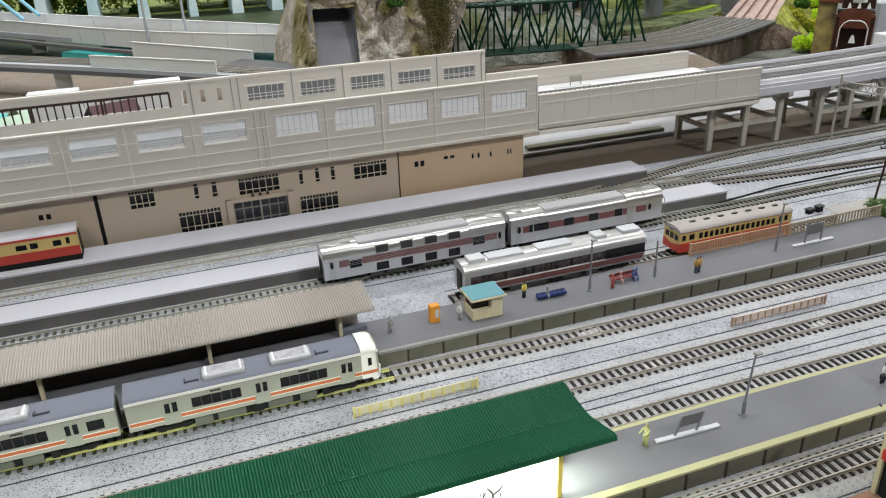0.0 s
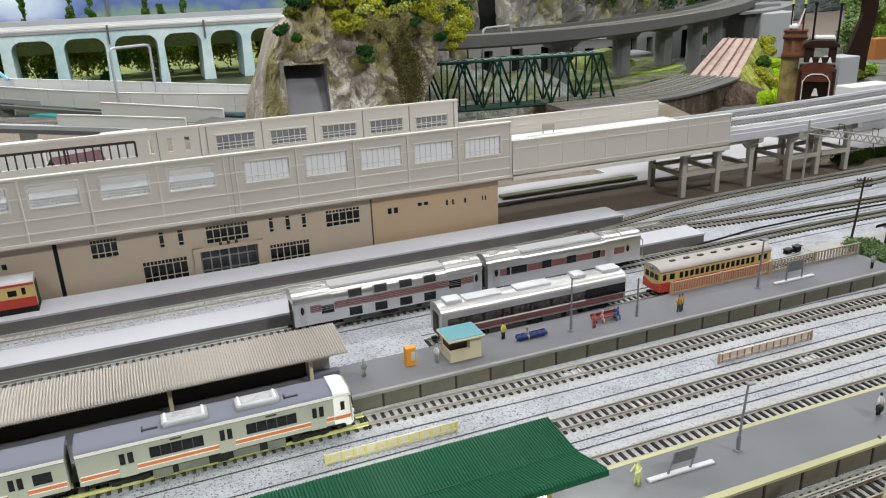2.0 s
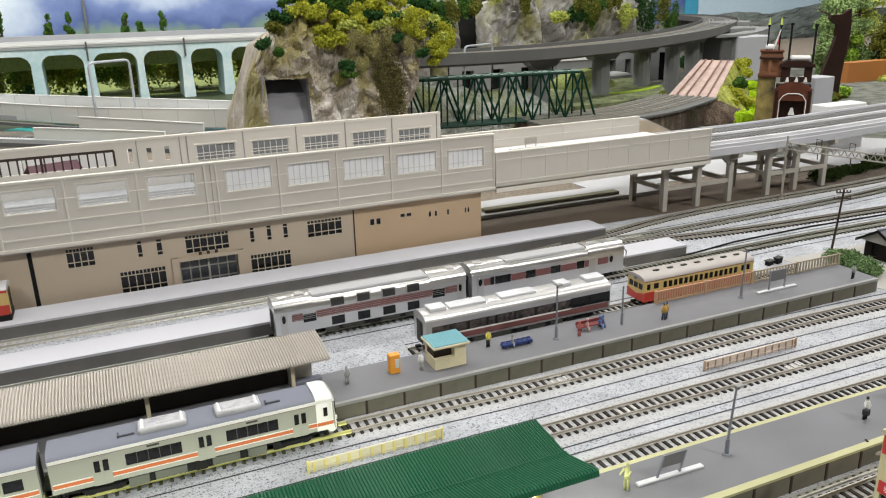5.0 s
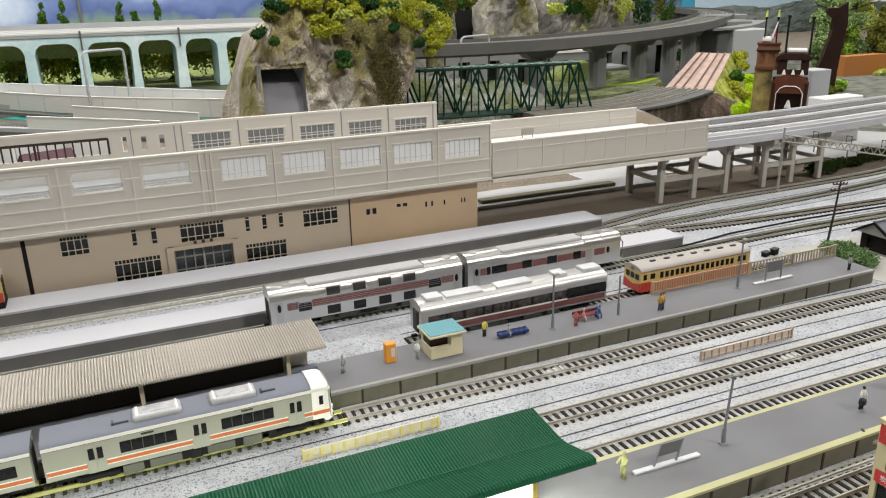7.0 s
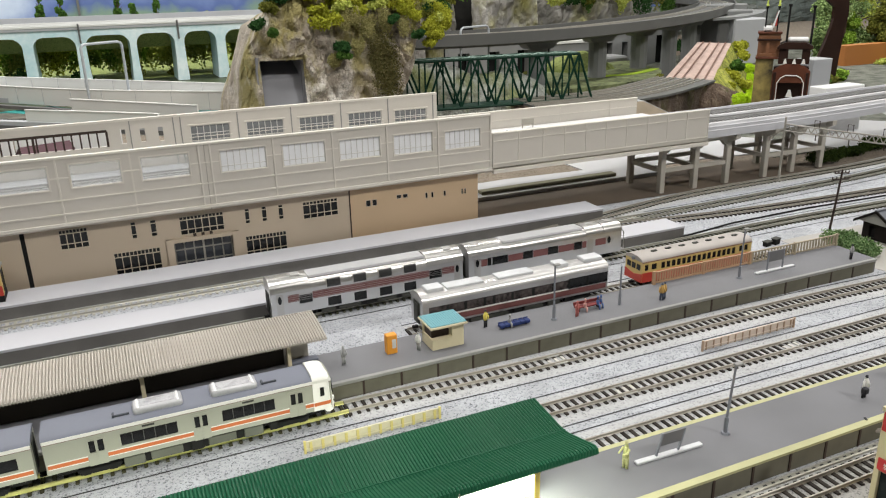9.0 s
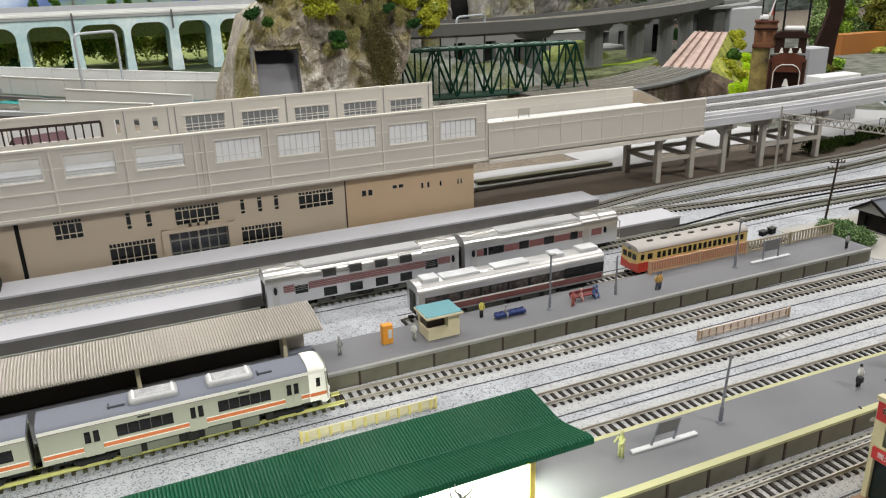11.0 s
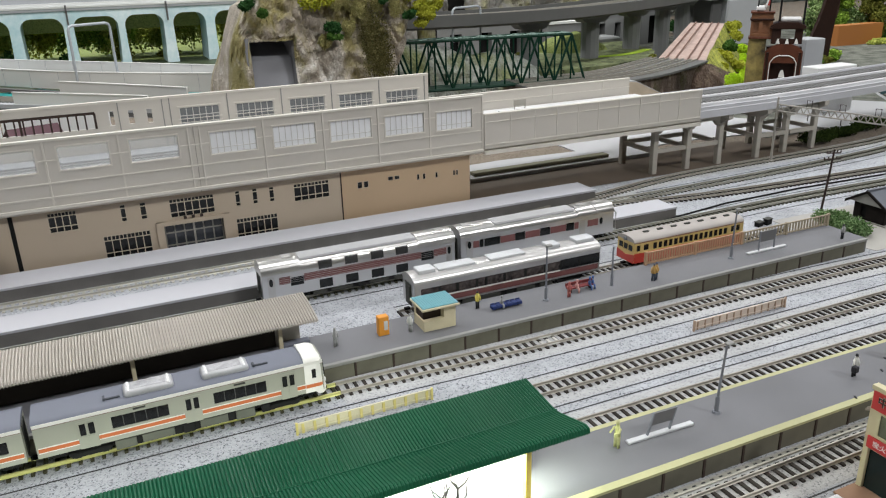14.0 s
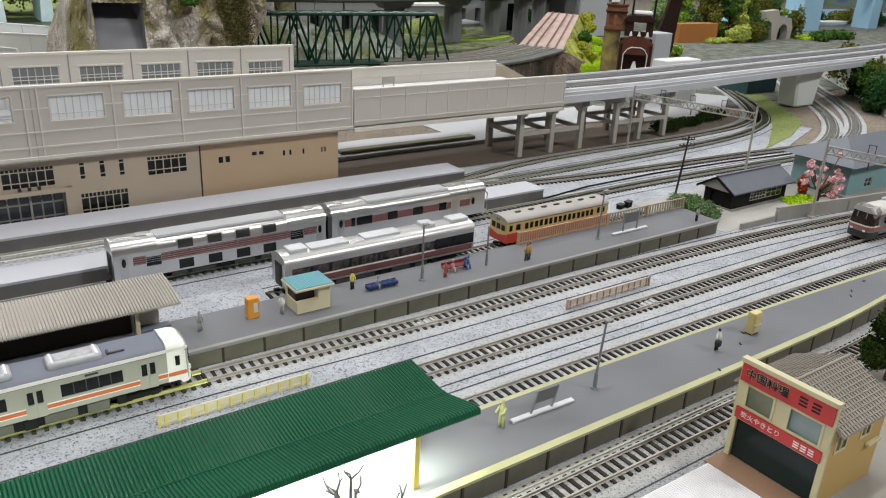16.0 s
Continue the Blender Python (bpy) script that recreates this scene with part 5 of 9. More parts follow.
def kiosk():
    t = thing("kiosk", 367.5, 413, 10, 0, "small cream kiosk with a teal flat roof on the platform", "kiosk")
    bm = bmesh.new()
    box(bm, 0.5, 12.5, 0, 1, 0, 6)
    box(bm, 0.5, 1.5, 1, 14, 0, 6)
    box(bm, 0.3, 12.5, -0.6, 2.6, 5.6, 6.4)
    part("counter", bm, STONE_CREAM, t)
    bm = bmesh.new()
    box(bm, 12.5, 19.5, 0, 14.5, 0, 13.2)
    box(bm, 0.5, 12.5, 13.5, 14.5, 0, 13.2)
    part("wall", bm, STONE_CREAM, t)
    # dark solid block paints the shade inside the kiosk
    bm = bmesh.new()
    box(bm, 1.5, 12.4, 4.5, 13.4, 0.2, 12.8)
    part("interior", bm, FRAME_DARK, t)
    bm = bmesh.new()
    box(bm, -1.4, 21, -2.6, 16, 13.2, 14.6)
    bevel(bm, 0.3)
    part("roof_slab", bm, STONE_CREAM, t)
    bm = bmesh.new()
    box(bm, -0.8, 20.4, -2.0, 15.4, 14.6, 14.95)
    sheet = part("roof_sheet", bm, TEAL_ROOF, t, "teal roof covering")
    bm = bmesh.new()
    box(bm, -0.18, 0.18, -2.0, 15.4, 14.95, 15.15)
    rib = part("roof_rib", bm, TEAL_RIB, sheet)
    for k in range(15):
        copy_part(rib, -0.1 + 1.4 * k, 0, 0, sheet)


kiosk()
v = thing("vending_machine", 344, 419.5, 10, 0, "orange vending box with a dark front panel", "vending machine")
bm = bmesh.new()
box(bm, 0, 6, 0, 4.4, 0, 11.2)
bevel(bm, 0.35)
part("case", bm, material("signal_orange", (0.72, 0.29, 0.03), 0.5), v)
bm = bmesh.new()
box(bm, 3.0, 5.2, -0.2, 0.1, 3.4, 8.6)
part("front_panel", bm, PALE_GREY, v)
CABINET_YELLOW = material("cabinet_pale_yellow", (0.60, 0.50, 0.22), 0.5)
v = thing("yellow_cabinet", 561, 275.5, 10, 0, "yellow platform cabinet with open cream shelves", "cabinet")
bm = bmesh.new()
box(bm, 0, 6.4, 0, 4.4, 0.6, 12.4)
bevel(bm, 0.3)
part("case", bm, CABINET_YELLOW, v)
for z0, z1, m in ((1.4, 4.8, STONE_CREAM), (6.4, 11.4, CABINET_YELLOW)):
    bm = bmesh.new()
    box(bm, 0.7, 5.7, -0.3, 0, z0, z1)
    bevel(bm, 0.15)
    part("front_panel", bm, m, v)
bm = bmesh.new()
box(bm, 0.5, 5.9, -0.9, 0, 5.2, 6.0)
part("dispensing_shelf", bm, STONE_CREAM, v)
bm = bmesh.new()
box(bm, 0.3, 6.1, 0.3, 4.1, 0, 0.6)
part("plinth", bm, UNDER, v)


def figure(x, y, z, top, legs, turn=0, h=11.0, sit=False, label="tiny painted plastic figure standing on the platform", reach=False):
    """A miniature doll as one plain mesh."""
    bm = bmesh.new()
    k = h / 11.0
    if sit:
        tube(bm, [(0, 0, 2.6), (0, 0.3, 5), (0, 0.2, 6.4)], 1.1 * k, 8, 0.8 * k)
        tube(bm, [(0, 0, 2.6), (0, -2.0, 2.7), (0, -2.1, 0)], 0.8 * k, 6, 0.6 * k)
        tube(bm, [(0, 0.2, 6.3), (0, 0.1, 8.0)], 0.75 * k, 8, 0.6 * k)
    else:
        for s in (-0.7, 0.7):
            tube(bm, [(s * k, 0, 0), (s * 0.8 * k, 0, 5.2 * k)], 0.55 * k, 6, 0.75 * k)
        tube(bm, [(0, 0, 4.8 * k), (0, 0, 6.5 * k), (0, 0, 8.6 * k), (0, 0, 9.2 * k)], 1.25 * k, 8, 0.75 * k)
        for s in (-1, 1):
            if reach:
                tube(bm, [(s * 1.2 * k, 0, 8.4 * k), (s * 1.5 * k, -1.6 * k, 7.2 * k), (s * 0.9 * k, -3.4 * k, 7.6 * k)], 0.5 * k, 6, 0.35 * k)
            else:
                tube(bm, [(s * 1.2 * k, 0, 8.5 * k), (s * 1.7 * k, -0.4 * k, 6.6 * k), (s * 1.3 * k, -0.9 * k, 5.2 * k)], 0.42 * k, 6, 0.35 * k)
        tube(bm, [(0, 0, 9.1 * k), (0, 0, 9.9 * k), (0, 0, 11 * k)], 0.75 * k, 8, 0.55 * k)
    me = bpy.data.meshes.new("figurine")
    bmesh.ops.scale(bm, vec=(MM, MM, MM), verts=bm.verts)
    bm.to_mesh(me)
    bm.free()
    me.materials.append(top)
    me.materials.append(legs)
    for f in me.polygons:
        f.use_smooth = True
        z0 = f.center.z / MM
        f.material_index = 1 if (z0 < 5.0 * k and not sit) or z0 > 10.1 * k or (sit and z0 < 3.2) else 0
    ob = new("figurine", me)
    ob.matrix_world = pose(x * MM, y * MM, z * MM, 0, 0, turn)
    return tagged(ob, label, "figurine", "platform figurines")


F_YEL, F_BLUE, F_RED, F_PINK, F_DARK, F_GREY, F_WHITE, F_OCHRE, F_LIME, F_KHAKI = [material("figure_" + n, c, 0.5, vary=0.2, scale=1500) for n, c in (
    ("yellow", (0.65, 0.55, 0.12)), ("blue", (0.06, 0.12, 0.30)), ("red", (0.36, 0.10, 0.09)), ("pink", (0.60, 0.33, 0.30)), ("dark", (0.03, 0.03, 0.035)),
    ("grey", (0.30, 0.30, 0.30)), ("white", (0.65, 0.65, 0.63)), ("ochre", (0.45, 0.27, 0.08)), ("lime", (0.50, 0.51, 0.22)), ("khaki", (0.33, 0.33, 0.15)))]
F_SLATE = material("figure_slate", (0.07, 0.085, 0.12), 0.5, vary=0.2, scale=1500)
figure(319.5, 420, 10, F_GREY, F_GREY, 20)
figure(361.5, 417.5, 10, F_WHITE, F_GREY, -60, label="tiny white-shirted plastic figure beside the kiosk")
figure(407.8, 427, 10, F_YEL, F_DARK, 10, label="tiny plastic figure in a yellow coat")
figure(523.6, 412, 10, F_OCHRE, F_SLATE, -30, 11.5, label="tiny ochre-clad plastic figure beside a partner")
figure(526.4, 412.8, 10, F_OCHRE, F_SLATE, 30, 11.5, label="tiny ochre-clad plastic figure beside a partner")
figure(688, 409.8, 10, F_GREY, F_DARK, 0)
figure(396.8, 279.8, 10, F_LIME, F_KHAKI, -70, 12.5, label="tiny lime-yellow plastic figure with outstretched arms", reach=True)
figure(531.6, 275.6, 10, F_WHITE, F_DARK, 0, 12, label="tiny plastic figure in white shirt and dark skirt")
figure(463.5, 415.5, 10, F_RED, F_RED, 0, 10, label="tiny red-clad plastic figure beside the bench")
bm = bmesh.new()
box(bm, -3.8, -1.0, -3.0, -0.4, 3.8, 7.0)
bevel(bm, 0.4)
whole("handbag", bm, F_DARK, "dark bag carried beside the white-shirted figure", "bag", at=(531.4, 275.2, 10))


SEAT_BLUE = material("seat_blue", (0.025, 0.04, 0.13), 0.5)
MAROON_WOOD = material("maroon_wood", (0.17, 0.028, 0.028), 0.6)


def bench(x, y, z, w, seat_mat, name, label, turn=0, cushions=0):
    t = thing(name, x, y, z, turn, label, "bench", "platform benches")
    if cushions:
        bm = bmesh.new()
        box(bm, 0, w / cushions - 0.15, -2.2, 1.7, 0.9, 2.9)
        box(bm, 0, w / cushions - 0.15, 1.0, 1.7, 2.9, 3.6)
        bevel(bm, 0.3)
        s = part("seat", bm, seat_mat, t)
        for k in range(1, cushions):
            copy_part(s, k * w / cushions, 0, 0, t)
    else:
        bm = bmesh.new()
        box(bm, 0, w, -1.8, 1.6, 2.4, 3.2)
        part("seat", bm, seat_mat, t)
        bm = bmesh.new()
        box(bm, 0, w, 1.6, 2.2, 3.4, 5.4)
        part("backrest", bm, seat_mat, t)
    for k in (0.12, 0.88):
        bm = bmesh.new()
        box(bm, w * k - 0.4, w * k + 0.4, -1.4, 1.6, 0, 2.4 if not cushions else 1.3)
        part("leg", bm, F_DARK, t)


bench(413.5, 421, 10, 20, SEAT_BLUE, "blue_bench", "row of dark blue moulded platform seats", 0, 6)
bench(466, 421.5, 10, 19, MAROON_WOOD, "red_bench", "dark red wooden bench with a backrest", 0)
figure(420.8, 421, 10, F_GREY, F_GREY, 0, 10, True, "tiny grey plastic figure sitting on the blue seats")
figure(472.3, 420, 10, F_PINK, F_PINK, 0, 11, True, "tiny pink-clad plastic figure sitting on the bench")
figure(481.5, 420, 10, F_BLUE, F_BLUE, 0, 11, True, "tiny blue-clad plastic figure sitting on the bench")
figure(484.2, 420.6, 10, F_BLUE, F_BLUE, 0, 10, True, "tiny blue-clad plastic figure sitting on the bench")


def picket_fence(x0, x1, y, z, h, pitch, mat, post_every, label, name="platform_fence", panel=None, slat=0.24):
    t = thing(name, x0, y, z, 0, label, "fence", "fences" if name == "low_fence" else "")
    L = x1 - x0
    for zz in (((h - 0.6, h), (1.6, 2.1)) if name == "low_fence" else ((h - 0.9, h), (0.8, 1.7))):
        bm = bmesh.new()
        box(bm, 0, L, -0.3, 0.3, *zz) if name == "low_fence" else box(bm, 0, L, -0.5, 0.5, *zz)
        part("rail", bm, panel or mat, t)
    bm = bmesh.new()
    w = slat if name == "low_fence" else 0.5
    box(bm, -w, w, -0.35, 0.35, 0.4, h - 0.5)
    s = part("slat", bm, mat, t)
    s.matrix_basis = pose(pitch / 2 * MM, 0, 0)
    x = pitch * 1.5
    while x < L - 0.5:
        copy_part(s, x, 0, 0, t)
        x += pitch
    bm = bmesh.new()
    w = 0.5 if name == "low_fence" else 0.9
    box(bm, -w, w, -w, w, 0, h + 0.4)
    s = part("post", bm, mat, t)
    if name == "low_fence":
        bm = bmesh.new()
        box(bm, 0, L, 0.4, 0.7, 0.3, h - 0.2)
        part("panel", bm, panel, t)
    x = post_every
    while x <= L + 0.1:
        copy_part(s, x, 0, 0, t)
        x += post_every


picket_fence(536, 619, 435, 10, 8.8, 2.05, FENCE_TAN, 41.4, "tan picket fence along the back of the platform")
picket_fence(620, 705, 435, 10, 8.8, 2.9, material("grey_tan_fence", (0.33, 0.28, 0.20), 0.6), 41.4, "greyish tan picket fence along the back of the platform")
picket_fence(512, 582, 361.5, 0, 6.2, 5.4, material("fence_brown", (0.44, 0.31, 0.22), 0.6), 70, "low peach trackside fence panel with brown uprights", "low_fence", material("fence_peach", (0.66, 0.56, 0.48), 0.6))
picket_fence(283, 350, 363.5, 0, 6.0, 5.6, material("fence_yellow", (0.66, 0.57, 0.20), 0.6), 67, "low pale yellow trackside fence standing on the ballast", "low_fence", material("fence_cream", (0.60, 0.56, 0.40), 0.6), 0.6)
bm = bmesh.new()
box(bm, 0, 8, 0, 2.2, 0, 2.5)
box(bm, 5.4, 9.6, -0.3, 3, 2.5, 6.4)
box(bm, 1, 2, 0.5, 1.5, 2.4, 5)
whole("signal_box", bm, F_DARK, "small black trackside signal apparatus", "signal", at=(646, 470, 0))
for x, y in ((548, 273), (560, 280), (516, 262), (660, 276), (668, 280), (690, 284)):
    bm = bmesh.new()
    box(bm, -1.1, 1.1, -0.5, 0.5, 0.05, 0.5)
    bevel(bm, 0.15)
    whole("dropped_bit", bm, F_DARK, "tiny black fragment lying on the platform", "fragment", "fragments", at=(x, y, 10), turn=random.uniform(0, 180))

# small dark relay boxes on the ballast behind the fence
for x, h in ((681.5, 3.4), (690.5, 4.6)):
    rb = thing("relay_box", x, 478, 0, 12, "small matt black relay box standing on the ballast", "relay box", "relay boxes")
    bm = bmesh.new()
    box(bm, -3.2, 3.2, -2, 2, 0, h)
    bevel(bm, 0.3)
    part("case", bm, BLACK, rb)
    bm = bmesh.new()
    box(bm, -3.6, 3.6, -2.4, 2.4, h, h + 0.6)
    part("lid", bm, UNDER_GREY, rb)

# ---- foliage and rock ----
def leaf_material(name, a, b):
    m = bpy.data.materials.new(name)
    m.use_nodes = True
    nt = m.node_tree
    bs = nt.nodes["Principled BSDF"]
    bs.inputs["Roughness"].default_value = 0.8
    bs.inputs["Specular IOR Level"].default_value = 0.05
    geo, ramp = nt.nodes.new("ShaderNodeNewGeometry"), nt.nodes.new("ShaderNodeValToRGB")
    ramp.color_ramp.elements[0].color, ramp.color_ramp.elements[1].color = (*a, 1), (*b, 1)
    nt.links.new(geo.outputs["Random Per Island"], ramp.inputs[0])
    nt.links.new(ramp.outputs[0], bs.inputs["Base Color"])
    return m


LEAF = leaf_material("green_foam", (0.025, 0.07, 0.015), (0.10, 0.20, 0.04))
LEAF_DARK = leaf_material("dark_foam", (0.014, 0.045, 0.014), (0.05, 0.13, 0.04))
LEAF_YELLOW = leaf_material("yellow_green_foam", (0.24, 0.25, 0.02), (0.52, 0.54, 0.07))
LEAF_OLIVE = leaf_material("olive_foam", (0.07, 0.075, 0.012), (0.22, 0.23, 0.05))
LEAF_LIME = leaf_material("lime_foam", (0.42, 0.62, 0.02), (0.58, 0.80, 0.05))
LEAF_FRESH = leaf_material("fresh_green_foam", (0.10, 0.20, 0.02), (0.34, 0.50, 0.08))
LEAF_SAGE = leaf_material("sage_foam", (0.12, 0.20, 0.07), (0.40, 0.52, 0.22))
LEAF_MEADOW = leaf_material("meadow_foam", (0.30, 0.36, 0.06), (0.62, 0.66, 0.18))
LEAF_HEDGE = leaf_material("hedge_green", (0.06, 0.13, 0.04), (0.25, 0.36, 0.17))
LEAF_FIR = leaf_material("fir_foam", (0.010, 0.022, 0.006), (0.06, 0.09, 0.02))
LEAF_PINK = leaf_material("pink_blossom", (0.70, 0.36, 0.38), (0.92, 0.68, 0.68))
LEAF_RED = leaf_material("red_leaf", (0.40, 0.06, 0.03), (0.55, 0.14, 0.06))
BARK = material("bark", (0.09, 0.065, 0.045), 0.85, vary=0.3, scale=900)
BARE = material("bare_branch", (0.22, 0.21, 0.20), 0.8)


def tufts(bm, c, r, n, size, rnd, power=0.45):
    """Small crumpled flakes scattered through an uneven lump."""
    c = Vector(c)
    for _ in range(n):
        d = Vector((rnd.gauss(0, 1), rnd.gauss(0, 1), rnd.gauss(0, 1))).normalized()
        k = rnd.random() ** power * (0.78 + 0.35 * noise.noise(c * 0.031 + d * 1.9))
        p = c + Vector((d.x * r[0], d.y * r[1], d.z * r[2])) * k
        q = Euler((rnd.uniform(0, 6.3), rnd.uniform(0, 6.3), rnd.uniform(0, 6.3))).to_matrix()
        s = size * rnd.uniform(0.6, 1.3)
        a = [bm.verts.new(p + q @ (Vector(v) * s)) for v in ((-1, -0.7, 0), (1, -0.6, 0.15), (0.8, 0.8, -0.2), (-0.7, 0.9, 0.25), (0, 0.1, 0.8))]
        for f in ((0, 1, 4), (1, 2, 4), (2, 3, 4), (3, 0, 4)):
            bm.faces.new([a[i] for i in f])


def bush(x, y, z, rx, ry, rz, mat, n=500, size=2.0, lumps=5, seed=1, label="clump of green foam foliage", name="bush", category="bush", group=""):
    rnd = random.Random(seed)
    bm = bmesh.new()
    n, size = int(n * 2.3), size * 0.64
    for _ in range(lumps):
        c = (rnd.uniform(-0.6, 0.6) * rx, rnd.uniform(-0.6, 0.6) * ry, rz * rnd.uniform(0.35, 0.8))
        tufts(bm, c, (rx * 0.62, ry * 0.62, rz * 0.55), n // lumps, size, rnd)
    return whole(name, bm, mat, label, category, group, at=(x, y, z))


def tree(x, y, z, h, r, mat, seed=1, n=900, size=2.4, trunk_mat=None, label="model tree with a green foam crown", low=0.3, group="model trees"):
    rnd = random.Random(seed)
    t = thing("tree", x, y, z, 0, label, "tree", group)
    n, size = int(n * 1.8), size * 0.72
    bm = bmesh.new()
    tube(bm, [(0, 0, 0), (rnd.uniform(-1, 1), rnd.uniform(-1, 1), h * 0.4), (rnd.uniform(-2, 2), 0, h * 0.85)], h * 0.03, 7, h * 0.01)
    for k in range(7):
        a, z0 = rnd.uniform(0, 6.3), h * rnd.uniform(low, 0.7)
        tube(bm, [(0, 0, z0), (r * 0.7 * math.cos(a), r * 0.7 * math.sin(a), z0 + h * 0.12)], h * 0.012, 5, h * 0.004)
    part("trunk", bm, trunk_mat or BARK, t)
    bm = bmesh.new()
    for k in range(12):
        a, zz = rnd.uniform(0, 6.3), rnd.uniform(low, 0.92)
        w = math.sin(math.pi * min(1, (zz - low) / (1 - low) * 0.8 + 0.15))
        rr = r * rnd.uniform(0.15, 0.62) * w
        tufts(bm, (rr * math.cos(a), rr * math.sin(a), h * zz), (r * 0.42, r * 0.42, h * 0.13), n // 12, size, rnd)
    part("crown", bm, mat, t)
    return t


def cliff(name, label, x0, x1, y, tops, mat, depth=80, hole=None, seed=3, rough=9.0, nx=70, nz=46, base=0.0, waist=None):
    """A rock mass: a crag front that leans back over its top; tops gives (x, height)."""
    off = Vector((seed * 17.3, seed * 5.1, 0))
    def top(x):
        for (a, p), (b, q) in zip(tops, tops[1:]):
            if a <= x <= b:
                return p + (q - p) * (x - a) / (b - a)
        return tops[-1][1]
    bm = bmesh.new()
    rows = []
    for j in range(nz + 1):
        row = []
        v = j / nz
        for i in range(nx + 1):
            x = x0 + (x1 - x0) * i / nx
            H = top(x)
            if v < 0.75:
                z, yy = base + (H - base) * (v / 0.75), y + 26 * (v / 0.75) ** 2
            else:
                w = (v - 0.75) / 0.25
                z, yy = H - 22 * w * w, y + 26 + depth * w
            edge = min(1.0, 7 * min(i, nx - i) / nx)
            yy += (1 - edge) ** 2 * depth * 0.6
            if waist and x > waist[0]:
                x -= (x - waist[0]) * waist[1] * min(1.0, max(0.0, 1 - z / waist[2]))
            snap = hole and hole[0] - 6 < x < hole[1] + 6 and abs(z - hole[3]) < (H - base) / (1.5 * nz)
            if snap:
                z = hole[3]
            p = Vector((x, yy, z)) * 0.012 + off
            d = noise.fractal(p, 1.0, 2.1, 5) * rough * 1.4 + abs(noise.noise(p * 2.3)) * rough
            f, _ = noise.voronoi(Vector((x * 0.034, yy * 0.02, z * 0.024)) + off + Vector((noise.noise(p * 3), 0, noise.noise(p * 3.3))) * 0.35)
            d += (min(f[1] - f[0], 0.28) - 0.2) * rough * 2.4 + noise.fractal(p * 9, 0.8, 2.1, 3) * rough * 0.22
            inside = hole and hole[0] - 4 < x < hole[1] + 4 and z < hole[3] + 5
            k = 0.2 if inside else 1.0
            row.append(bm.verts.new((x + noise.noise(p * 1.7 + Vector((9, 0, 0))) * rough * 0.5 * k, yy - d * k, z + (0 if snap else noise.noise(p * 2.1) * rough * 0.5 * k))))
        rows.append(row)
    for a, b in zip(rows, rows[1:]):
        for i in range(nx):
            c = (a[i].co + a[i + 1].co + b[i].co + b[i + 1].co) / 4
            if hole and hole[0] < c.x < hole[1] and hole[2] < c.z < hole[3]:
                continue
            bm.faces.new((a[i], a[i + 1], b[i + 1], b[i]))
    return whole(name, bm, mat, label, "rock", smooth=False)


def rock_material(name, grey, moss, pale, scale=30.0, bare=0.52):
    m = bpy.data.materials.new(name)
    m.use_nodes = True
    nt = m.node_tree
    b = nt.nodes["Principled BSDF"]
    b.inputs["Roughness"].default_value = 0.9
    L = nt.links.new
    co = nt.nodes.new("ShaderNodeTexCoord")
    streak = nt.nodes.new("ShaderNodeMapping")
    streak.inputs["Scale"].default_value = (1.0, 1.0, 0.65)
    L(co.outputs["Object"], streak.inputs[0])
    outs = []
    for s, d in ((scale, 6), (scale * 0.45, 4), (scale * 9, 3)):
        n = nt.nodes.new("ShaderNodeTexNoise")
        n.inputs["Scale"].default_value, n.inputs["Detail"].default_value, n.inputs["Roughness"].default_value = s, d, 0.65
        L(streak.outputs[0], n.inputs["Vector"])
        outs.append(n.outputs["Fac"])
    r1 = nt.nodes.new("ShaderNodeValToRGB")
    r1.color_ramp.elements[0].position, r1.color_ramp.elements[1].position = 0.34, 0.66
    r1.color_ramp.elements[0].color, r1.color_ramp.elements[1].color = (*[c * 0.66 for c in grey], 1), (*pale, 1)
    r1.color_ramp.elements.new(0.52).color = (*grey, 1)
    L(outs[0], r1.inputs[0])
    r2 = nt.nodes.new("ShaderNodeValToRGB")
    r2.color_ramp.elements[0].position, r2.color_ramp.elements[1].position = bare, bare + 0.12
    L(outs[1], r2.inputs[0])
    mx = nt.nodes.new("ShaderNodeMix")
    mx.data_type = "RGBA"
    L(r2.outputs[0], mx.inputs[0])
    L(r1.outputs[0], mx.inputs[6])
    mx.inputs[7].default_value = (*moss, 1)
    L(mx.outputs[2], b.inputs["Base Color"])
    bp = nt.nodes.new("ShaderNodeBump")
    bp.inputs["Strength"].default_value, bp.inputs["Distance"].default_value = 1.0, 0.007
    L(outs[2], bp.inputs["Height"])
    L(bp.outputs[0], b.inputs["Normal"])
    return m


ROCK = rock_material("weathered_rock", (0.55, 0.48, 0.40), (0.36, 0.31, 0.13), (0.86, 0.82, 0.76), 34, 0.48)
ROCK_PALE = rock_material("pale_mossy_rock", (0.40, 0.42, 0.38), (0.24, 0.27, 0.12), (0.68, 0.70, 0.66), 26)
ROCK_DARK = rock_material("mossy_cliff", (0.28, 0.27, 0.25), (0.27, 0.26, 0.07), (0.52, 0.51, 0.48), 10, 0.45)
GRASS = granite("static_grass", (0.24, 0.28, 0.09), (0.10, 0.13, 0.04), 600, 0.5)
BANK_OLIVE = granite("olive_grey_bank", (0.20, 0.23, 0.11), (0.07, 0.08, 0.045), 160, 0.5, big=0.25)
GRASS_LIME = granite("lime_grass", (0.36, 0.52, 0.04), (0.20, 0.30, 0.03), 500, 0.5)
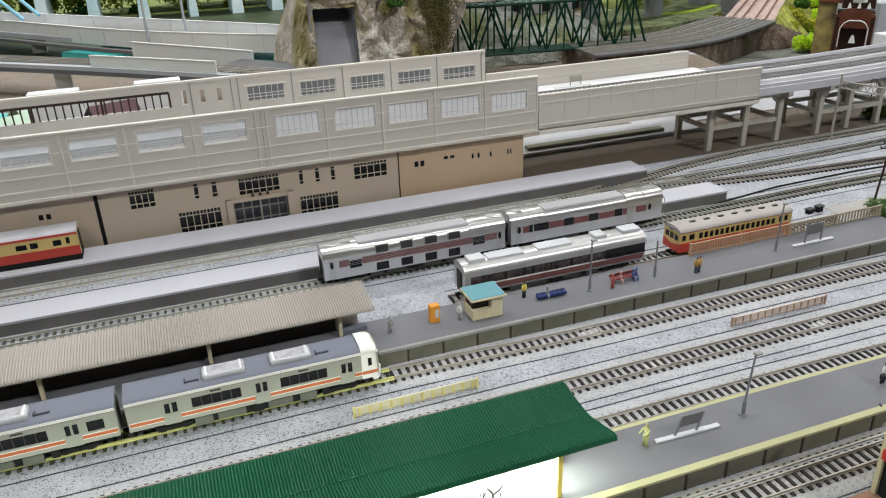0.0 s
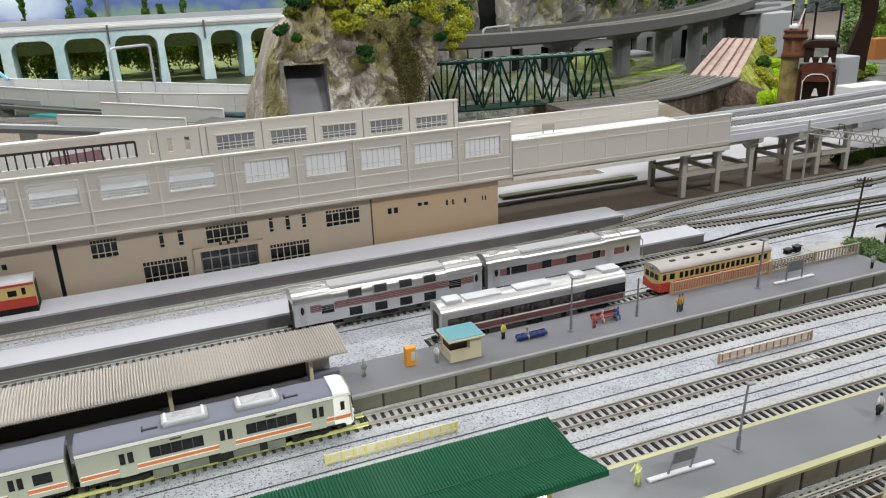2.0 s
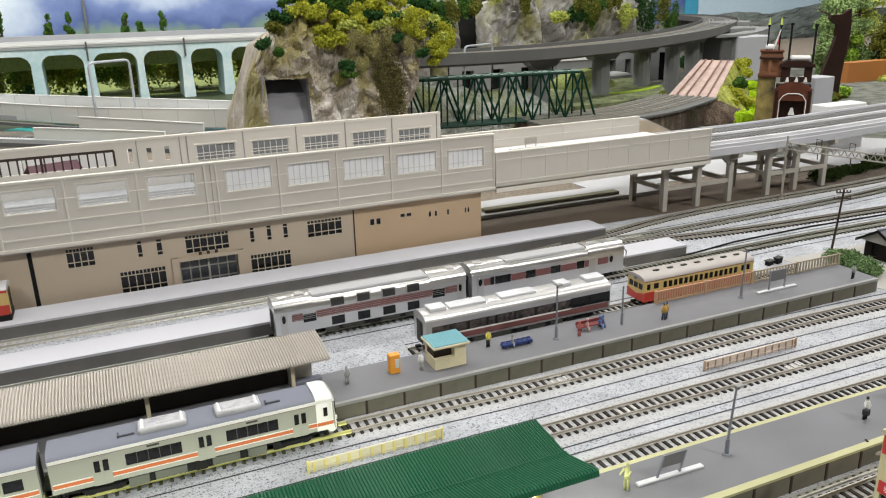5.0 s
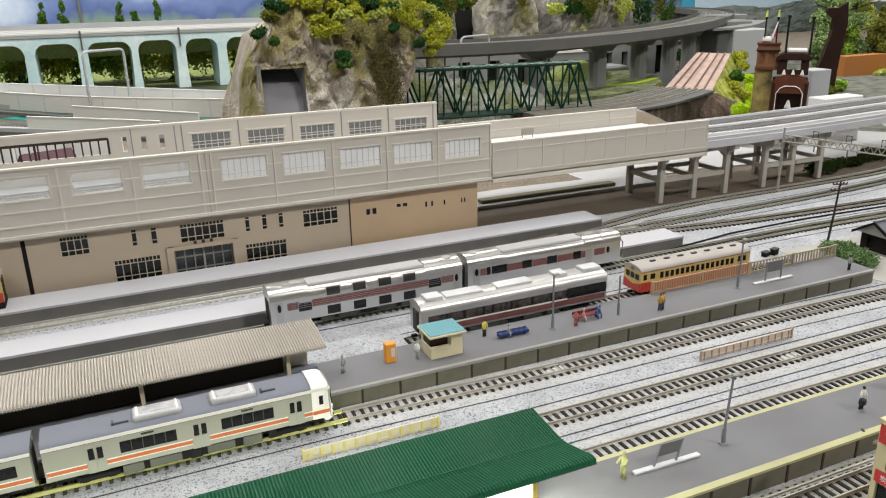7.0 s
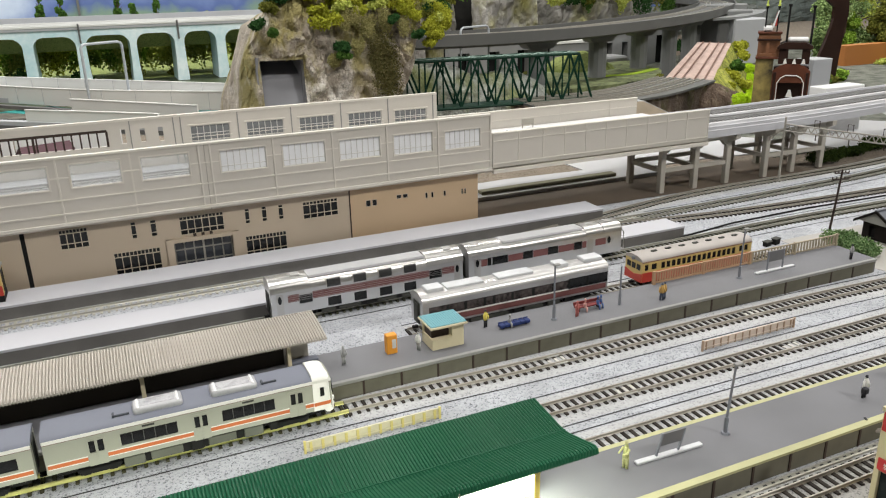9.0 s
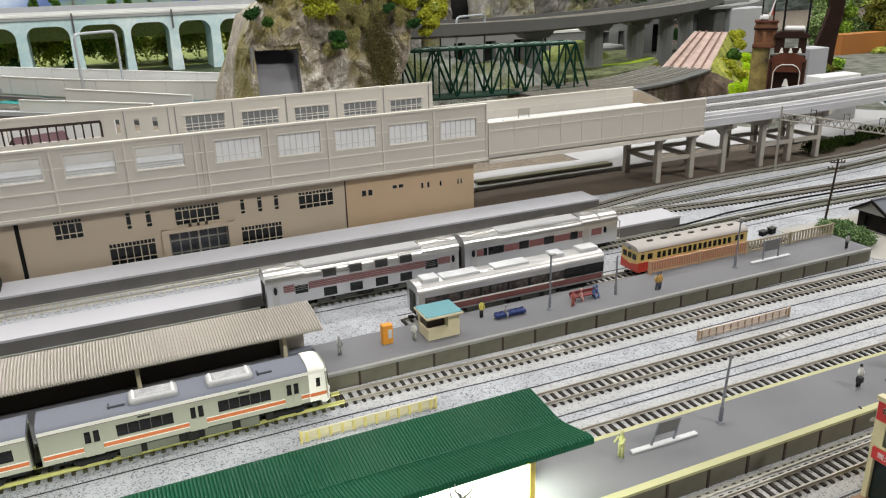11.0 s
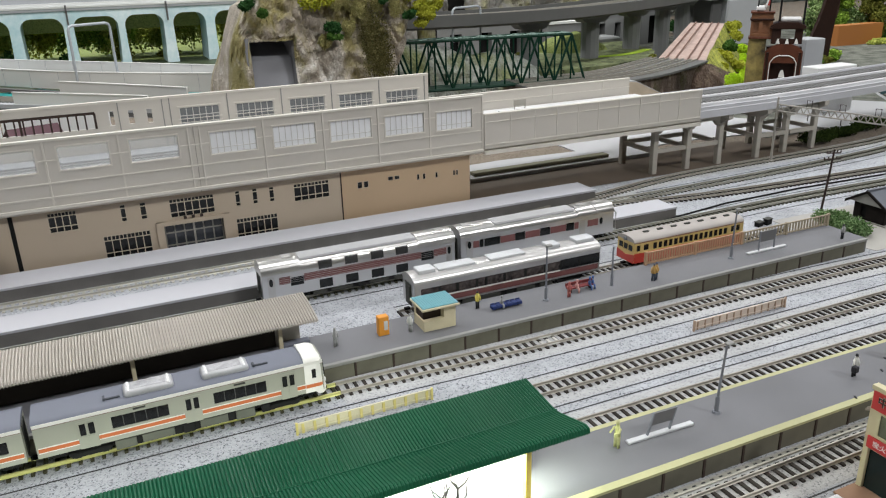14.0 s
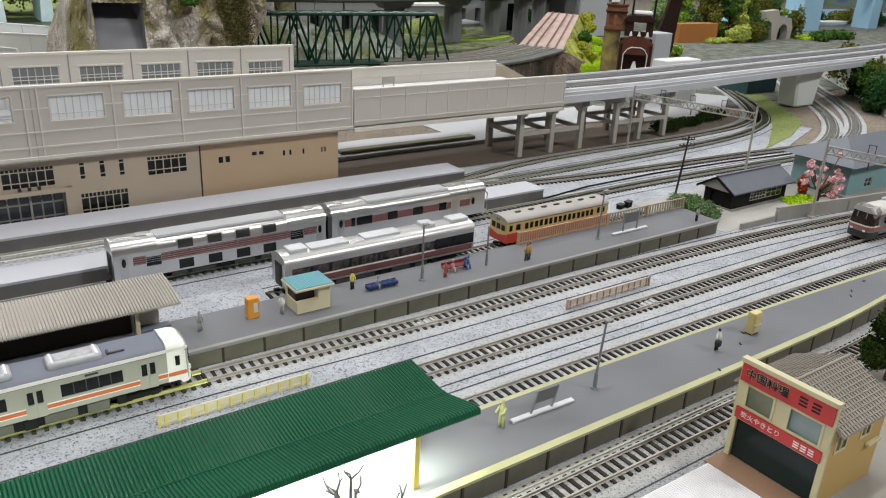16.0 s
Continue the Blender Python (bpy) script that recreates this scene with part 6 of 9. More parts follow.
PLAIN_GREY = granite("grey_plain", (0.19, 0.195, 0.17), (0.10, 0.11, 0.08), 1200, 0.5, big=0.3)

# ---- east end of the yard ----
WALL_GREY = material("wall_grey_concrete", (0.30, 0.285, 0.26), 0.75, vary=0.15, scale=90)
PLASTER_GREY = material("plaster_grey", (0.34, 0.335, 0.32), 0.7, vary=0.12, scale=120)
hut = thing("hut", 0, 0, 0, 0, "black-boarded hut with a grey tiled gable roof", "hut")
bm = bmesh.new()
pierced(bm, 761, 838, 0, 16.5, 431, 432.2, [(786, 831, 4.5, 13.5)])
pierced(bm, 432.2, 458, 0, 16.5, 761, 762.2, [(447, 452, 3, 12)], "y")
box(bm, 762.2, 838, 457, 458, 0, 16.5)
box(bm, 837, 838, 432.2, 457, 0, 16.5)
part("wall", bm, WOOD_BLACK, hut)
bm = bmesh.new()
prism(bm, [(428.6, 15.4), (460.4, 15.4), (444.5, 24.8)], 757.2, 837.5, "x")
part("gable", bm, PLASTER_GREY, hut, "grey plastered gable")
for y0, y1 in ((426.4, 444.5), (462.6, 444.5)):
    bm = bmesh.new()
    prism(bm, [(y0, 13.6), (y1, 24.4), (y1, 26.6), (y0, 15.8)], 754.8, 756.0, "x")
    part("barge_board", bm, WOOD_BLACK, hut)
bm = bmesh.new()
box(bm, 759.5, 840, 428.5, 460.5, 0, 1.2)
part("plinth", bm, WALL_GREY, hut)
bm = bmesh.new()
prism(bm, [(426.6, 15.6), (444.5, 26.4), (462.4, 15.6), (462.4, 14.4), (444.5, 25.0), (426.6, 14.4)], 755.5, 843.5, "x")
part("roof", bm, TILE_GREY, hut)
bm = bmesh.new()
box(bm, 755, 844, 443.4, 445.6, 26.0, 27.3)
part("ridge", bm, TILE_GREY, hut)
window_grid(hut, 786, 808, 4.5, 13.5, 431.4, 5, 3, 0.5, FRAME_GREY, DARKGLASS, 0.3)
window_grid(hut, 809, 831, 4.5, 13.5, 431.4, 3, 2, 0.5, FRAME_GREY, DARKGLASS, 0.3)
# black filler puts the hut's inner darkness into colour
bm = bmesh.new()
box(bm, 763, 836, 436, 456, 0, 14)
part("interior", bm, BLACK, hut)

TEAL_WALL = material("teal_wall", (0.21, 0.36, 0.37), 0.6, vary=0.06, scale=60)
th = thing("teal_house", 0, 0, 0, 0, "teal-walled house with a broad grey hipped roof", "house")
bm = bmesh.new()
pierced(bm, 889, 1060, 0, 31, 404, 406, [(918, 930, 6, 15), (962, 978, 4, 22), (1000, 1012, 6, 16)])
pierced(bm, 406, 458, 0, 31, 889, 891, [], "y")
box(bm, 891, 1060, 456, 458, 0, 31)
part("wall", bm, TEAL_WALL, th)
bm = bmesh.new()
v = [bm.verts.new(p) for p in ((878, 396, 30), (1068, 396, 30), (1068, 468, 30), (878, 468, 30), (925, 432, 46), (1040, 432, 46))]
for f in ((0, 1, 5, 4), (2, 3, 4, 5), (3, 0, 4), (1, 2, 5), (3, 2, 1, 0)):
    bm.faces.new([v[i] for i in f])
part("roof", bm, TILE_GREY, th)
for w in ((918, 930, 6, 15), (962, 978, 4, 22), (1000, 1012, 6, 16)):
    window_grid(th, *w, 404.6, 2, 2, 0.8, FRAME_GREY, DARKGLASS, 0.2)
bm = bmesh.new()
prism(bm, [(985, 33), (1012, 33), (998.5, 41)], 400, 425, "y")
part("dormer", bm, TILE_GREY, th)
bm = bmesh.new()
box(bm, 991, 1006, 399.5, 400, 33.4, 37.0)
part("dormer_window", bm, DARKGLASS, th)
bm = bmesh.new()
sweep(bm, [Vector(p) for p in ((884, 398, 0), (960, 390, 0), (1100, 376, 0))], [(-1, 0), (30, 0), (30, 2.6), (-1, 2.6)])
whole("house_terrace", bm, WALL_GREY, "low pale concrete terrace around the teal house", "terrace")

lw = thing("trackside_wall", 0, 0, 0, 0, "low grey concrete wall of square-posted panels", "wall")
pts = [Vector((728, 397, 0)), Vector((772, 396, 0)), Vector((855, 383, 0)), Vector((960, 369, 0)), Vector((1100, 348, 0))]
for a, b in zip(pts, pts[1:]):
    bm = bmesh.new()
    sweep(bm, [a, b], [(0, 0), (2, 0), (2, 11.6 if a.x > 730 else 5), (0, 11.6 if a.x > 730 else 5)])
    part("wall_panel", bm, WALL_GREY, lw)
for p in pts[1:]:
    bm = bmesh.new()
    tube(bm, [(p.x, p.y, 0), (p.x, p.y, 9.5)], 1.6, 8, 1.2)
    part("wall_post", bm, WALL_GREY, lw)
bush(727, 437, 0, 15, 24, 13, LEAF_HEDGE, 3000, 1.1, 9, 5, "dense bright green hedge bush beside the platform end")
bush(842, 418, 0, 18, 11, 3.2, LEAF_LIME, 700, 1.6, 6, 8, "flat patch of yellow-green ground foliage")
bush(862, 430, 0, 7, 6, 15, LEAF_RED, 500, 1.6, 5, 9, "small red-leaved shrub before the teal house")


def blossom_tree():
    rnd = random.Random(12)
    t = thing("blossom_tree", 846, 406, 0, 0, "pink-blossomed model tree with bare dark boughs", "tree", "model trees")
    bm = bmesh.new()
    tips = []
    tube(bm, [(0, 0, 0), (1, 0, 7), (2, 0, 14)], 1.5, 7, 0.9)
    for k in range(26):
        a = rnd.uniform(0, 6.3)
        tip = Vector((30 * math.cos(a) * rnd.uniform(0.3, 1) + 6, 12 * math.sin(a), rnd.uniform(8, 40)))
        tube(bm, [(1.5, 0, rnd.uniform(6, 14)), tip * 0.55 + Vector((0, 0, 4)), tip], 0.7, 5, 0.3)
        tips.append(tip)
    part("trunk", bm, BARK, t)
    bm = bmesh.new()
    for p in tips:
        tufts(bm, p, (3.8, 3.8, 3.0), 64, 0.95, rnd)
    part("crown", bm, LEAF_PINK, t)


blossom_tree()


def gantry(x0, y0, x1, y1, h, beam_z, beam_h, label):
    t = thing("catenary_gantry", 0, 0, 0, 0, label, "gantry", "catenary gantries")
    a, b = Vector((x0, y0, 0)), Vector((x1, y1, 0))
    d = (b - a).normalized()
    for p in (a, b):
        bm = bmesh.new()
        tube(bm, [p, p + Vector((0, 0, h))], 1.25, 8, 1.0)
        box(bm, p.x - 2.2, p.x + 2.2, p.y - 2.2, p.y + 2.2, 0, 2)
        part("mast", bm, FRAME_GREY, t)
    L = (b - a).length
    n = int(L / 6.5)
    for z in (beam_z, beam_z + beam_h):
        bm = bmesh.new()
        tube(bm, [a + Vector((0, 0, z)), b + Vector((0, 0, z))], 0.75, 6)
        part("chord", bm, FRAME_GREY, t)
    bm = bmesh.new()
    for k in range(n):
        p, q = a + d * (L * k / n), a + d * (L * (k + 0.5) / n)
        r = a + d * (L * (k + 1) / n)
        tube(bm, [p + Vector((0, 0, beam_z)), q + Vector((0, 0, beam_z + beam_h))], 0.5, 5)
        tube(bm, [q + Vector((0, 0, beam_z + beam_h)), r + Vector((0, 0, beam_z))], 0.5, 5)
    tagged(part("lattice", bm, FRAME_GREY, t), kind="stuff")
    for k in (0.25, 0.5, 0.75):
        p = a + d * (L * k)
        bm = bmesh.new()
        z = beam_z + beam_h
        tube(bm, [p - d * 2.5 + Vector((0, 0, z)), p - d * 2.5 + Vector((0, 0, z + 7)), p + d * 2.5 + Vector((0, 0, z + 7)), p + d * 2.5 + Vector((0, 0, z))], 0.5, 5)
        tube(bm, [p + Vector((0, 0, beam_z)), p + Vector((0, 0, beam_z - 6))], 0.5, 5)
        part("insulator_bracket", bm, FRAME_DARK, t)


gantry(843.5, 619.5, 874, 496, 66, 52.5, 6.5, "grey lattice catenary gantry across the yard tracks")
gantry(806.5, 387, 830, 262, 66, 54, 6, "grey lattice catenary gantry across the front tracks")
up = thing("utility_pole", 745.5, 475.5, 0, 0, "leaning dark utility pole with crossarms", "pole")
bm = bmesh.new()
tube(bm, [(0, 0, 0), (-6, -7, 30), (-11.5, -13, 58)], 1.0, 8, 0.7)
part("pole", bm, FRAME_DARK, up)
for k, w in ((0.86, 6.5), (0.95, 5)):
    bm = bmesh.new()
    c = Vector((-11.5, -13, 58)) * k
    tube(bm, [c + Vector((-w, 2, 0)), c + Vector((w, -2, 0))], 0.6, 6)
    for s in (-1, -0.5, 0.5, 1):
        tube(bm, [c + Vector((w * s, -2 * s, 0)), c + Vector((w * s, -2 * s, 1.8))], 0.5, 5)
    part("crossarm", bm, FRAME_DARK, up)
bm = bmesh.new()
tube(bm, [(612, 521, 0.6), (700, 534, 0.6), (790, 536, 0.8), (900, 531, 0.6), (1000, 522, 0.6)], 0.8, 6)
whole("cable", bm, BLACK, "thin black cable lying on the ballast", "cable")
for (x, y), (rx, ry, rz) in (((945, 652), (26, 8, 13)), ((1000, 664), (30, 9, 12)), ((1060, 676), (34, 10, 14))):
    bush(x, y, 0, rx, ry, rz, LEAF_FIR, 1400, 1.4, 8, int(x), "low dark green hedge beside the curving tracks")
bm = bmesh.new()
prism(bm, [(985, 548), (1080, 575), (1170, 615), (1215, 660), (1280, 735), (1330, 800), (1300, 815), (1190, 700), (1110, 620), (1010, 560)], -0.9, 0.6, "z")
whole("grass_strip", bm, GRASS, "green grass strip between the curving tracks", "grass", kind="structure")
bm = bmesh.new()
prism(bm, [(930, 700), (1900, 790), (3600, 1000), (3600, 2000), (1500, 1700), (980, 1300), (880, 1120), (900, 760)], -0.9, -0.1, "z")
whole("grey_plain", bm, PLAIN_GREY, "grey-green plain beyond the viaduct", "ground", kind="structure")
bm = bmesh.new()
prism(bm, [(520, 760), (930, 700), (900, 634), (515, 634)], -0.9, 0.15, "z")
whole("brown_yard", bm, material("brown_board", (0.15, 0.115, 0.085), 0.8, vary=0.2, scale=60), "brown board under the viaduct", "ground", kind="structure")
bm = bmesh.new()
prism(bm, [(530, 700), (760, 700), (745, 742), (600, 752), (530, 748)], 0.2, 4, "z")
whole("white_road", bm, SHEET, "white card road lying under the viaduct", "road")
bm = bmesh.new()
box(bm, 548, 706, 706, 716, 4, 7.5)
bevel(bm, 0.5)
whole("timber_strip", bm, material("olive_timber", (0.19, 0.18, 0.12), 0.8, vary=0.2, scale=100), "dark timber strip lying under the viaduct", "timber")

bm = bmesh.new()
prism(bm, [(712, 399), (772, 399), (860, 386), (1000, 368), (1000, 478), (700, 482), (700, 440)], -0.5, 0.3, "z")
whole("hut_yard", bm, material("beige_ground", (0.37, 0.355, 0.33), 0.85, vary=0.15, scale=60), "beige-grey ground around the hut", "ground", kind="structure")
# ---- the restaurant at the front ----
shop = thing("restaurant", 474.6, 227.4, 0, 0, "cream two-storey restaurant with red sign boards and a grey ribbed roof", "building")
shop.matrix_world = shop.matrix_world @ Matrix.Diagonal((0.97, 1.075, 1.03, 1))
SHOP_CREAM = material("shop_cream", (0.56, 0.51, 0.32), 0.5, vary=0.05, scale=60)
SHOP_OCHRE = material("shop_ochre", (0.50, 0.335, 0.115), 0.55, vary=0.06, scale=60)
SIDE_PANE = material("side_pane_khaki", (0.22, 0.18, 0.09), 0.15, vary=0.3, scale=200)
SIGN_RED = material("sign_red", (0.50, 0.028, 0.03), 0.45, vary=0.06, scale=200)
bm = bmesh.new()
D = 37.0
pierced(bm, -D, 0, 0, 44.6, 0, 1.4, [(-35, -2, -1, 18.8), (-33.5, -21, 25.2, 34.8), (-15, -4, 25.2, 34.8)], "y")
part("front_wall", bm, SHOP_CREAM, shop)
bm = bmesh.new()
pierced(bm, 1.4, 42, 0, 34, -D, -D + 1.2, [(5, 13, 23, 30), (24, 31, 23, 30)])
pierced(bm, 1.4, 42, 0, 34, -1.2, 0, [])
box(bm, 40.8, 42, -D + 1.2, -1.2, 0, 34)
part("side_wall", bm, SHOP_OCHRE, shop)
bm = bmesh.new()
prism(bm, [(-D, 34), (0, 34), (-D / 2, 43)], 40.2, 41.9, "x")
part("gable", bm, SHOP_OCHRE, shop)
for nm, z0, z1, m, y0, y1 in (("upper_sign", 35.6, 43.4, SIGN_RED, -36.4, -0.6), ("lower_sign", 19.4, 24.2, SIGN_RED, -35.4, -1.4)):
    bm = bmesh.new()
    box(bm, -0.7, 0, y0, y1, z0, z1)
    sgn = part(nm, bm, m, shop, "red sign board with characters")
    if nm == "upper_sign":
        bm = bmesh.new()
        box(bm, -1.0, 2.2, -37.2, 0.2, 43.4, 45.2)
        part("coping", bm, SHOP_CREAM, shop)
for a, b in ((-33.5, -21), (-15, -4)):
    bm = bmesh.new()
    box(bm, 0.8, 1.1, a, b, 25.2, 34.8)
    part("window_pane", bm, material("shop_pane_blue", (0.20, 0.26, 0.27), 0.12, vary=0.4, scale=200) if a < -20 else material("shop_pane_green", (0.26, 0.28, 0.20), 0.12, vary=0.4, scale=200), shop)
    bm = bmesh.new()
    pierced(bm, a - 0.5, b + 0.5, 24.7, 35.3, -0.3, 0.1, [(a + 0.4, b - 0.4, 25.6, 34.4)], "y")
    part("window_frame", bm, SHOP_CREAM, shop)
# black filler stands for the unlit rooms of the restaurant
bm = bmesh.new()
box(bm, 5, 39, -35, -2, 0.2, 33)
part("interior", bm, BLACK, shop)
bm = bmesh.new()
box(bm, 1.6, 2.0, -35, -2, 0, 18.8)
part("shop_glass", bm, material("teal_dark_glass", (0.012, 0.022, 0.022), 0.08, vary=0.6, scale=80, spec=0.25), shop)
for x0, x1 in ((5, 13), (24, 31)):
    bm = bmesh.new()
    pierced(bm, x0 - 0.5, x1 + 0.5, 22.5, 30.5, -D - 0.3, -D, [(x0 + 0.4, (x0 + x1) / 2 - 0.3, 23.4, 29.6), ((x0 + x1) / 2 + 0.3, x1 - 0.4, 23.4, 29.6)])
    part("window_frame", bm, SHOP_CREAM, shop)
    bm = bmesh.new()
    box(bm, x0, x1, -D + 0.3, -D + 0.6, 23, 30)
    part("window_pane", bm, SIDE_PANE, shop)
bm = bmesh.new()
box(bm, 30, 39.5, -D - 1.8, -D, 17.6, 19.0)
bevel(bm, 0.3)
part("wall_ledge", bm, SHOP_CREAM, shop, "small cream ledge")
ROOF_RIB = material("shop_roof_taupe", (0.30, 0.265, 0.225), 0.6, vary=0.16, scale=100)
for sgn_, y0, y1 in ((1, -D / 2, -D - 3.0), (-1, -D / 2, 3.0)):
    bm = bmesh.new()
    z_e = 32.6
    prism(bm, [(y0, 43.4), (y1, z_e), (y1, z_e - 1), (y0, 42.2)], 2.0, 45, "x")
    rf = part("roof_slope", bm, ROOF_RIB, shop)
    bm = bmesh.new()
    prism(bm, [(y0, 43.9), (y1, z_e + 0.5), (y1, z_e), (y0, 43.4)], -0.2, 0.2, "x")
    rib = part("roof_batten", bm, ROOF_RIB, rf)
    rib.matrix_basis = pose(3 * MM, 0, 0)
    for k in range(1, 22):
        copy_part(rib, 3 + 1.97 * k, 0, 0, rf)
    bm = bmesh.new()
    dy, dz = (y1 - y0) / 12, (z_e - 43.4) / 12
    prism(bm, [(0, 0.5), (dy * 0.2, 0.5 + dz * 0.2), (dy * 0.2, -0.1), (0, -0.1)], 2.0, 45, "x")
    row = part("tile_course", bm, ROOF_RIB, rf)
    row.matrix_basis = pose(0, (y0 + dy) * MM, (43.4 + dz) * MM)
    for k in range(2, 12):
        copy_part(row, 0, y0 + dy * k, 43.4 + dz * k, rf)
bm = bmesh.new()
tube(bm, [(2, -D / 2, 43.6), (45, -D / 2, 43.6)], 0.6, 8)
part("ridge_tile", bm, ROOF_RIB, shop)


def lettering(text, size, parent, loc, mat, name, fat=0.0):
    cu = bpy.data.curves.new(name, "FONT")
    cu.body, cu.size, cu.align_x, cu.align_y, cu.extrude = text, size * MM, "LEFT", "CENTER", 0.15 * MM
    cu.offset = fat * MM
    tmp = bpy.data.objects.new(name, cu)
    scene.collection.objects.link(tmp)
    me = bpy.data.meshes.new_from_object(tmp.evaluated_get(bpy.context.evaluated_depsgraph_get()))
    bpy.data.objects.remove(tmp)
    me.materials.clear()
    me.materials.append(mat)
    ob = new(name, me)
    ob.parent = parent
    ob.matrix_basis = Matrix.Translation(Vector(loc) * MM) @ Euler((radians(90), 0, radians(-90))).to_matrix().to_4x4()
    return tagged(ob, kind="")


LETTER_PALE = material("letter_outline_pale", (0.55, 0.50, 0.42), 0.5)
LETTER_DARK = material("letter_black", (0.02, 0.02, 0.02), 0.4)
lettering("中国料理", 4.3, shop, (-0.72, -2.6, 39.6), LETTER_PALE, "sign_lettering", 0.16)
lettering("中国料理", 4.3, shop, (-0.95, -2.6, 39.6), LETTER_DARK, "sign_lettering")
lettering("炭火やきとり", 2.75, shop, (-0.75, -3.6, 21.8), WHITE_P, "sign_lettering")
for y0, z, w, m in ((-25.2, 39.6, 1.9, LETTER_DARK), (-30, 39.6, 1.9, LETTER_DARK), (-26.2, 21.8, 1.3, WHITE_P), (-29, 21.8, 1.3, WHITE_P), (-31.8, 21.8, 1.3, WHITE_P)):
    bm = bmesh.new()
    for k in (-0.6, 0, 0.6):
        box(bm, -0.9, -0.7, y0 - w * 0.8, y0 + w * 0.8, z + k * w * 1.3 - 0.3 * w * 0.6, z + k * w * 1.3 + 0.3 * w * 0.6)
    part("sign_bar", bm, m, shop)
bm = bmesh.new()
box(bm, 463, 476, 186, 228, -0.5, 1.0)
whole("brown_pavement", bm, material("brown_paving", (0.26, 0.15, 0.09), 0.8, vary=0.1), "brown pavement strip before the restaurant", "pavement", kind="structure")
TILE_WHITE = material("white_tile", (0.70, 0.68, 0.70), 0.6, each=0.06)
pv = thing("white_paving", 0, 0, 0, 0, "white paved forecourt of small square tiles", "pavement", kind="structure")
bm = bmesh.new()
box(bm, 360, 463, 150, 226.5, -0.5, 0.6)
part("paving_bed", bm, WHITE_P, pv)
bm = bmesh.new()
y = 176.0
while y < 226:
    x = 395.0
    while x < 462.5:
        box(bm, x + 0.06, x + 1.2, y + 0.05, y + 0.62, 0.6, 0.8 + random.uniform(0, 0.04))
        x += 1.26
    y += 0.68
tagged(part("paving_tile", bm, TILE_WHITE, pv), kind="stuff")
bm = bmesh.new()
prism(bm, [(476, 229), (640, 231), (760, 238), (900, 240), (900, 100), (476, 100)], -0.5, 0.4, "z")
whole("east_yard", bm, material("grey_brown_ground", (0.28, 0.26, 0.23), 0.85, vary=0.15, scale=80), "grey-brown ground beside the restaurant", "ground", kind="structure")
tree(598, 222, 0, 46, 20, LEAF_FIR, 31, 9000, 0.8, label="dark green conifer-like model tree beside the restaurant", low=0.05)
tree(628, 206, 0, 52, 22, LEAF_FIR, 33, 8000, 0.9, label="green model tree beside the restaurant", low=0.05)


def bare_tree(x, y, h):
    rnd = random.Random(4)
    t = thing("bare_tree", x, y, 0, 0, "leafless grey model tree behind the shop roof", "tree")
    bm = bmesh.new()
    def grow(p, d, L, r, k):
        q = p + d * L
        tube(bm, [p, p.lerp(q, 0.5) + Vector((rnd.uniform(-1, 1), rnd.uniform(-1, 1), 0)) * 0.8, q], r, 6, r * 0.65)
        if k:
            for _ in range(3):
                e = (d + Vector((rnd.uniform(-0.8, 0.8), rnd.uniform(-0.8, 0.8), rnd.uniform(-0.1, 0.5)))).normalized()
                grow(q, e, L * rnd.uniform(0.5, 0.75), r * 0.6, k - 1)
    grow(Vector((0, 0, 0)), Vector((0.05, 0, 1)), h * 0.5, 1.5, 3)
    part("crown", bm, BARE, t)


bare_tree(303, 226, 60)

# ---- the mountain with its tunnel ----
cliff("tunnel_mountain", "craggy grey-brown rock with moss and a tunnel mouth", 374, 640, 985,
      [(374, 30), (382, 84), (392, 124), (404, 162), (425, 178), (450, 190), (490, 200), (530, 206), (575, 206), (600, 196), (622, 176), (634, 160), (640, 60)], ROCK, 120, (404, 453, 30, 117), 3, 11.0, 130, 80, waist=(520, 0.6, 160))
tn = thing("tunnel_portal", 0, 0, 0, 0, "plain grey concrete tunnel lining inside the rock", "tunnel")
LINING = material("tunnel_grey", (0.26, 0.26, 0.28), 0.8, vary=0.1, scale=60)
for b in ((399, 403.5, 30, 121), (453.5, 458, 30, 121)):
    bm = bmesh.new()
    box(bm, b[0], b[1], 1004, 1110, b[2], b[3])
    part("lining_wall", bm, LINING, tn)
bm = bmesh.new()
box(bm, 403.5, 453.5, 1004, 1110, 117.5, 121)
part("lining_roof", bm, LINING, tn)
bm = bmesh.new()
prism(bm, [(998, 30), (1110, 30), (1110, 117), (1060, 117), (1012, 94)], 403.5, 453.5, "x")
part("inner_ramp", bm, LINING, tn)
LEAF_CREEPER = leaf_material("creeper_brown_green", (0.06, 0.06, 0.02), (0.24, 0.21, 0.09))
rk = random.Random(5)
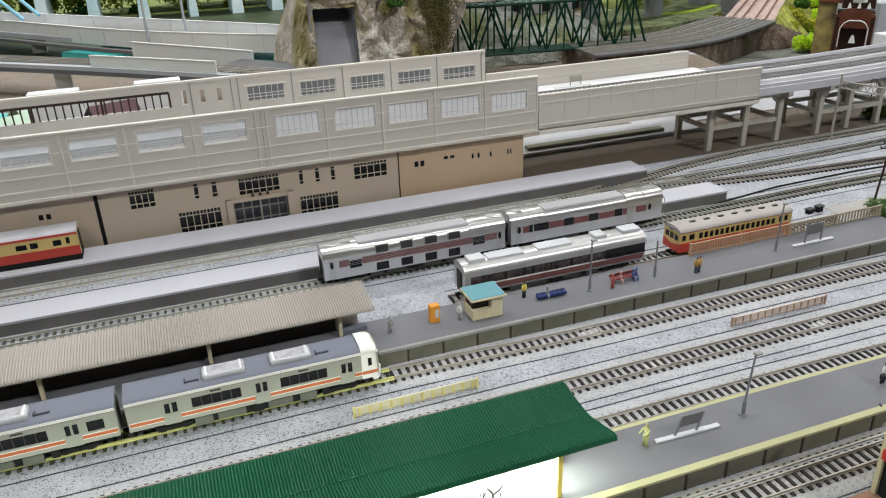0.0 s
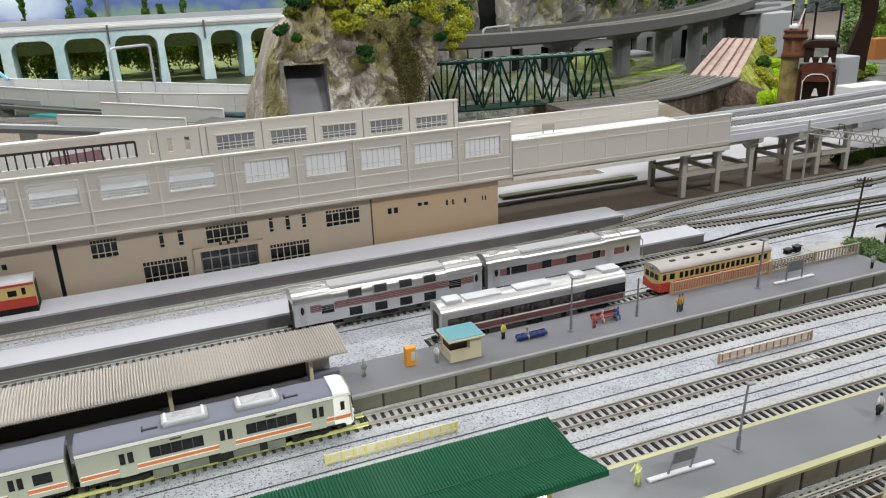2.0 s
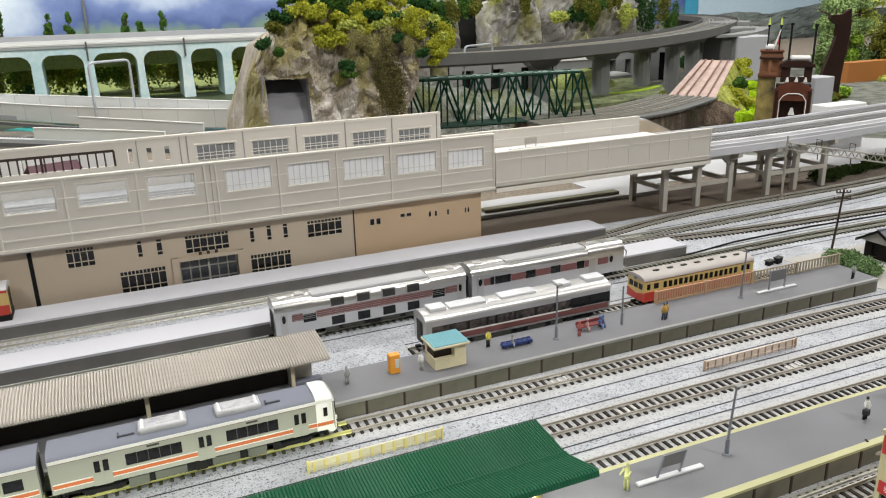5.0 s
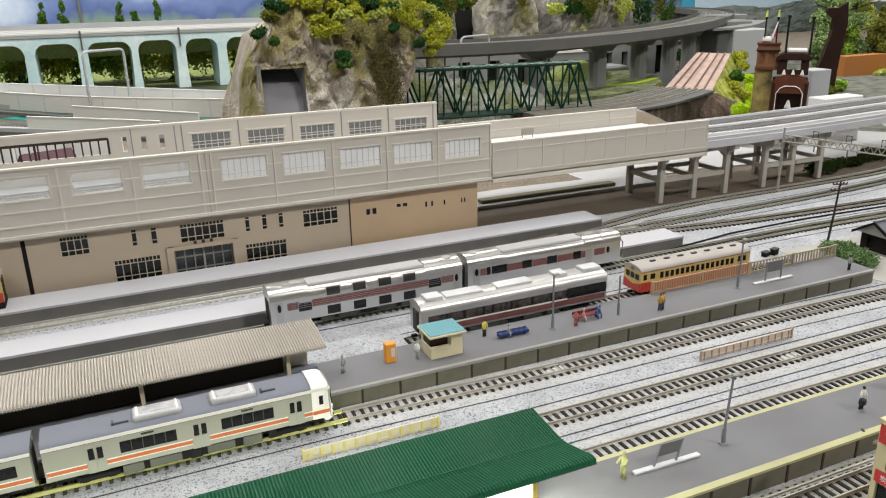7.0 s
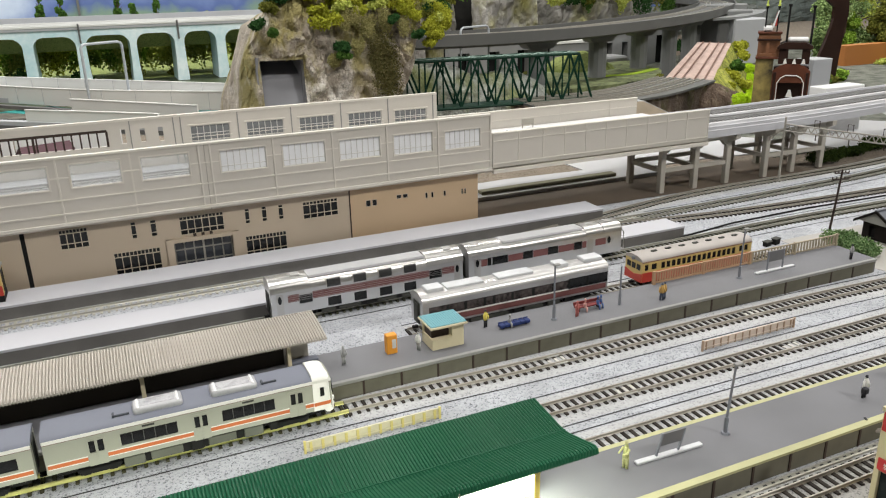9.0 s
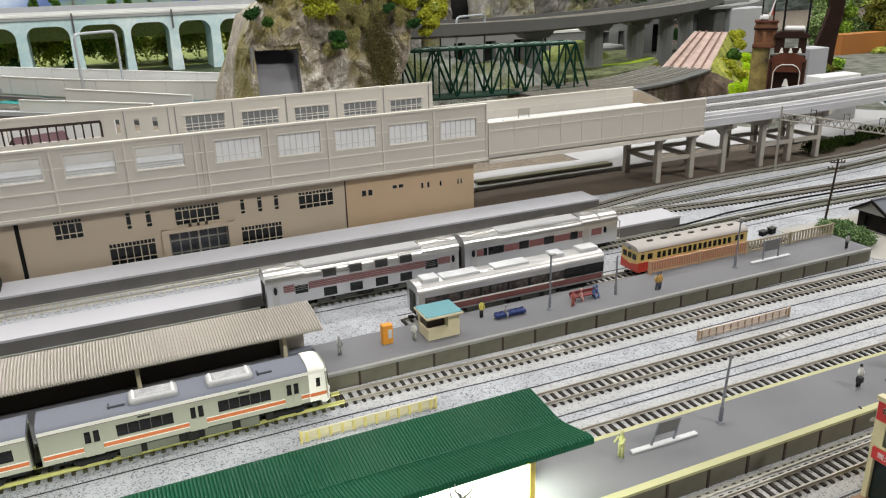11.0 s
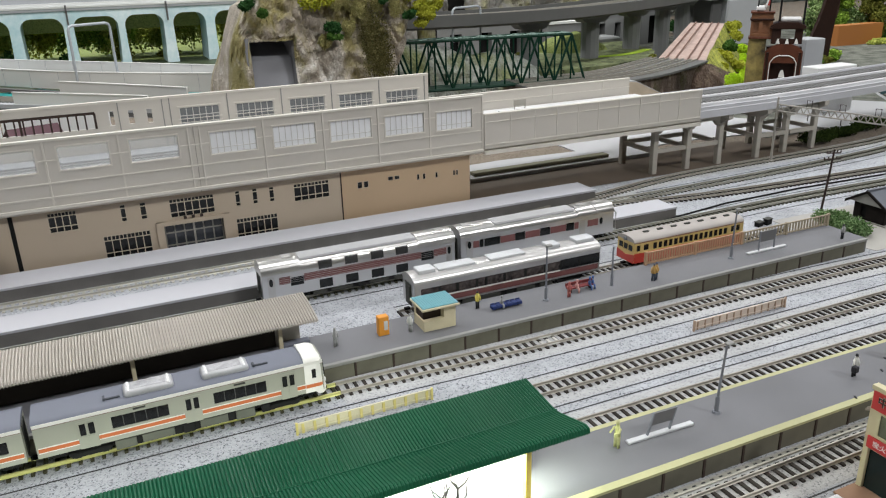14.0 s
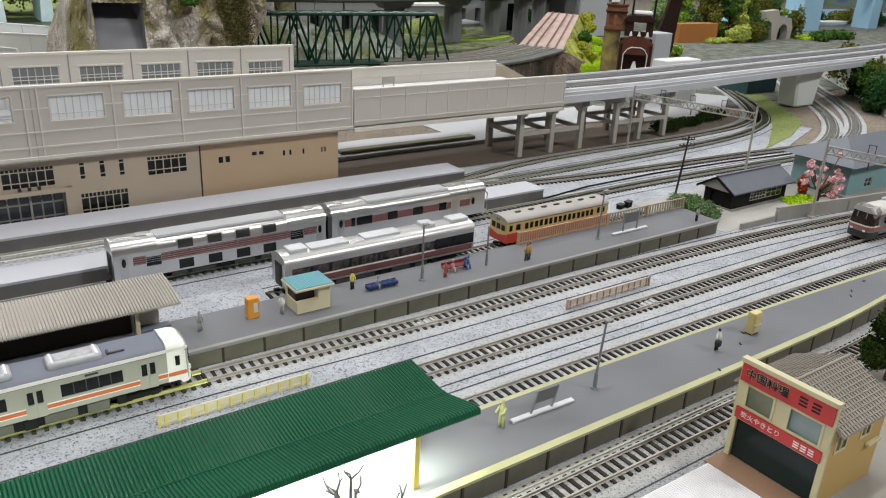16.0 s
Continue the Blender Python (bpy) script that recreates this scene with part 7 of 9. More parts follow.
for i, (x, z, r, m, dy) in enumerate((
        (430, 190, 16, LEAF_DARK, -4), (512, 212, 24, LEAF_DARK, 2), (546, 216, 22, LEAF, 2), (474, 204, 18, LEAF_DARK, 0), (600, 206, 20, LEAF_DARK, 0), (520, 196, 14, LEAF_YELLOW, -10), (576, 202, 16, LEAF_YELLOW, -8), (618, 172, 14, LEAF_DARK, -8), (628, 158, 13, LEAF_YELLOW, -12), (452, 197, 18, LEAF_YELLOW, -10), (470, 190, 13, LEAF_YELLOW, -14), (402, 160, 12, LEAF_DARK, -8), (482, 160, 19, LEAF_YELLOW, -14), (476, 172, 14, LEAF_YELLOW, -12),
        (497, 130, 12, LEAF_DARK, -14), (500, 120, 9, LEAF, -15), (508, 194, 14, LEAF_DARK, -6), (530, 206, 18, LEAF_DARK, -4), (548, 202, 19, LEAF_YELLOW, -12), (560, 190, 15, LEAF_YELLOW, -14), (574, 178, 13, LEAF_YELLOW, -15),
        (588, 205, 20, LEAF, 4), (605, 196, 17, LEAF_DARK, -6), (585, 170, 12, LEAF_YELLOW, -16), (620, 150, 13, LEAF_YELLOW, -14), (632, 140, 13, LEAF_YELLOW, -14), (645, 170, 14, LEAF_DARK, -2), (655, 148, 13, LEAF_YELLOW, -10), (668, 122, 14, LEAF_YELLOW, -12), (676, 104, 12, LEAF_OLIVE, -10),
        (560, 218, 18, LEAF_OLIVE, 14), (500, 212, 16, LEAF_OLIVE, 12), (626, 196, 16, LEAF, 6), (440, 205, 10, LEAF, 8), (632, 152, 15, LEAF_YELLOW, -10), (640, 166, 16, LEAF_YELLOW, -4), (622, 170, 14, LEAF_YELLOW, -10), (612, 150, 13, LEAF_YELLOW, -14), (598, 140, 10, LEAF_DARK, -14), (634, 176, 15, LEAF, 0), (454, 210, 18, LEAF_DARK, 6), (488, 216, 22, LEAF_YELLOW, 4), (520, 222, 26, LEAF_DARK, 10), (552, 226, 26, LEAF, 14), (584, 218, 24, LEAF_DARK, 8), (610, 204, 20, LEAF, 4), (470, 196, 16, LEAF_YELLOW, -10), (500, 186, 14, LEAF_YELLOW, -12), (540, 196, 16, LEAF_YELLOW, -10), (568, 186, 14, LEAF_DARK, -14), (596, 184, 15, LEAF_YELLOW, -12), (420, 178, 12, LEAF_OLIVE, -6), (600, 178, 14, LEAF_YELLOW, -14), (612, 166, 12, LEAF_OLIVE, -14), (640, 156, 14, LEAF_YELLOW, -12), (520, 184, 12, LEAF_YELLOW, -12), (566, 160, 10, LEAF_DARK, -16), (648, 130, 12, LEAF_YELLOW, -14), (660, 108, 13, LEAF_YELLOW, -14), (668, 90, 11, LEAF_OLIVE, -12), (540, 188, 14, LEAF_DARK, -14), (416, 150, 9, LEAF, -14), (590, 190, 14, LEAF_YELLOW, -12),
        (505, 176, 13, LEAF_MEADOW, -12), (526, 172, 12, LEAF_YELLOW, -14), (552, 178, 14, LEAF_MEADOW, -14), (580, 186, 14, LEAF_MEADOW, -14), (606, 186, 15, LEAF_YELLOW, -12), (618, 180, 14, LEAF_MEADOW, -12), (598, 164, 13, LEAF_YELLOW, -16), (620, 158, 13, LEAF_MEADOW, -14), (610, 142, 12, LEAF_YELLOW, -16), (628, 136, 12, LEAF_OLIVE, -14), (540, 206, 20, LEAF, -6), (570, 210, 20, LEAF_MEADOW, -4), (496, 204, 18, LEAF, -6))):
    if x > 600 and z < 128:
        continue
    x = min(x, 578 + max(0, z - 84) * 0.8)
    bush(x, 992 + dy + max(0, (z - 150) * 0.42), z - r * 0.55, r, r * 0.75, r * 0.95, m, 420, 2.0, 6, 40 + i, ("yellow-green" if m in (LEAF_YELLOW, LEAF_OLIVE) else "dark green") + " foam bush growing on the rock", group="rock bushes")
LEAF_MOSS = leaf_material("tan_moss", (0.24, 0.22, 0.08), (0.52, 0.48, 0.22))
for i, (x, z, r, h) in enumerate(((514, 160, 16, 26), (536, 150, 14, 24), (560, 156, 16, 28), (588, 150, 15, 24), (520, 128, 10, 18), (570, 176, 16, 24), (604, 172, 15, 22), (490, 112, 10, 16))):
    bush(x, 984 + max(0, (z - 150) * 0.3), z - h * 0.5, r, 6, h, LEAF_MOSS, 900, 1.2, 8, 870 + i, "tan and olive moss on the rock face", "moss_patch", "moss", "rock moss")
bush(556, 984, 50, 23, 9, 98, LEAF_CREEPER, 3200, 1.4, 18, 77, "olive creeper hanging down the rock face", "creeper", "creeper")

cliff("rock_bank", "low pale grey-green rock bank behind the truss bridge", 590, 900, 1105, [(590, 70), (640, 92), (700, 84), (760, 66), (820, 72), (870, 46), (900, 34)], ROCK_PALE, 60, None, 21, 8, 50, 30)
# ---- green truss bridge ----
TRUSS = material("bridge_green", (0.005, 0.032, 0.019), 0.45, vary=0.1, scale=300)
br = thing("truss_bridge", 0, 0, 0, 0, "dark green through-truss railway bridge with crossed diagonals", "bridge")
A0, A1 = Vector((575, 1022, 0)), Vector((866, 985, 0))
du = (A1 - A0).normalized()
sv = Vector((-du.y, du.x, 0)) * 30
LB, N = (A1 - A0).length, 10
def at_bridge(u, side, z):
    return A0 + du * (LB * u) + sv * side + Vector((0, 0, z))
zb0, zt0 = 38, 102
for side in (0, 1):
    for z, u0, u1, r in ((zb0, 0, 1, 2.2), (zt0, 0.075, 0.925, 2.1)):
        bm = bmesh.new()
        tube(bm, [at_bridge(u0, side, z), at_bridge(u1, side, z)], r, 6)
        part("chord", bm, TRUSS, br)
    for u0, u1 in ((0, 0.075), (1, 0.925)):
        bm = bmesh.new()
        tube(bm, [at_bridge(u0, side, zb0), at_bridge(u1, side, zt0)], 1.7, 6)
        part("end_post", bm, TRUSS, br)
    for k in range(N + 1):
        u = 0.075 + 0.85 * k / N
        bm = bmesh.new()
        tube(bm, [at_bridge(u, side, zb0), at_bridge(u, side, zt0)], 1.3, 6)
        part("upright", bm, TRUSS, br)
        if k < N:
            v = 0.075 + 0.85 * (k + 1) / N
            bm = bmesh.new()
            tube(bm, [at_bridge(u, side, zb0 if k % 2 else zt0), at_bridge(v, side, zt0 if k % 2 else zb0)], 1.6, 6)
            part("diagonal", bm, TRUSS, br)
TRUSS_TOP = material("bridge_green_worn", (0.22, 0.32, 0.28), 0.5)
for k in range(N + 1):
    u = 0.075 + 0.85 * k / N
    bm = bmesh.new()
    tube(bm, [at_bridge(u, 0, zt0 + 1), at_bridge(u, 1, zt0 + 1)], 0.9, 5)
    part("top_strut", bm, TRUSS_TOP, br)
    if k < N:
        v = 0.075 + 0.85 * (k + 1) / N
        for s in (0, 1):
            bm = bmesh.new()
            tube(bm, [at_bridge(u, s, zt0 + 1), at_bridge(v, 1 - s, zt0 + 1)], 0.7, 5)
            part("top_brace", bm, TRUSS_TOP, br)
bm = bmesh.new()
sweep(bm, [A0 + sv * 0.5, A1 + sv * 0.5], [(-14, 37), (14, 37), (14, 39.6), (-14, 39.6)])
part("bridge_deck", bm, TRUSS, br)

# ---- curved line beyond the bridge, ramp and high viaduct ----
ROADBED = material("grey_track_bed", (0.125, 0.125, 0.12), 0.75, vary=0.1, scale=60)
cl = thing("curved_line", 0, 0, 0, 0, "grey curved track bed with dark brick sides", "track", kind="structure")
path = smooth_path([(760, 990, 38), (880, 986, 38), (960, 1003, 38), (1040, 1042, 38), (1118, 1086, 38)])
bm = bmesh.new()
sweep(bm, path, [(-54, -2), (-54, 1), (52, 1), (52, -2)])
part("bed", bm, ROADBED, cl)
bm = bmesh.new()
sweep(bm, path, [(-47, -38), (44, -38), (44, -2), (-47, -2)])
part("side_wall", bm, rock_material("brown_rock_wall", (0.15, 0.105, 0.08), (0.12, 0.115, 0.04), (0.34, 0.27, 0.21), 45), cl)
for o in (-30, -8, 16, 38):
    for s in (-4.5, 4.5):
        bm = bmesh.new()
        sweep(bm, path, [(o + s - 0.7, 1), (o + s + 0.7, 1), (o + s + 0.7, 3), (o + s - 0.7, 3)])
        part("rail", bm, RAIL, cl)
PINK = material("pinkish_ballast", (0.42, 0.31, 0.27), 0.8, vary=0.2, scale=200)
rm = thing("ramp", 0, 0, 0, 0, "pinkish sloping trackbed with two rusty tracks", "ramp", kind="structure")
ra, rb = Vector((1133, 1102, 36)), Vector((1322, 1252, 77))
bm = bmesh.new()
q = [Vector(p) for p in ((1094, 1105, 37), (1156, 1058, 35), (1376, 1250, 73), (1292, 1252, 79))]
lo = [bm.verts.new((p.x, p.y, 0)) for p in q]
hi = [bm.verts.new(p) for p in q]
bm.faces.new(hi)
bm.faces.new(lo[::-1])
for i in range(4):
    bm.faces.new((lo[i], lo[(i + 1) % 4], hi[(i + 1) % 4], hi[i]))
bmesh.ops.recalc_face_normals(bm, faces=bm.faces)
part("trackbed", bm, PINK, rm)
cliff("ramp_cliff", "dark brown rock face under the foot of the ramp", 1085, 1225, 1010, [(1085, 34), (1120, 36), (1150, 34), (1180, 20), (1225, 4)], rock_material("umber_rock", (0.13, 0.085, 0.06), (0.10, 0.09, 0.03), (0.26, 0.19, 0.14), 50), 40, None, 17, 5, 40, 24)
YELLOW_BANK = granite("yellow_green_turf", (0.38, 0.38, 0.07), (0.10, 0.14, 0.03), 260, 0.6, big=0.3)
bm = bmesh.new()
v = [bm.verts.new(p) for p in ((1156, 1058, 35), (1376, 1250, 73), (1406, 1222, 0), (1196, 1032, 0), (1156, 1058, 0), (1376, 1250, 0))]
for f in ((0, 3, 2, 1), (0, 4, 3), (1, 2, 5), (4, 5, 2, 3), (0, 1, 5, 4)):
    bm.faces.new([v[i] for i in f])
bmesh.ops.recalc_face_normals(bm, faces=bm.faces)
bmesh.ops.subdivide_edges(bm, edges=list(bm.edges), cuts=7, use_grid_fill=True)
for vv in bm.verts:
    vv.co += Vector((noise.noise(vv.co * 0.08), noise.noise(vv.co * 0.08 + Vector((7, 0, 0))), noise.noise(vv.co * 0.09 + Vector((0, 9, 0))))) * 3.0
whole("turf_bank", bm, YELLOW_BANK, "yellow-green turf bank beside the ramp", "bank", kind="structure")
RUST = material("rusty_rail", (0.16, 0.08, 0.055), 0.6)
for k in (0.16, 0.36, 0.62, 0.82):
    bm = bmesh.new()
    a, b = q[0].lerp(q[1], k), q[3].lerp(q[2], k)
    tube(bm, [a + Vector((0, 0, 1)), b + Vector((0, 0, 1))], 1.5, 5)
    part("rail", bm, RUST, rm)
for i, (x, y, z, r, m) in enumerate(((1225, 1095, 8, 12, LEAF_YELLOW), (1262, 1122, 22, 14, LEAF_YELLOW), (1300, 1150, 34, 14, LEAF), (1280, 1110, 6, 12, LEAF_YELLOW), (1345, 1190, 48, 14, LEAF_YELLOW), (1390, 1240, 54, 16, LEAF_YELLOW), (1110, 1130, 30, 10, LEAF_OLIVE))):
    bush(x, y, z, r, r, r * 1.2, m, 700, 3.0, 6, 90 + i, "yellow-green foliage along the ramp's edge", group="ramp bushes")
for i, (x, y, rx, ry, h) in enumerate(((1158, 972, 36, 20, 24), (1210, 1030, 24, 22, 10), (1298, 1118, 26, 26, 12), (1395, 1215, 30, 30, 14), (1505, 1330, 34, 30, 16))):
    bush(x, y, 0, rx, ry, h, LEAF_LIME, 2600, 1.7, 12, 120 + i, "bright lime-green ground foliage", "ground_cover", "ground cover")
bm = bmesh.new()
prism(bm, [(880, 1110), (1010, 1120), (1130, 1160), (1200, 1240), (1260, 1420), (1160, 1500), (980, 1330), (880, 1240)], -0.1, 34, "z")
whole("green_bank", bm, BANK_OLIVE, "green grassy bank beyond the curved line", "bank", kind="structure")
cliff("green_hill", "grassy green hillock with bare patches", 1010, 1160, 1290, [(1010, 40), (1040, 62), (1080, 70), (1120, 55), (1160, 36)], GRASS, 80, None, 6, 6, 24, 18)
bm = bmesh.new()
sweep(bm, smooth_path([(1040, 1220, 34.2), (1120, 1215, 34.2), (1200, 1260, 34.2)]), [(-8, 0), (8, 0), (8, 1), (-8, 1)])
whole("pale_path", bm, GRASS_LIME, "pale lime path across the bank", "path")

hv = thing("high_viaduct", 0, 0, 0, 0, "grey double-track high viaduct sweeping in a wide curve", "viaduct", kind="structure")
hp = smooth_path([(560, 1200, 120), (720, 1158, 120), (860, 1158, 120), (1010, 1205, 120), (1200, 1300, 120), (1400, 1420, 120), (1650, 1620, 120), (1950, 1900, 120), (2120, 2150, 120), (2180, 2380, 120), (1950, 2480, 120), (1600, 2400, 120), (1300, 2300, 120)])
bm = bmesh.new()
sweep(bm, hp, [(-52, -9), (-52, 0), (52, 0), (52, -9), (40, -13), (-40, -13)])
part("deck", bm, ROADBED, hv)
for s in (-52, 49):
    bm = bmesh.new()
    sweep(bm, hp, [(s, 0), (s + 3, 0), (s + 3, 7), (s, 7)])
    part("parapet", bm, ROADBED, hv)
for o in (-24, 24):
    for s in (-5, 5):
        bm = bmesh.new()
        sweep(bm, hp, [(o + s - 1, 0), (o + s + 1, 0), (o + s + 1, 3), (o + s - 1, 3)])
        part("rail", bm, RAIL, hv)
PIER_GREY = material("pier_grey", (0.21, 0.215, 0.215), 0.8, vary=0.12, scale=40)
for p, a in along(hp, 165):
    if p.x > 820:
        bm = bmesh.new()
        tube(bm, [(p.x, p.y, 0), (p.x, p.y, 95)], 16, 12)
        prism(bm, [(p.x - 20, 95), (p.x + 20, 95), (p.x + 34, 108), (p.x - 34, 108)], p.y - 14, p.y + 14, "y")
        part("pier", bm, PIER_GREY, hv)
for i, (x0, x1, y, z1) in enumerate(((1190, 1260, 1420, 44),)):
    bm = bmesh.new()
    box(bm, x0, x1, y, y + 60, 0, z1)
    bevel(bm, 4)
    whole("concrete_block", bm, PIER_GREY, "grey concrete abutment below the high viaduct", "abutment", "abutments")

# far cliffs, in several tall faces with dark clefts between
for i, (x0, x1, y, tops) in enumerate((
        (780, 900, 1960, [(780, 300), (830, 330), (900, 310)]),
        (890, 1010, 1900, [(890, 260), (930, 300), (1010, 280)]),
        (1030, 1120, 1960, [(1030, 270), (1070, 290), (1120, 270)]),
        (1160, 1332, 1880, [(1160, 182), (1180, 196), (1250, 199), (1310, 196), (1332, 180)]),
        (1350, 1655, 1890, [(1350, 190), (1380, 260), (1500, 300), (1620, 270), (1655, 200)]),
        (1640, 1800, 2000, [(1640, 230), (1700, 260), (1800, 190)]))):
    cliff("cliff", "tall mossy grey cliff face in the distance", x0, x1, y, tops, ROCK_DARK, 120, None, 11 + i, 9, 44, 40)
# flat near-black board: shade of the clefts put in as colour
bm = bmesh.new()
box(bm, 800, 1830, 2080, 2100, 0, 330)
whole("cliff_backing", bm, material("cave_dark", (0.03, 0.03, 0.028), 0.9), "near-black board giving the shade between the distant cliffs", "rock")
for i, (x, y, z, r, h) in enumerate([(900 + 42 * k + rk.uniform(-16, 16), 1850 + rk.uniform(-8, 20), (192 if 1150 < 900 + 42 * k < 1340 else 150) + rk.uniform(-16, 14), rk.uniform(20, 34), rk.uniform(26, 60)) for k in range(18)]
        + [(1240, 1846, 160, 18, 44), (1440, 1850, 120, 20, 70), (1420, 1850, 150, 26, 56), (1560, 1850, 110, 16, 60), (1690, 1930, 80, 40, 120), (1750, 1940, 90, 36, 130), (1800, 1960, 60, 30, 110)]):
    bush(x, y, z, r, 16, h, (LEAF_OLIVE, LEAF_MEADOW, LEAF_DARK, LEAF_OLIVE, LEAF)[i % 5], 520, 3.6, 7, 200 + i, "foam foliage hanging on the distant cliffs", group="cliff bushes")
for i in range(16):
    bush(1120 + 60 * i, 1790 + rk.uniform(-30, 40), 0, 40, 30, rk.uniform(18, 46), rk.choice((LEAF_DARK, LEAF_OLIVE, LEAF_FIR)), 320, 4.4, 5, 230 + i, "dark foliage at the foot of the distant cliffs", group="cliff bushes")
# grey retaining walls with dark openings under the high line
for x0, x1, y, z1, bays in ((905, 1120, 1560, 78, 3), (1150, 1270, 1540, 66, 2), (1290, 1420, 1560, 82, 3), (1450, 1540, 1600, 92, 1)):
    rw = thing("retaining_wall", 0, 0, 0, 0, "grey concrete retaining wall with dark openings under the high line", "wall", "retaining walls")
    w = (x1 - x0) / bays
    bm = bmesh.new()
    pierced(bm, x0, x1, 0, z1, y, y + 18, [(x0 + w * (k + 0.3), x0 + w * (k + 0.68), -1, z1 * 0.72) for k in range(bays)])
    part("wall_face", bm, PIER_GREY, rw)
    # black board behind the openings paints their shade
    bm = bmesh.new()
    box(bm, x0, x1, y + 22, y + 26, 0, z1 - 2)
    part("dark_recess", bm, BLACK, rw)
    bm = bmesh.new()
    box(bm, x0 - 4, x1 + 4, y - 4, y + 30, z1, z1 + 5)
    part("capping", bm, PARAPET, rw)
for x0, x1, y, z1, m in ((1575, 1672, 1450, 104, GREYSLAB), (1540, 1572, 1462, 104, DECK_DARK), (1655, 1740, 1560, 118, PIER_GREY), (1760, 1860, 1700, 126, PIER_GREY), (1880, 1990, 1760, 104, PIER_GREY)):
    bm = bmesh.new()
    box(bm, x0, x1, y, y + 60, 0, z1)
    bevel(bm, 3)
    whole("viaduct_pier", bm, m, "tall plain concrete pier under the far lines", "pier", "far piers")
bm = bmesh.new()
sweep(bm, smooth_path([(1500, 1462, 104), (1600, 1472, 104), (1740, 1560, 104), (1900, 1700, 104)]), [(-20, 0), (20, 0), (20, 5), (-20, 5)])
whole("far_slab_line", bm, PIER_GREY, "pale slab line crossing behind the ramp", "viaduct", kind="structure")

# portal lamps on the back lines
PORTAL = material("portal_grey", (0.42, 0.45, 0.48), 0.5, 0.2)
for a, b, z0, z1, r in (((210, 1340), (268, 1380), 40, 126, 2.0), ((724, 1120), (786, 1150), 88, 136, 1.6)):
    g = thing("portal_frame", 0, 0, 0, 0, "slim grey rounded overhead portal frame", "portal", "portal frames")
    p, q2 = Vector((*a, 0)), Vector((*b, 0))
    d = (q2 - p).normalized()
    pts = [p + Vector((0, 0, z0)), p + Vector((0, 0, z1 - 6)), p + d * 2 + Vector((0, 0, z1 - 2)), p + d * 7 + Vector((0, 0, z1)),
           q2 - d * 7 + Vector((0, 0, z1)), q2 - d * 2 + Vector((0, 0, z1 - 2)), q2 + Vector((0, 0, z1 - 6)), q2 + Vector((0, 0, z0))]
    bm = bmesh.new()
    tube(bm, pts, r, 8)
    part("frame", bm, PORTAL, g)

# ---- back lines on the west: parapets and track decks ----
bw = thing("back_line", 0, 0, 0, 0, "pale grey parapets and decks of the curving back lines", "viaduct", kind="structure")


def parapet(name, pts, z0, z1, joints=0, thick=2.4):
    """A low wall with a coping along a bending line, with panel joints."""
    path = smooth_path([(*p, 0) for p in pts])
    bm = bmesh.new()
    sweep(bm, path, [(0, z0), (thick, z0), (thick, z1), (0, z1)])
    part(name, bm, PARAPET, bw)
    bm = bmesh.new()
    sweep(bm, path, [(-0.6, z1), (thick + 0.6, z1), (thick + 0.6, z1 + 1.3), (-0.6, z1 + 1.3)])
    part("coping", bm, PARAPET, bw)
    if joints:
        bm = bmesh.new()
        box(bm, -0.35, 0.35, -0.35, 0, z0, z1)
        first = part("panel_joint", bm, GREYSLAB, bw)
        for k, (p, a) in enumerate(along(path, joints)):
            (copy_part(first, p.x, p.y, 0, bw, math.degrees(a)) if k else first)


far_line = [(-600, 2300), (-250, 1950), (50.7, 1652), (262, 1437), (424, 1267), (520, 1170)]
near_line = [(-560, 2240), (-250, 1880), (-9.7, 1614), (97.6, 1474), (197.6, 1360), (304.7, 1269), (405.8, 1196), (500, 1130)]
parapet("parapet", far_line, 40, 60.7, 60)
parapet("parapet", near_line, 33, 58.7, 60)
deck_line = smooth_path([(-580, 2270, 0), (-250, 1915, 0), (20, 1634, 0), (118, 1508, 0), (226, 1396, 0), (340, 1295, 0), (440, 1220, 0), (510, 1150, 0)])
bm = bmesh.new()
sweep(bm, deck_line, [(-38, 32), (38, 32), (38, 40), (-38, 40)])
part("deck", bm, GREYSLAB, bw)
bm = bmesh.new()
sweep(bm, smooth_path([(-560, 2225, 0), (-265, 1866, 0), (-22, 1600, 0), (85, 1461, 0), (184, 1348, 0)]), [(-4, 28), (4, 28), (4, 33), (-4, 33)])
part("deck_edge", bm, DECK_DARK, bw)
parapet("parapet", [(185.7, 1278), (266.5, 1189), (337.4, 1109)], 33, 55.7)
parapet("parapet", [(135.5, 1160), (213.2, 1094), (283.6, 1030)], 36, 60.7)
wd = smooth_path([(-520, 1760, 0), (-230, 1490, 0), (8, 1290, 0), (92, 1225, 0), (180, 1152, 0), (250, 1090, 0), (318, 1030, 0), (380, 965, 0), (430, 900, 0)])
bm = bmesh.new()
sweep(bm, wd, [(-26, 36), (-26, 47), (26, 47), (26, 36)])
part("deck", bm, GREYSLAB, bw)
for o in (-26.5, 25):
    bm = bmesh.new()
    sweep(bm, wd, [(o, 37), (o + 1.5, 37), (o + 1.5, 42), (o, 42)])
    part("deck_edge", bm, DECK_DARK, bw)
bm = bmesh.new()
sweep(bm, smooth_path([(300, 1100, 0), (360, 1042, 0), (420, 980, 0), (470, 915, 0)]), [(-34, 38), (-34, 45), (34, 45), (34, 38)])
part("deck", bm, DECK_DARK, bw)
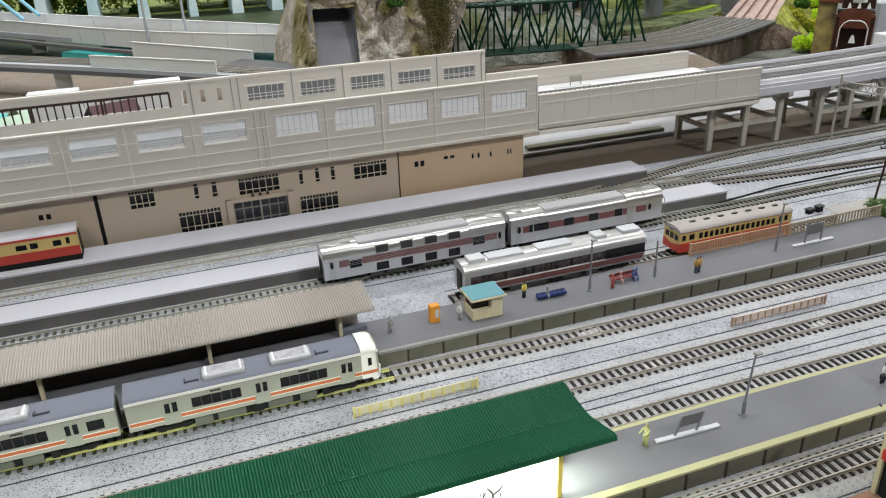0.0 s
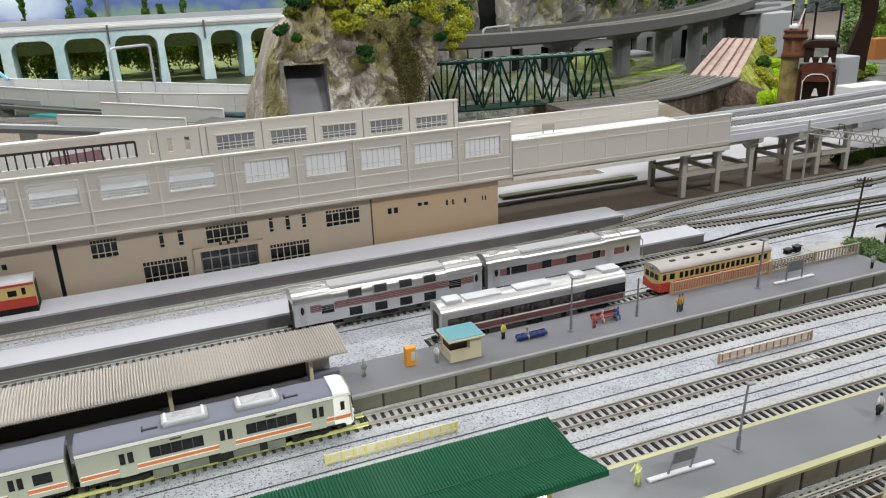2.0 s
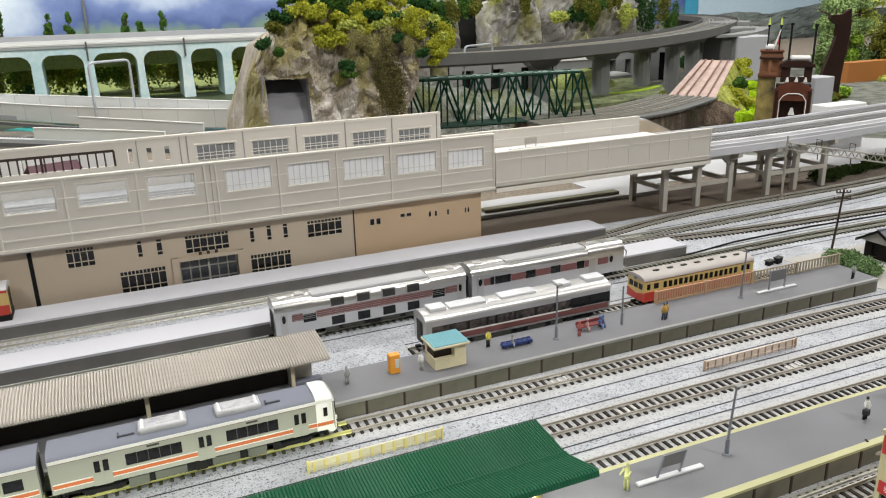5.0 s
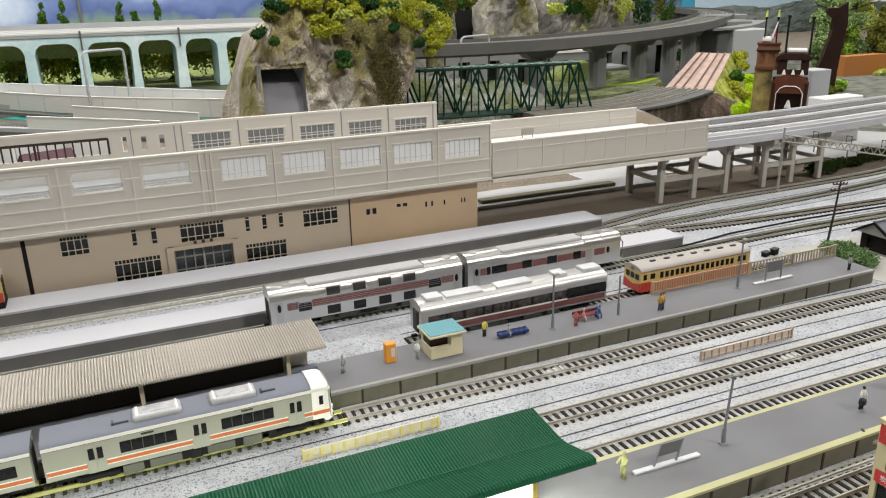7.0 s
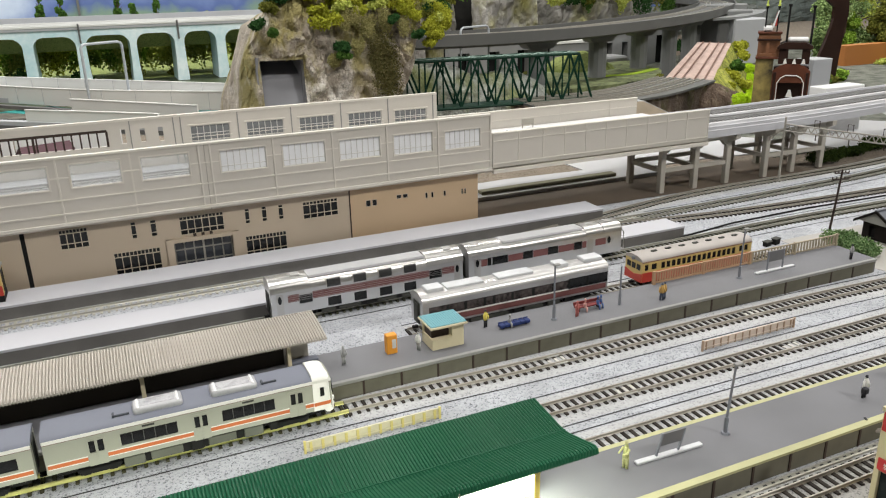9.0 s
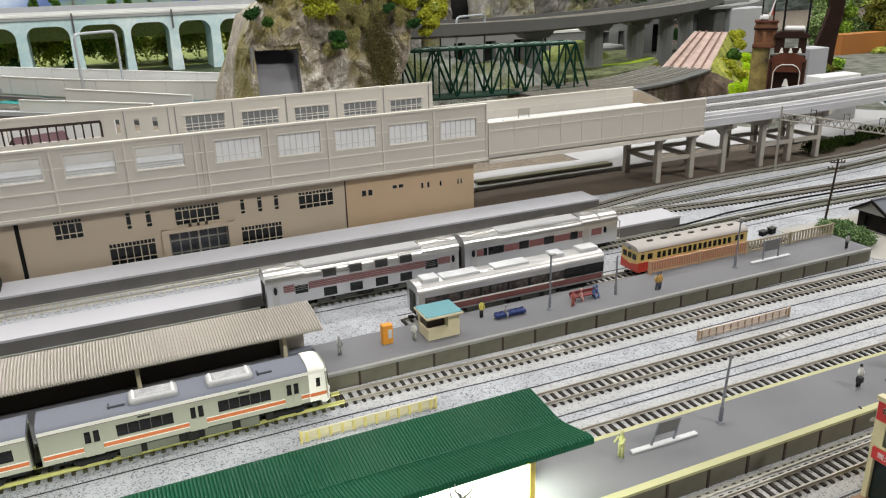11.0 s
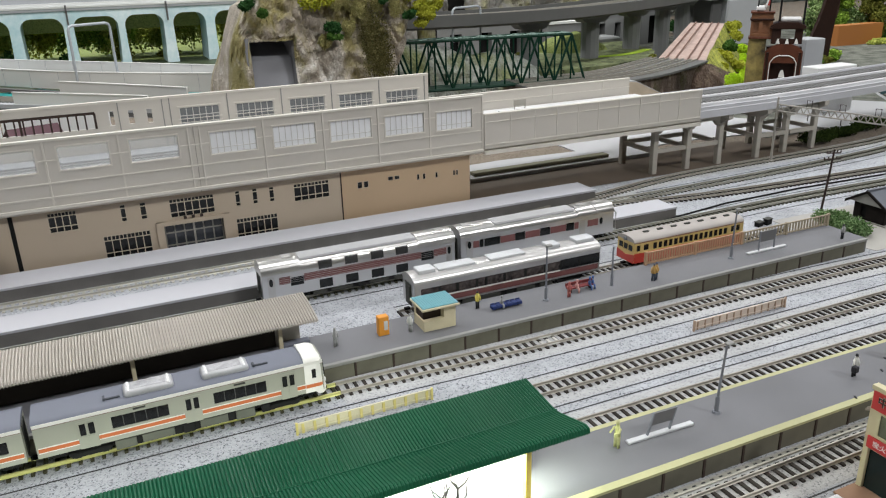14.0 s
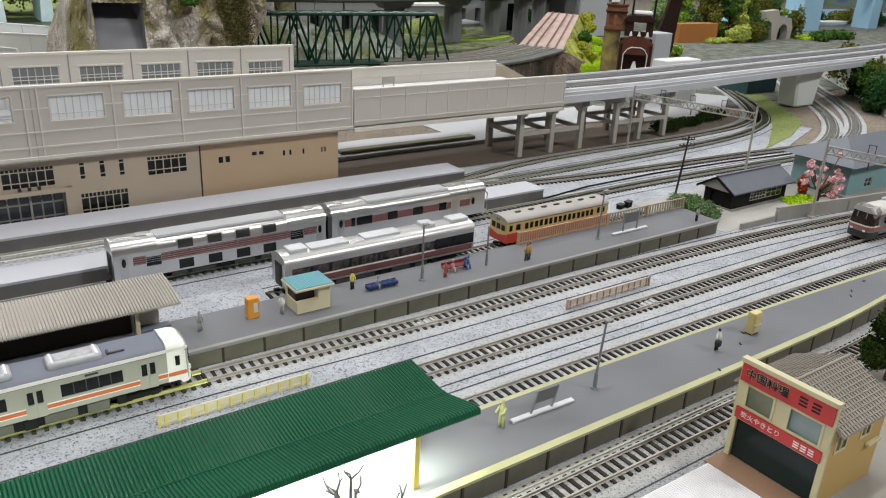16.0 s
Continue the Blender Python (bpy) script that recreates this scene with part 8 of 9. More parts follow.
for o in (-11, 12):
    side = [Vector((p.x, p.y + o, 47.2)) for p in wd[::4]]
    track("back_track", [(p.x, p.y, p.z) for p in side], bed=False, pitch=6, sleeper=SLEEPER_GREY, label="track with grey sleepers on a pale back-line deck")
for x, y in ((-230, 1490), (-60, 1345), (92, 1225), (212, 1124), (320, 1028)):
    bm = bmesh.new()
    box(bm, x - 10, x + 10, y - 10, y + 10, 0, 36)
    part("pier", bm, PARAPET, bw)
for x, y in ((-250, 1915), (20, 1634), (226, 1396), (400, 1250)):
    bm = bmesh.new()
    box(bm, x - 12, x + 12, y - 12, y + 12, 0, 32)
    part("pier", bm, PARAPET, bw)

# ---- pale blue arched viaduct in the distance ----
BLUE_ARCH = material("pale_blue_paint", (0.78, 0.88, 0.90), 0.6, vary=0.10, scale=60, fine=90, tint=(0.46, 0.70, 0.76))
av = thing("arched_viaduct", 0, 0, 0, 0, "pale blue arched viaduct with a grey deck", "viaduct", kind="structure")
def arch_bay(x0, x1, o0, o1, zt, zb):
    bm = bmesh.new()
    r = 24
    arc = [(o0 + r - r * math.cos(math.pi / 2 * k / 5), zt - r + r * math.sin(math.pi / 2 * k / 5)) for k in range(1, 6)]
    arc2 = [(o1 - r + r * math.sin(math.pi / 2 * k / 5), zt - r + r * math.cos(math.pi / 2 * k / 5)) for k in range(0, 6)]
    inner = [(o0 + 4, -60), (o0 + 2.6, 0), (o0 + 0.8, 28)] + [(o0, zt - r)] + arc + arc2 + [(o1 - 0.8, 28), (o1 - 2.6, 0), (o1 - 4, -60)]
    outline = [(x0, -60), (x0, zb), (x1, zb), (x1, -60)] + inner[::-1]
    lo = [bm.verts.new((a, 2100, b)) for a, b in outline]
    hi = [bm.verts.new((a, 2205, b)) for a, b in outline]
    m = len(outline)
    bm.faces.new(lo)
    bm.faces.new(hi[::-1])
    for i in range(m):
        bm.faces.new((lo[i], hi[i], hi[(i + 1) % m], lo[(i + 1) % m]))
    bmesh.ops.recalc_face_normals(bm, faces=bm.faces)
    bmesh.ops.triangulate(bm, faces=[f for f in bm.faces if len(f.verts) > 4])
    part("arch", bm, BLUE_ARCH, av)
ops = [(-340, -252), (-226, -140), (-116, -28), (-6, 82), (104, 194), (215, 312), (327, 415), (437, 514), (536, 612), (634, 710)]
for k, (a, b) in enumerate(ops):
    x0 = a - 11 if k == 0 else (ops[k - 1][1] + a) / 2
    x1 = b + 11 if k == len(ops) - 1 else (b + ops[k + 1][0]) / 2
    arch_bay(x0, x1, a, b, 100, 118)
bm = bmesh.new()
box(bm, -900, 1000, 2099, 2214, 118, 122)
box(bm, -900, 1000, 2096, 2099, 115, 123)
part("deck", bm, GREYSLAB, av)
for y, z0, z1, nm, mt_ in ((2095, 121, 125, "edge_rail", PARAPET), (2130, 122, 127, "rail_band", PARAPET), (2150, 122, 126, "rail_band", ROADBED), (2180, 122, 130, "rail_band", PARAPET), (2206, 122, 142, "parapet", GREYSLAB)):
    bm = bmesh.new()
    box(bm, -900, 1000, y, y + 6, z0, z1)
    part(nm, bm, mt_, av)
for x in (-170, 205, 425):
    bm = bmesh.new()
    box(bm, x - 2, x + 2, 2090, 2095, 84, 128)
    part("drain_pipe", bm, DECK_DARK, av)
valley = []
for i in range(40):
    valley.append(bush(-430 + 31 * i + rk.uniform(-14, 14), 2270 + rk.uniform(0, 120), -12, 48, 36, rk.uniform(88, 128), rk.choice((LEAF_MEADOW, LEAF_YELLOW, LEAF_FRESH, LEAF_MEADOW, LEAF_MEADOW)), 420, 5.0, 6, 300 + i, "green and yellow foliage behind the arches", group="valley bushes"))
for i in range(7):
    valley.append(bush(-330 + 130 * i + rk.uniform(-20, 20), 2232 + rk.uniform(0, 16), -22, 30, 18, rk.uniform(26, 52), rk.choice((LEAF_OLIVE, LEAF_DARK, LEAF_FIR)), 260, 4.5, 6, 340 + i, "olive and dark foliage under the arches", group="valley bushes"))
for i, (x, h) in enumerate(((21, 118), (125, 84), (171, 88), (304, 90), (338, 62), (396, 92))):
    valley.append(tree(x, 2262, 108, h, 15, LEAF, 500 + i, 900, 3.2, label="slender cypress-shaped model tree", low=0.04, group="cypresses"))
bm = bmesh.new()
box(bm, -700, 900, 2225, 2300, 60, 117)
cypress_bank = whole("cypress_bank", bm, GRASS, "green bank behind the arched viaduct", "bank", kind="structure")
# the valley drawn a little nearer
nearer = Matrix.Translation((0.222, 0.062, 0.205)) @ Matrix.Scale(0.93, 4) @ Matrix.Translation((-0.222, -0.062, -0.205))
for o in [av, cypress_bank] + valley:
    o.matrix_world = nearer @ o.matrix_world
WATER = material("river_grey", (0.05, 0.065, 0.035), 0.5, vary=0.3, scale=40)
bm = bmesh.new()
box(bm, -900, 700, 1500, 2039, -0.9, -0.2)
whole("river_bed", bm, WATER, "dark grey river below the arches", "water", kind="structure")
bm = bmesh.new()
prism(bm, [(-1200, 2040), (760, 2040), (900, 2200), (900, 2885), (-1200, 2885)], -0.9, -0.15, "z")
whole("valley_floor", bm, GRASS, "green grassy valley floor behind the arches", "ground", kind="structure")
# blue lattice bridge and village seen on the west
BLUE = material("bridge_blue", (0.22, 0.50, 0.62), 0.5)
lb = thing("blue_bridge", 0, 0, 0, 0, "light blue lattice bridge end with slanting posts", "bridge")
for a, b in (((-110, 1700, 56), (-60, 1650, 128)), ((-60, 1650, 128), (10, 1600, 62)), ((-200, 1760, 128), (-60, 1650, 128)), ((-60, 1650, 62), (-60, 1650, 128)), ((-100, 1760, 56), (-40, 1715, 128)), ((-40, 1715, 128), (30, 1650, 62)), ((-40, 1715, 128), (-60, 1650, 128))):
    bm = bmesh.new()
    tube(bm, [a, b], 3.2, 6)
    part("strut", bm, BLUE, lb)


def cottage(x, y, z, w, d, h, wall, roof, turn, label):
    t = thing("cottage", x, y, z, turn, label, "house", "cottages")
    bm = bmesh.new()
    box(bm, -w / 2, w / 2, -d / 2, d / 2, 0, h)
    part("wall", bm, wall, t)
    bm = bmesh.new()
    prism(bm, [(-d / 2 - 3, h - 1), (0, h + d * 0.32), (d / 2 + 3, h - 1), (d / 2 + 3, h - 3), (0, h + d * 0.32 - 2), (-d / 2 - 3, h - 3)], -w / 2 - 3, w / 2 + 3, "x")
    part("roof", bm, roof, t)
    for s in (-0.25, 0.25):
        bm = bmesh.new()
        box(bm, w * s - 3, w * s + 3, -d / 2 - 0.4, -d / 2, h * 0.35, h * 0.75)
        part("window", bm, DARKGLASS, t)


GREEN_PALE = material("pale_green_roof", (0.42, 0.55, 0.42), 0.6)
PURPLE = material("plum_roof", (0.09, 0.045, 0.055), 0.6)
TURQ = material("turquoise", (0.06, 0.50, 0.48), 0.5)
cottage(112, 850, 0, 50, 44, 60, STONE_CREAM, GREEN_PALE, 35, "cream cottage with a pale green roof behind the station")
cottage(176, 768, 40, 34, 28, 34, PURPLE, PURPLE, 20, "plum-coloured cottage behind the station bay")
cottage(92, 768, 40, 30, 26, 32, STONE_CREAM, GREEN_PALE, 25, "cream cottage with green trim behind the station bay")
for x0, x1, y, z1 in ((108, 150, 790, 92), (196, 236, 792, 92), (150, 200, 812, 84)):
    bm = bmesh.new()
    pierced(bm, x0, x1, 0, z1, y, y + 14, [])
    bevel(bm, 0.6)
    whole("white_block", bm, WHITE_P, "plain white card building block", "building", "white blocks")
for pts in ([(70, 1480), (140, 1400), (200, 1420), (150, 1510)], [(340, 1230), (420, 1190), (440, 1260), (360, 1330)], [(-60, 1000), (60, 930), (90, 1030), (-20, 1100)]):
    bm = bmesh.new()
    prism(bm, pts, 0, 20, "z")
    whole("turquoise_awning", bm, TURQ, "turquoise sheet roof between the back lines", "roof", "turquoise roofs")

# ---- brown timber cable-car house and its neighbours ----
WOOD_RED = material("red_brown_wood", (0.12, 0.042, 0.024), 0.5, vary=0.25, scale=200)
WOOD_DARK = material("dark_brown_wood", (0.03, 0.014, 0.010), 0.5, vary=0.2, scale=200)
GOLD = material("gold_foliage_print", (0.26, 0.20, 0.06), 0.6, vary=0.6, scale=260, tint=(0.02, 0.014, 0.01))
WOOD_WARM = material("warm_brown_wood", (0.20, 0.085, 0.038), 0.5, vary=0.25, scale=200)
LANTERN = material("lime_lantern", (0.55, 0.65, 0.12), 0.5)
ch = thing("timber_tower", 0, 0, 0, 0, "red-brown toy timber house with tall black posts and pale trim", "toy house")
bm = bmesh.new()
box(bm, 1028, 1060, 848, 884, 0, 92)
part("lower_block", bm, GOLD, ch)
bm = bmesh.new()
pierced(bm, 1029, 1068, 94, 126, 846, 850, [(1034, 1044, 98, 114), (1050, 1062, 98, 114)])
box(bm, 1029, 1068, 850, 880, 94, 126)
part("upper_block", bm, WOOD_WARM, ch)
for z in (91, 115, 124):
    bm = bmesh.new()
    box(bm, 1027, 1070, 843, 884, z, z + 2.6)
    bevel(bm, 0.6)
    part("string_course", bm, WOOD_RED if z != 115 else WOOD_DARK, ch)
bm = bmesh.new()
pierced(bm, 1060, 1126, 0, 76, 838, 843, [(1072, 1115, -1, 60)])
prism(bm, [(1060, 76), (1126, 76), (1116, 82), (1104, 85), (1082, 85), (1070, 82)], 838, 843, "y")
part("gatehouse", bm, WOOD_RED, ch)
for x0, x1 in ((1062, 1067), (1119, 1124)):
    bm = bmesh.new()
    box(bm, x0, x1, 836, 838, 0, 74)
    part("pilaster", bm, WOOD_DARK, ch)
bm = bmesh.new()
box(bm, 1062, 1124, 852, 884, 0, 80)
part("gatehouse_core", bm, WOOD_DARK, ch)
bm = bmesh.new()
tube(bm, [(1070, 836.6, 36), (1070, 836.6, 60), (1076, 836.6, 67), (1084, 836.6, 70), (1103, 836.6, 70), (1111, 836.6, 67), (1117, 836.6, 60), (1117, 836.6, 36)], 0.8, 6)
part("pale_trim", bm, CREAM_WHITE, ch)
bm = bmesh.new()
pierced(bm, 1068, 1122, 85, 106, 840, 843, [(1084, 1108, 92, 104)])
box(bm, 1068, 1122, 843, 878, 85, 88)
box(bm, 1068, 1072, 843, 878, 88, 106)
box(bm, 1118, 1122, 843, 878, 88, 106)
part("cabin", bm, WOOD_DARK, ch)
bm = bmesh.new()
prism(bm, [(1063, 105), (1127, 105), (1125, 109), (1112, 113.5), (1078, 113.5), (1065, 109)], 836, 884, "y")
part("cabin_roof", bm, WOOD_DARK, ch)
for x in (1080, 1096, 1112):
    bm = bmesh.new()
    prism(bm, [(x - 3.5, 85.5), (x + 3.5, 85.5), (x + 1, 92), (x - 1, 92)], 836, 838.5, "y")
    part("pale_ornament", bm, CREAM_WHITE, ch)
bm = bmesh.new()
prism(bm, [(1088, 40), (1100, 40), (1096, 50), (1092, 50)], 846, 849, "y")
part("pale_ornament", bm, CREAM_WHITE, ch)
for x, z0, z1, r in ((1039, 126, 160, 1.3), (1060, 126, 160, 1.3), (1079, 112, 162, 1.9), (1121, 110, 160, 1.9)):
    bm = bmesh.new()
    tube(bm, [(x, 852, z0), (x, 852, z1)], r, 8)
    tube(bm, [(x, 852, z1 - 3), (x, 852, z1)], r * 1.8, 8)
    part("post", bm, BLACK, ch)
for x in (1039, 1060):
    bm = bmesh.new()
    tube(bm, [(x, 851, 160), (x, 851, 164), (x, 851, 169)], 2.6, 8, 1.0)
    part("lantern", bm, LANTERN, ch)
for x0, x1, z0, z1 in ((1036, 1052, 127, 134), (1082, 1118, 113, 119)):
    bm = bmesh.new()
    box(bm, x0, x1, 850, 872, z0, z1)
    bevel(bm, 2)
    part("white_saddle", bm, WHITE_P, ch)
bm = bmesh.new()
prism(bm, [(1052, 134), (1059, 134), (1060, 146), (1057, 152)], 852, 855, "y")
part("red_pennant", bm, RED, ch)
bm = bmesh.new()
prism(bm, [(1050, 132), (1054, 132), (1061, 154), (1059, 154)], 850.5, 851.8, "y")
part("white_sash", bm, WHITE_P, ch)
mt = Matrix.Translation((1.078, 0.845, 0)) @ Matrix.Rotation(radians(-45.8), 4, "Z") @ Matrix.Diagonal((0.71, 0.71, 1, 1)) @ Matrix.Translation((-1.078, -0.845, 0))
for o in ch.children:
    o.data.transform(mt)
bm = bmesh.new()
box(bm, 1140, 1178, 850, 880, 0, 86)
bevel(bm, 1)
whole("grey_box_building", bm, GREYSLAB, "plain grey flat-topped box building", "building")
bm = bmesh.new()
box(bm, 1078, 1150, 772, 798, 0, 60)
bevel(bm, 1)
whole("white_flat_roof", bm, WHITE_P, "long white flat-roofed building beside the viaduct", "building")
bm = bmesh.new()
prism(bm, [(1434, 0), (1446, 40), (1466, 84), (1478, 120), (1476, 140), (1456, 152), (1458, 158), (1486, 158), (1508, 168), (1514, 130), (1508, 90), (1504, 46), (1502, 0)], 1106, 1112, "y")
whole("dead_tree", bm, WOOD_DARK, "tall dark brown forked dead tree model", "tree")
bm = bmesh.new()
box(bm, 1762, 1906, 1300, 1330, -1, 44)
whole("orange_wall", bm, material("orange_board", (0.42, 0.16, 0.04), 0.6, vary=0.1, scale=20), "plain orange-brown board wall", "wall")
for i, (x, y, h, r) in enumerate(((1935, 1340, 150, 50), (1985, 1325, 150, 56), (2010, 1330, 146, 54), (2040, 1345, 132, 44), (2225, 1335, 84, 24), (2190, 1400, 128, 60), (2110, 1400, 140, 70), (1900, 1440, 210, 110), (2050, 1520, 230, 120), (2250, 1310, 50, 24), (1842, 1420, 190, 62), (1868, 1395, 120, 40))):
    tree(x, y, -1, h, r, (LEAF_OLIVE, LEAF, LEAF_MEADOW, LEAF, LEAF_FRESH, LEAF, LEAF_OLIVE, LEAF_SAGE, LEAF_MEADOW, LEAF_FRESH, LEAF_SAGE, LEAF_FRESH)[i], 600 + i, 4200, 3.6, label="broad green model tree in the far corner", low=0.03, group="far trees")
pt = thing("far_portal", 0, 0, 0, 0, "grey stepped stone tunnel portal among trees", "tunnel")
bm = bmesh.new()
arch = [(2166 - 22 * math.cos(math.pi * k / 10), 14 + 26 * math.sin(math.pi * k / 10)) for k in range(11)]
prism(bm, [(2120, -1), (2110, 44), (2076, 50), (2076, 72), (2130, 76), (2140, 62), (2196, 54), (2208, 30), (2206, -1), (2188, -1)] + arch[::-1] + [(2144, -1)], 1286, 1306, "y")
part("portal_wall", bm, CONCRETE, pt)
# black slab closing the arch, coloured as the darkness of a bore
bm = bmesh.new()
box(bm, 2136, 2196, 1307, 1316, -1, 44)
part("dark_bore", bm, BLACK, pt)
for i, (x, y, rx, h, m) in enumerate(((2050, 1290, 34, 62, LEAF), (2020, 1270, 40, 44, LEAF_OLIVE), (2232, 1296, 26, 72, LEAF_OLIVE), (2110, 1335, 60, 118, LEAF_OLIVE), (2170, 1335, 50, 100, LEAF), (1960, 1275, 40, 36, LEAF_MEADOW), (2290, 1270, 60, 10, LEAF_LIME), (1900, 1282, 60, 12, LEAF_MEADOW))):
    bush(x, y, -1, rx, 24, h, m, 1500, 3.0, 9, 820 + i, "thick foliage round the far stone portal", group="portal bushes")
BLUE_PIER = material("pier_blue", (0.36, 0.60, 0.78), 0.6, vary=0.12, scale=14)
for x, w in ((2480, 110), (2890, 56)):
    bm = bmesh.new()
    prism(bm, [(x, -1), (x + w, -1), (x + w - 8, 190), (x + 8, 190)], 1430, 1490, "y")
    whole("blue_pier", bm, BLUE_PIER, "blue viaduct pier in the far corner", "pier", "blue piers")
bm = bmesh.new()
sweep(bm, smooth_path([(2200, 1640, 150), (2500, 1520, 150), (2900, 1440, 150), (3500, 1400, 150)]), [(-30, 0), (30, 0), (30, 12), (-30, 12)])
whole("far_road_deck", bm, PARAPET, "pale elevated road deck in the far corner", "viaduct", kind="structure")
WATER_BLUE = material("painted_water_blue", (0.30, 0.52, 0.66), 0.35, vary=0.15, scale=12)
bm = bmesh.new()
prism(bm, [(2350, 1560), (3900, 1480), (3900, 2100), (2750, 2000)], -0.9, 0.3, "z")
whole("harbour_water", bm, WATER_BLUE, "pale blue painted water in the far corner", "water", kind="structure")
for x0, x1, y, h in ((2330, 2700, 1500, 10), (2720, 3050, 1540, 12)):
    bm = bmesh.new()
    box(bm, x0, x1, y, y + 40, 0, h)
    bevel(bm, 2)
    whole("quay", bm, PARAPET, "pale grey quay at the edge of the blue water", "quay", "quays")
for i, (x, y, r2) in enumerate(((2780, 1600, 60), (2860, 1620, 50), (2380, 1250, 34), (2950, 1560, 60), (3050, 1500, 60), (2280, 1230, 30))):
    bush(x, y, -1, r2 * 1.5, r2, r2 * 0.8, (LEAF_OLIVE, LEAF_DARK, LEAF)[i % 3], 500, 5.0, 7, 760 + i, "low green foliage on the far plain", group="plain bushes")
for i in range(12):
    bush(1340 + 28 * i, 600 + 22 * i + rk.uniform(-10, 10), 0, 26, 24, rk.uniform(34, 62), rk.choice((LEAF_DARK, LEAF_OLIVE, LEAF)), 600, 3.0, 7, 700 + i, "dark green wood beside the far curve", group="curve bushes")
for i in range(6):
    bush(1330 + 50 * i, 1010 + 34 * i, 0, 34, 26, rk.uniform(8, 18), rk.choice((LEAF_OLIVE, LEAF, LEAF_FRESH)), 300, 5.0, 6, 730 + i, "green foliage on the plain", group="plain bushes")
bm = bmesh.new()
sweep(bm, smooth_path([(1330, 585, 0), (1420, 660, 0), (1560, 790, 0), (1640, 870, 0)]), [(0, 0), (4, 0), (4, 34), (0, 34)])
whole("curve_wall", bm, PARAPET, "pale concrete retaining wall along the far curve", "wall")
tg = thing("dark_tank", 1330, 800, 0, 0, "dark teal tank building under the viaduct", "building")
bm = bmesh.new()
box(bm, -45, 30, -20, 30, 0, 46)
part("block", bm, material("dark_teal", (0.05, 0.10, 0.11), 0.6), tg)

# ---- painted backdrop and the room ----
SKY = bpy.data.materials.new("painted_mountains")
SKY.use_nodes = True
nt = SKY.node_tree
L = nt.links.new
co, sep = nt.nodes.new("ShaderNodeTexCoord"), nt.nodes.new("ShaderNodeSeparateXYZ")
L(co.outputs["Object"], sep.inputs[0])
n1 = nt.nodes.new("ShaderNodeTexNoise")
n1.inputs["Scale"].default_value, n1.inputs["Detail"].default_value = 3.4, 8
L(co.outputs["Object"], n1.inputs["Vector"])
ad = nt.nodes.new("ShaderNodeMath")
ad.operation = "MULTIPLY_ADD"
ad.inputs[1].default_value = 0.55
L(n1.outputs["Fac"], ad.inputs[0])
L(sep.outputs[2], ad.inputs[2])
rp = nt.nodes.new("ShaderNodeValToRGB")
e = rp.color_ramp.elements
e[0].position, e[0].color = 0.30, (0.13, 0.19, 0.12, 1)
e[1].position, e[1].color = 0.62, (0.70, 0.78, 0.88, 1)
e.new(0.36).color = (0.16, 0.24, 0.20, 1)
e.new(0.40).color = (0.07, 0.11, 0.30, 1)
e.new(0.46).color = (0.15, 0.21, 0.45, 1)
e.new(0.52).color = (0.40, 0.47, 0.66, 1)
L(ad.outputs[0], rp.inputs[0])
L(rp.outputs[0], nt.nodes["Principled BSDF"].inputs["Base Color"])
nt.nodes["Principled BSDF"].inputs["Roughness"].default_value = 0.7
bm = bmesh.new()
box(bm, -2600, 4200, 2900, 2910, -30, 900)
whole("backdrop", bm, SKY, "painted blue mountain and sky backdrop board", "backdrop", kind="structure")
bm = bmesh.new()
box(bm, 4150, 4200, -700, 2900, -30, 900)
whole("backdrop", bm, SKY, "painted blue mountain and sky backdrop board", "backdrop", kind="structure")
BOARD_BLUE = material("pale_blue_board", (0.52, 0.66, 0.76), 0.6, vary=0.08, scale=3, fine=60)
BOARD_CYAN = material("cyan_board", (0.05, 0.34, 0.52), 0.6, vary=0.08, scale=3, fine=60)
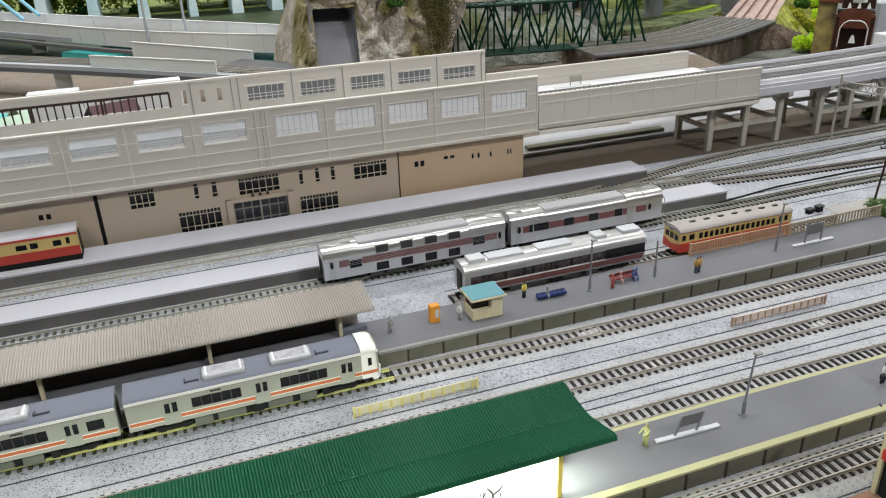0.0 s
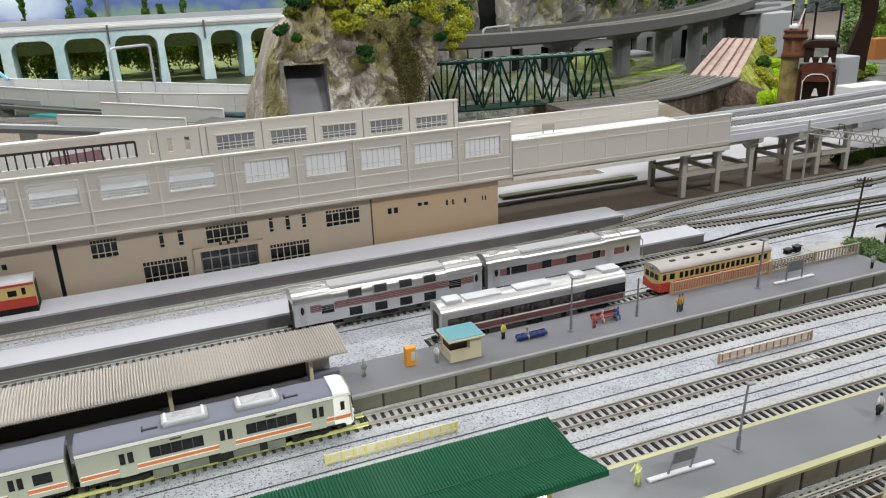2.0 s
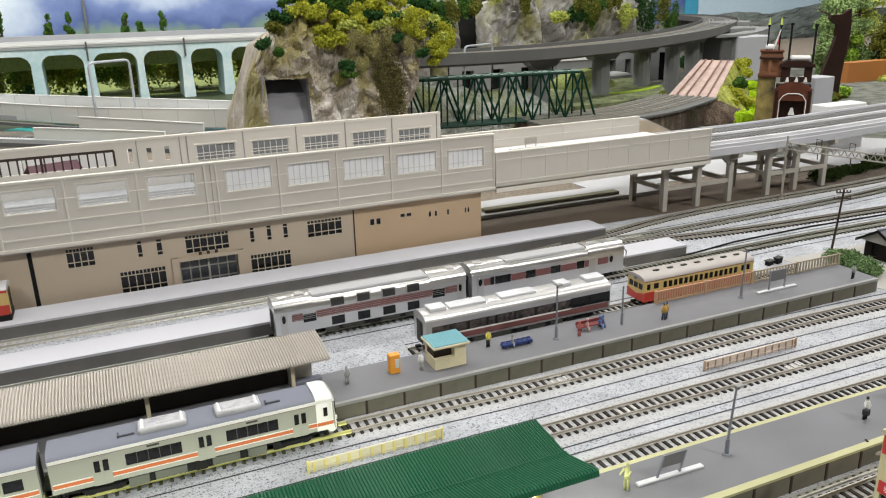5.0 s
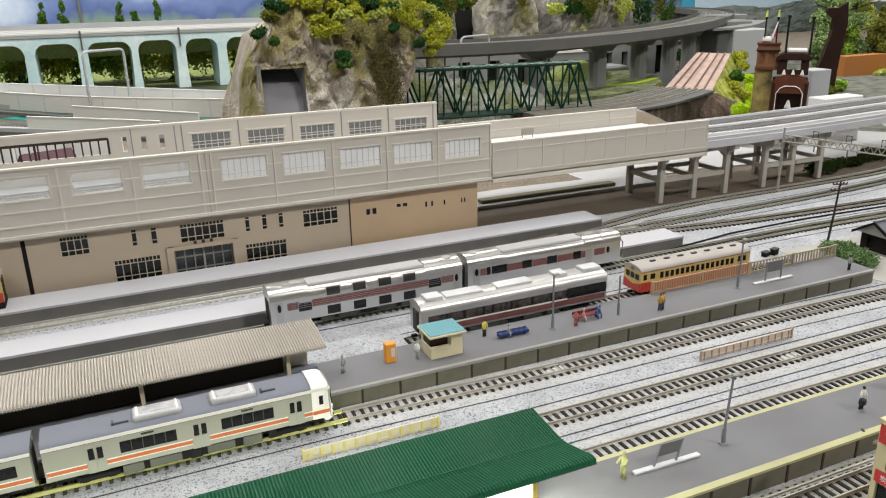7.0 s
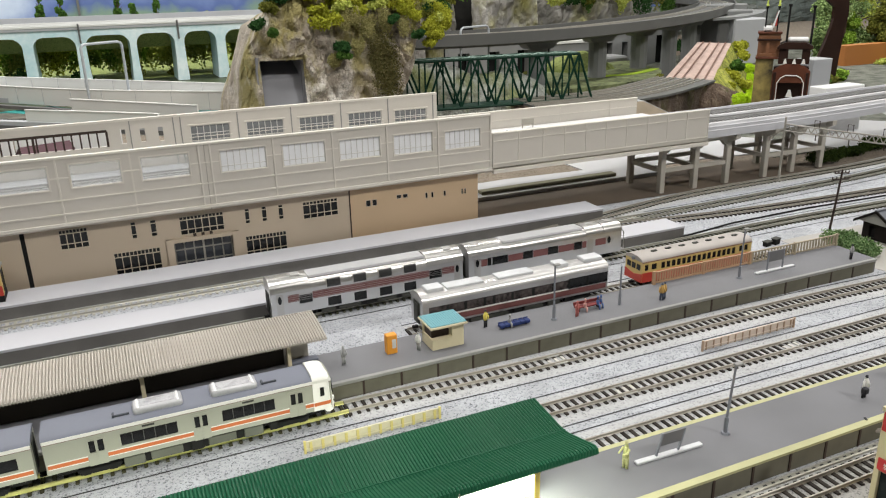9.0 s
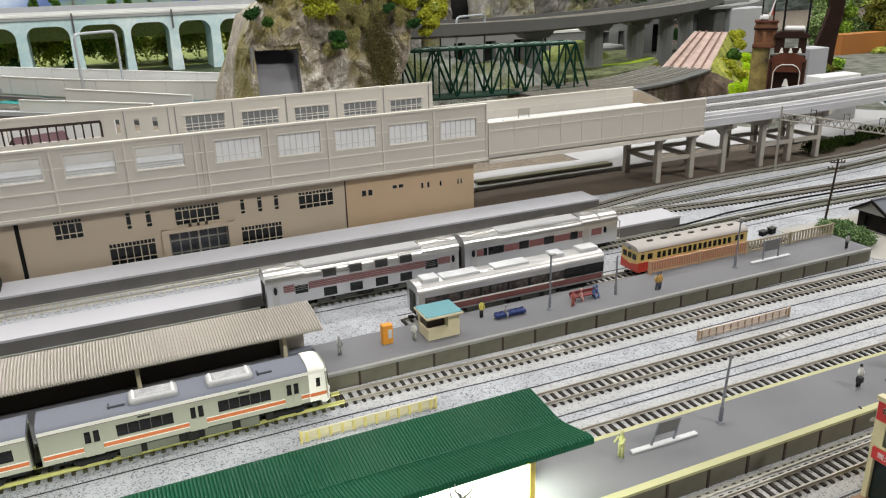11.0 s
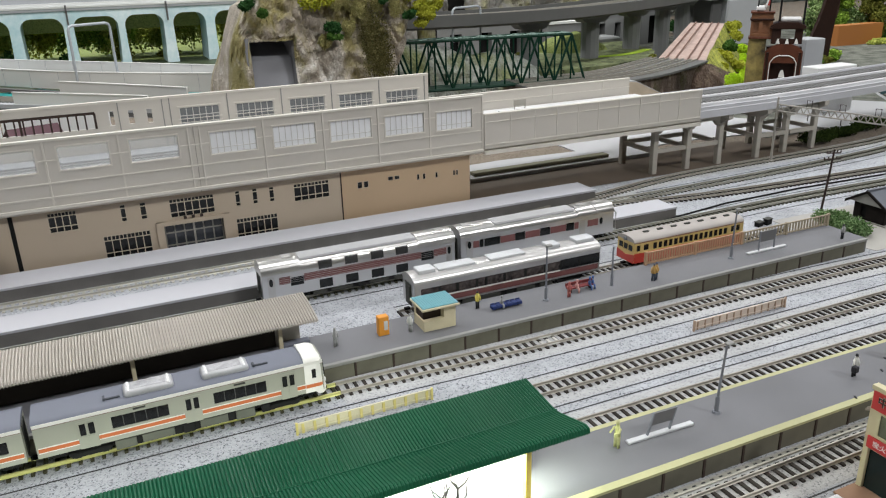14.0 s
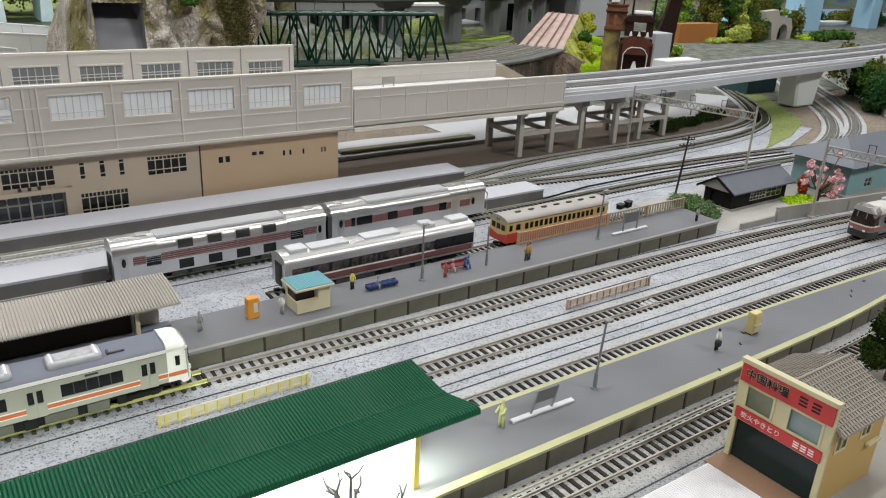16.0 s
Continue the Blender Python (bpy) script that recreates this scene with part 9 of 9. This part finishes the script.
for x0, x1, m, lab in ((2655, 2725, BOARD_CYAN, "bright cyan edge strip of the backdrop board"), (2728, 4150, BOARD_BLUE, "plain pale blue backdrop board")):
    bm = bmesh.new()
    box(bm, x0, x1, 2888, 2897, -30, 900)
    whole("backdrop", bm, m, lab, "backdrop", kind="structure")
cliff("hill_ridge", "dark grey-green hill ridge along the far wall", 2000, 2640, 2300, [(2000, 90), (2200, 112), (2450, 100), (2640, 70)], rock_material("near_ridge", (0.12, 0.13, 0.12), (0.10, 0.11, 0.05), (0.22, 0.23, 0.22), 8), 120, None, 31, 10, 40, 20)
cliff("hill_ridge", "dark grey-green hill ridge along the far wall", 2500, 3900, 2600, [(2500, 100), (2700, 120), (2900, 105), (3100, 128), (3300, 150), (3500, 140), (3900, 100)], rock_material("far_ridge", (0.10, 0.12, 0.11), (0.09, 0.11, 0.05), (0.17, 0.19, 0.18), 6), 120, None, 29, 10, 40, 20)
bm = bmesh.new()
box(bm, 206, 213, 2888, 2897, -30, 900)
whole("backdrop", bm, DECK_DARK, "dark joint strip between backdrop boards", "backdrop", kind="structure")
ROOM = material("room_wall", (0.11, 0.107, 0.103), 0.9, vary=0.05, scale=2, fine=60)
CEIL = material("room_ceiling", (0.20, 0.20, 0.195), 0.9, vary=0.04, scale=2, fine=60)
for nm, b in (("wall_south", (-2800, 4400, -2200, -2150, -900, 1700)), ("wall_west", (-2850, -2800, -2200, 3600, -900, 1700)), ("wall_east", (4400, 4450, -2200, 3600, -900, 1700)), ("wall_north", (-2800, 4400, 3550, 3600, -900, 1700))):
    bm = bmesh.new()
    box(bm, *b)
    whole(nm, bm, ROOM, "plain grey exhibition room wall", "wall", kind="structure")
bm = bmesh.new()
box(bm, -2800, 4400, -2200, 3600, 1700, 1750)
whole("ceiling", bm, CEIL, "plain pale exhibition room ceiling", "ceiling", kind="structure")
bm = bmesh.new()
box(bm, -2800, 4400, -2200, 3600, -950, -900)
whole("floor", bm, ROOM, "plain grey exhibition room floor", "floor", kind="structure")
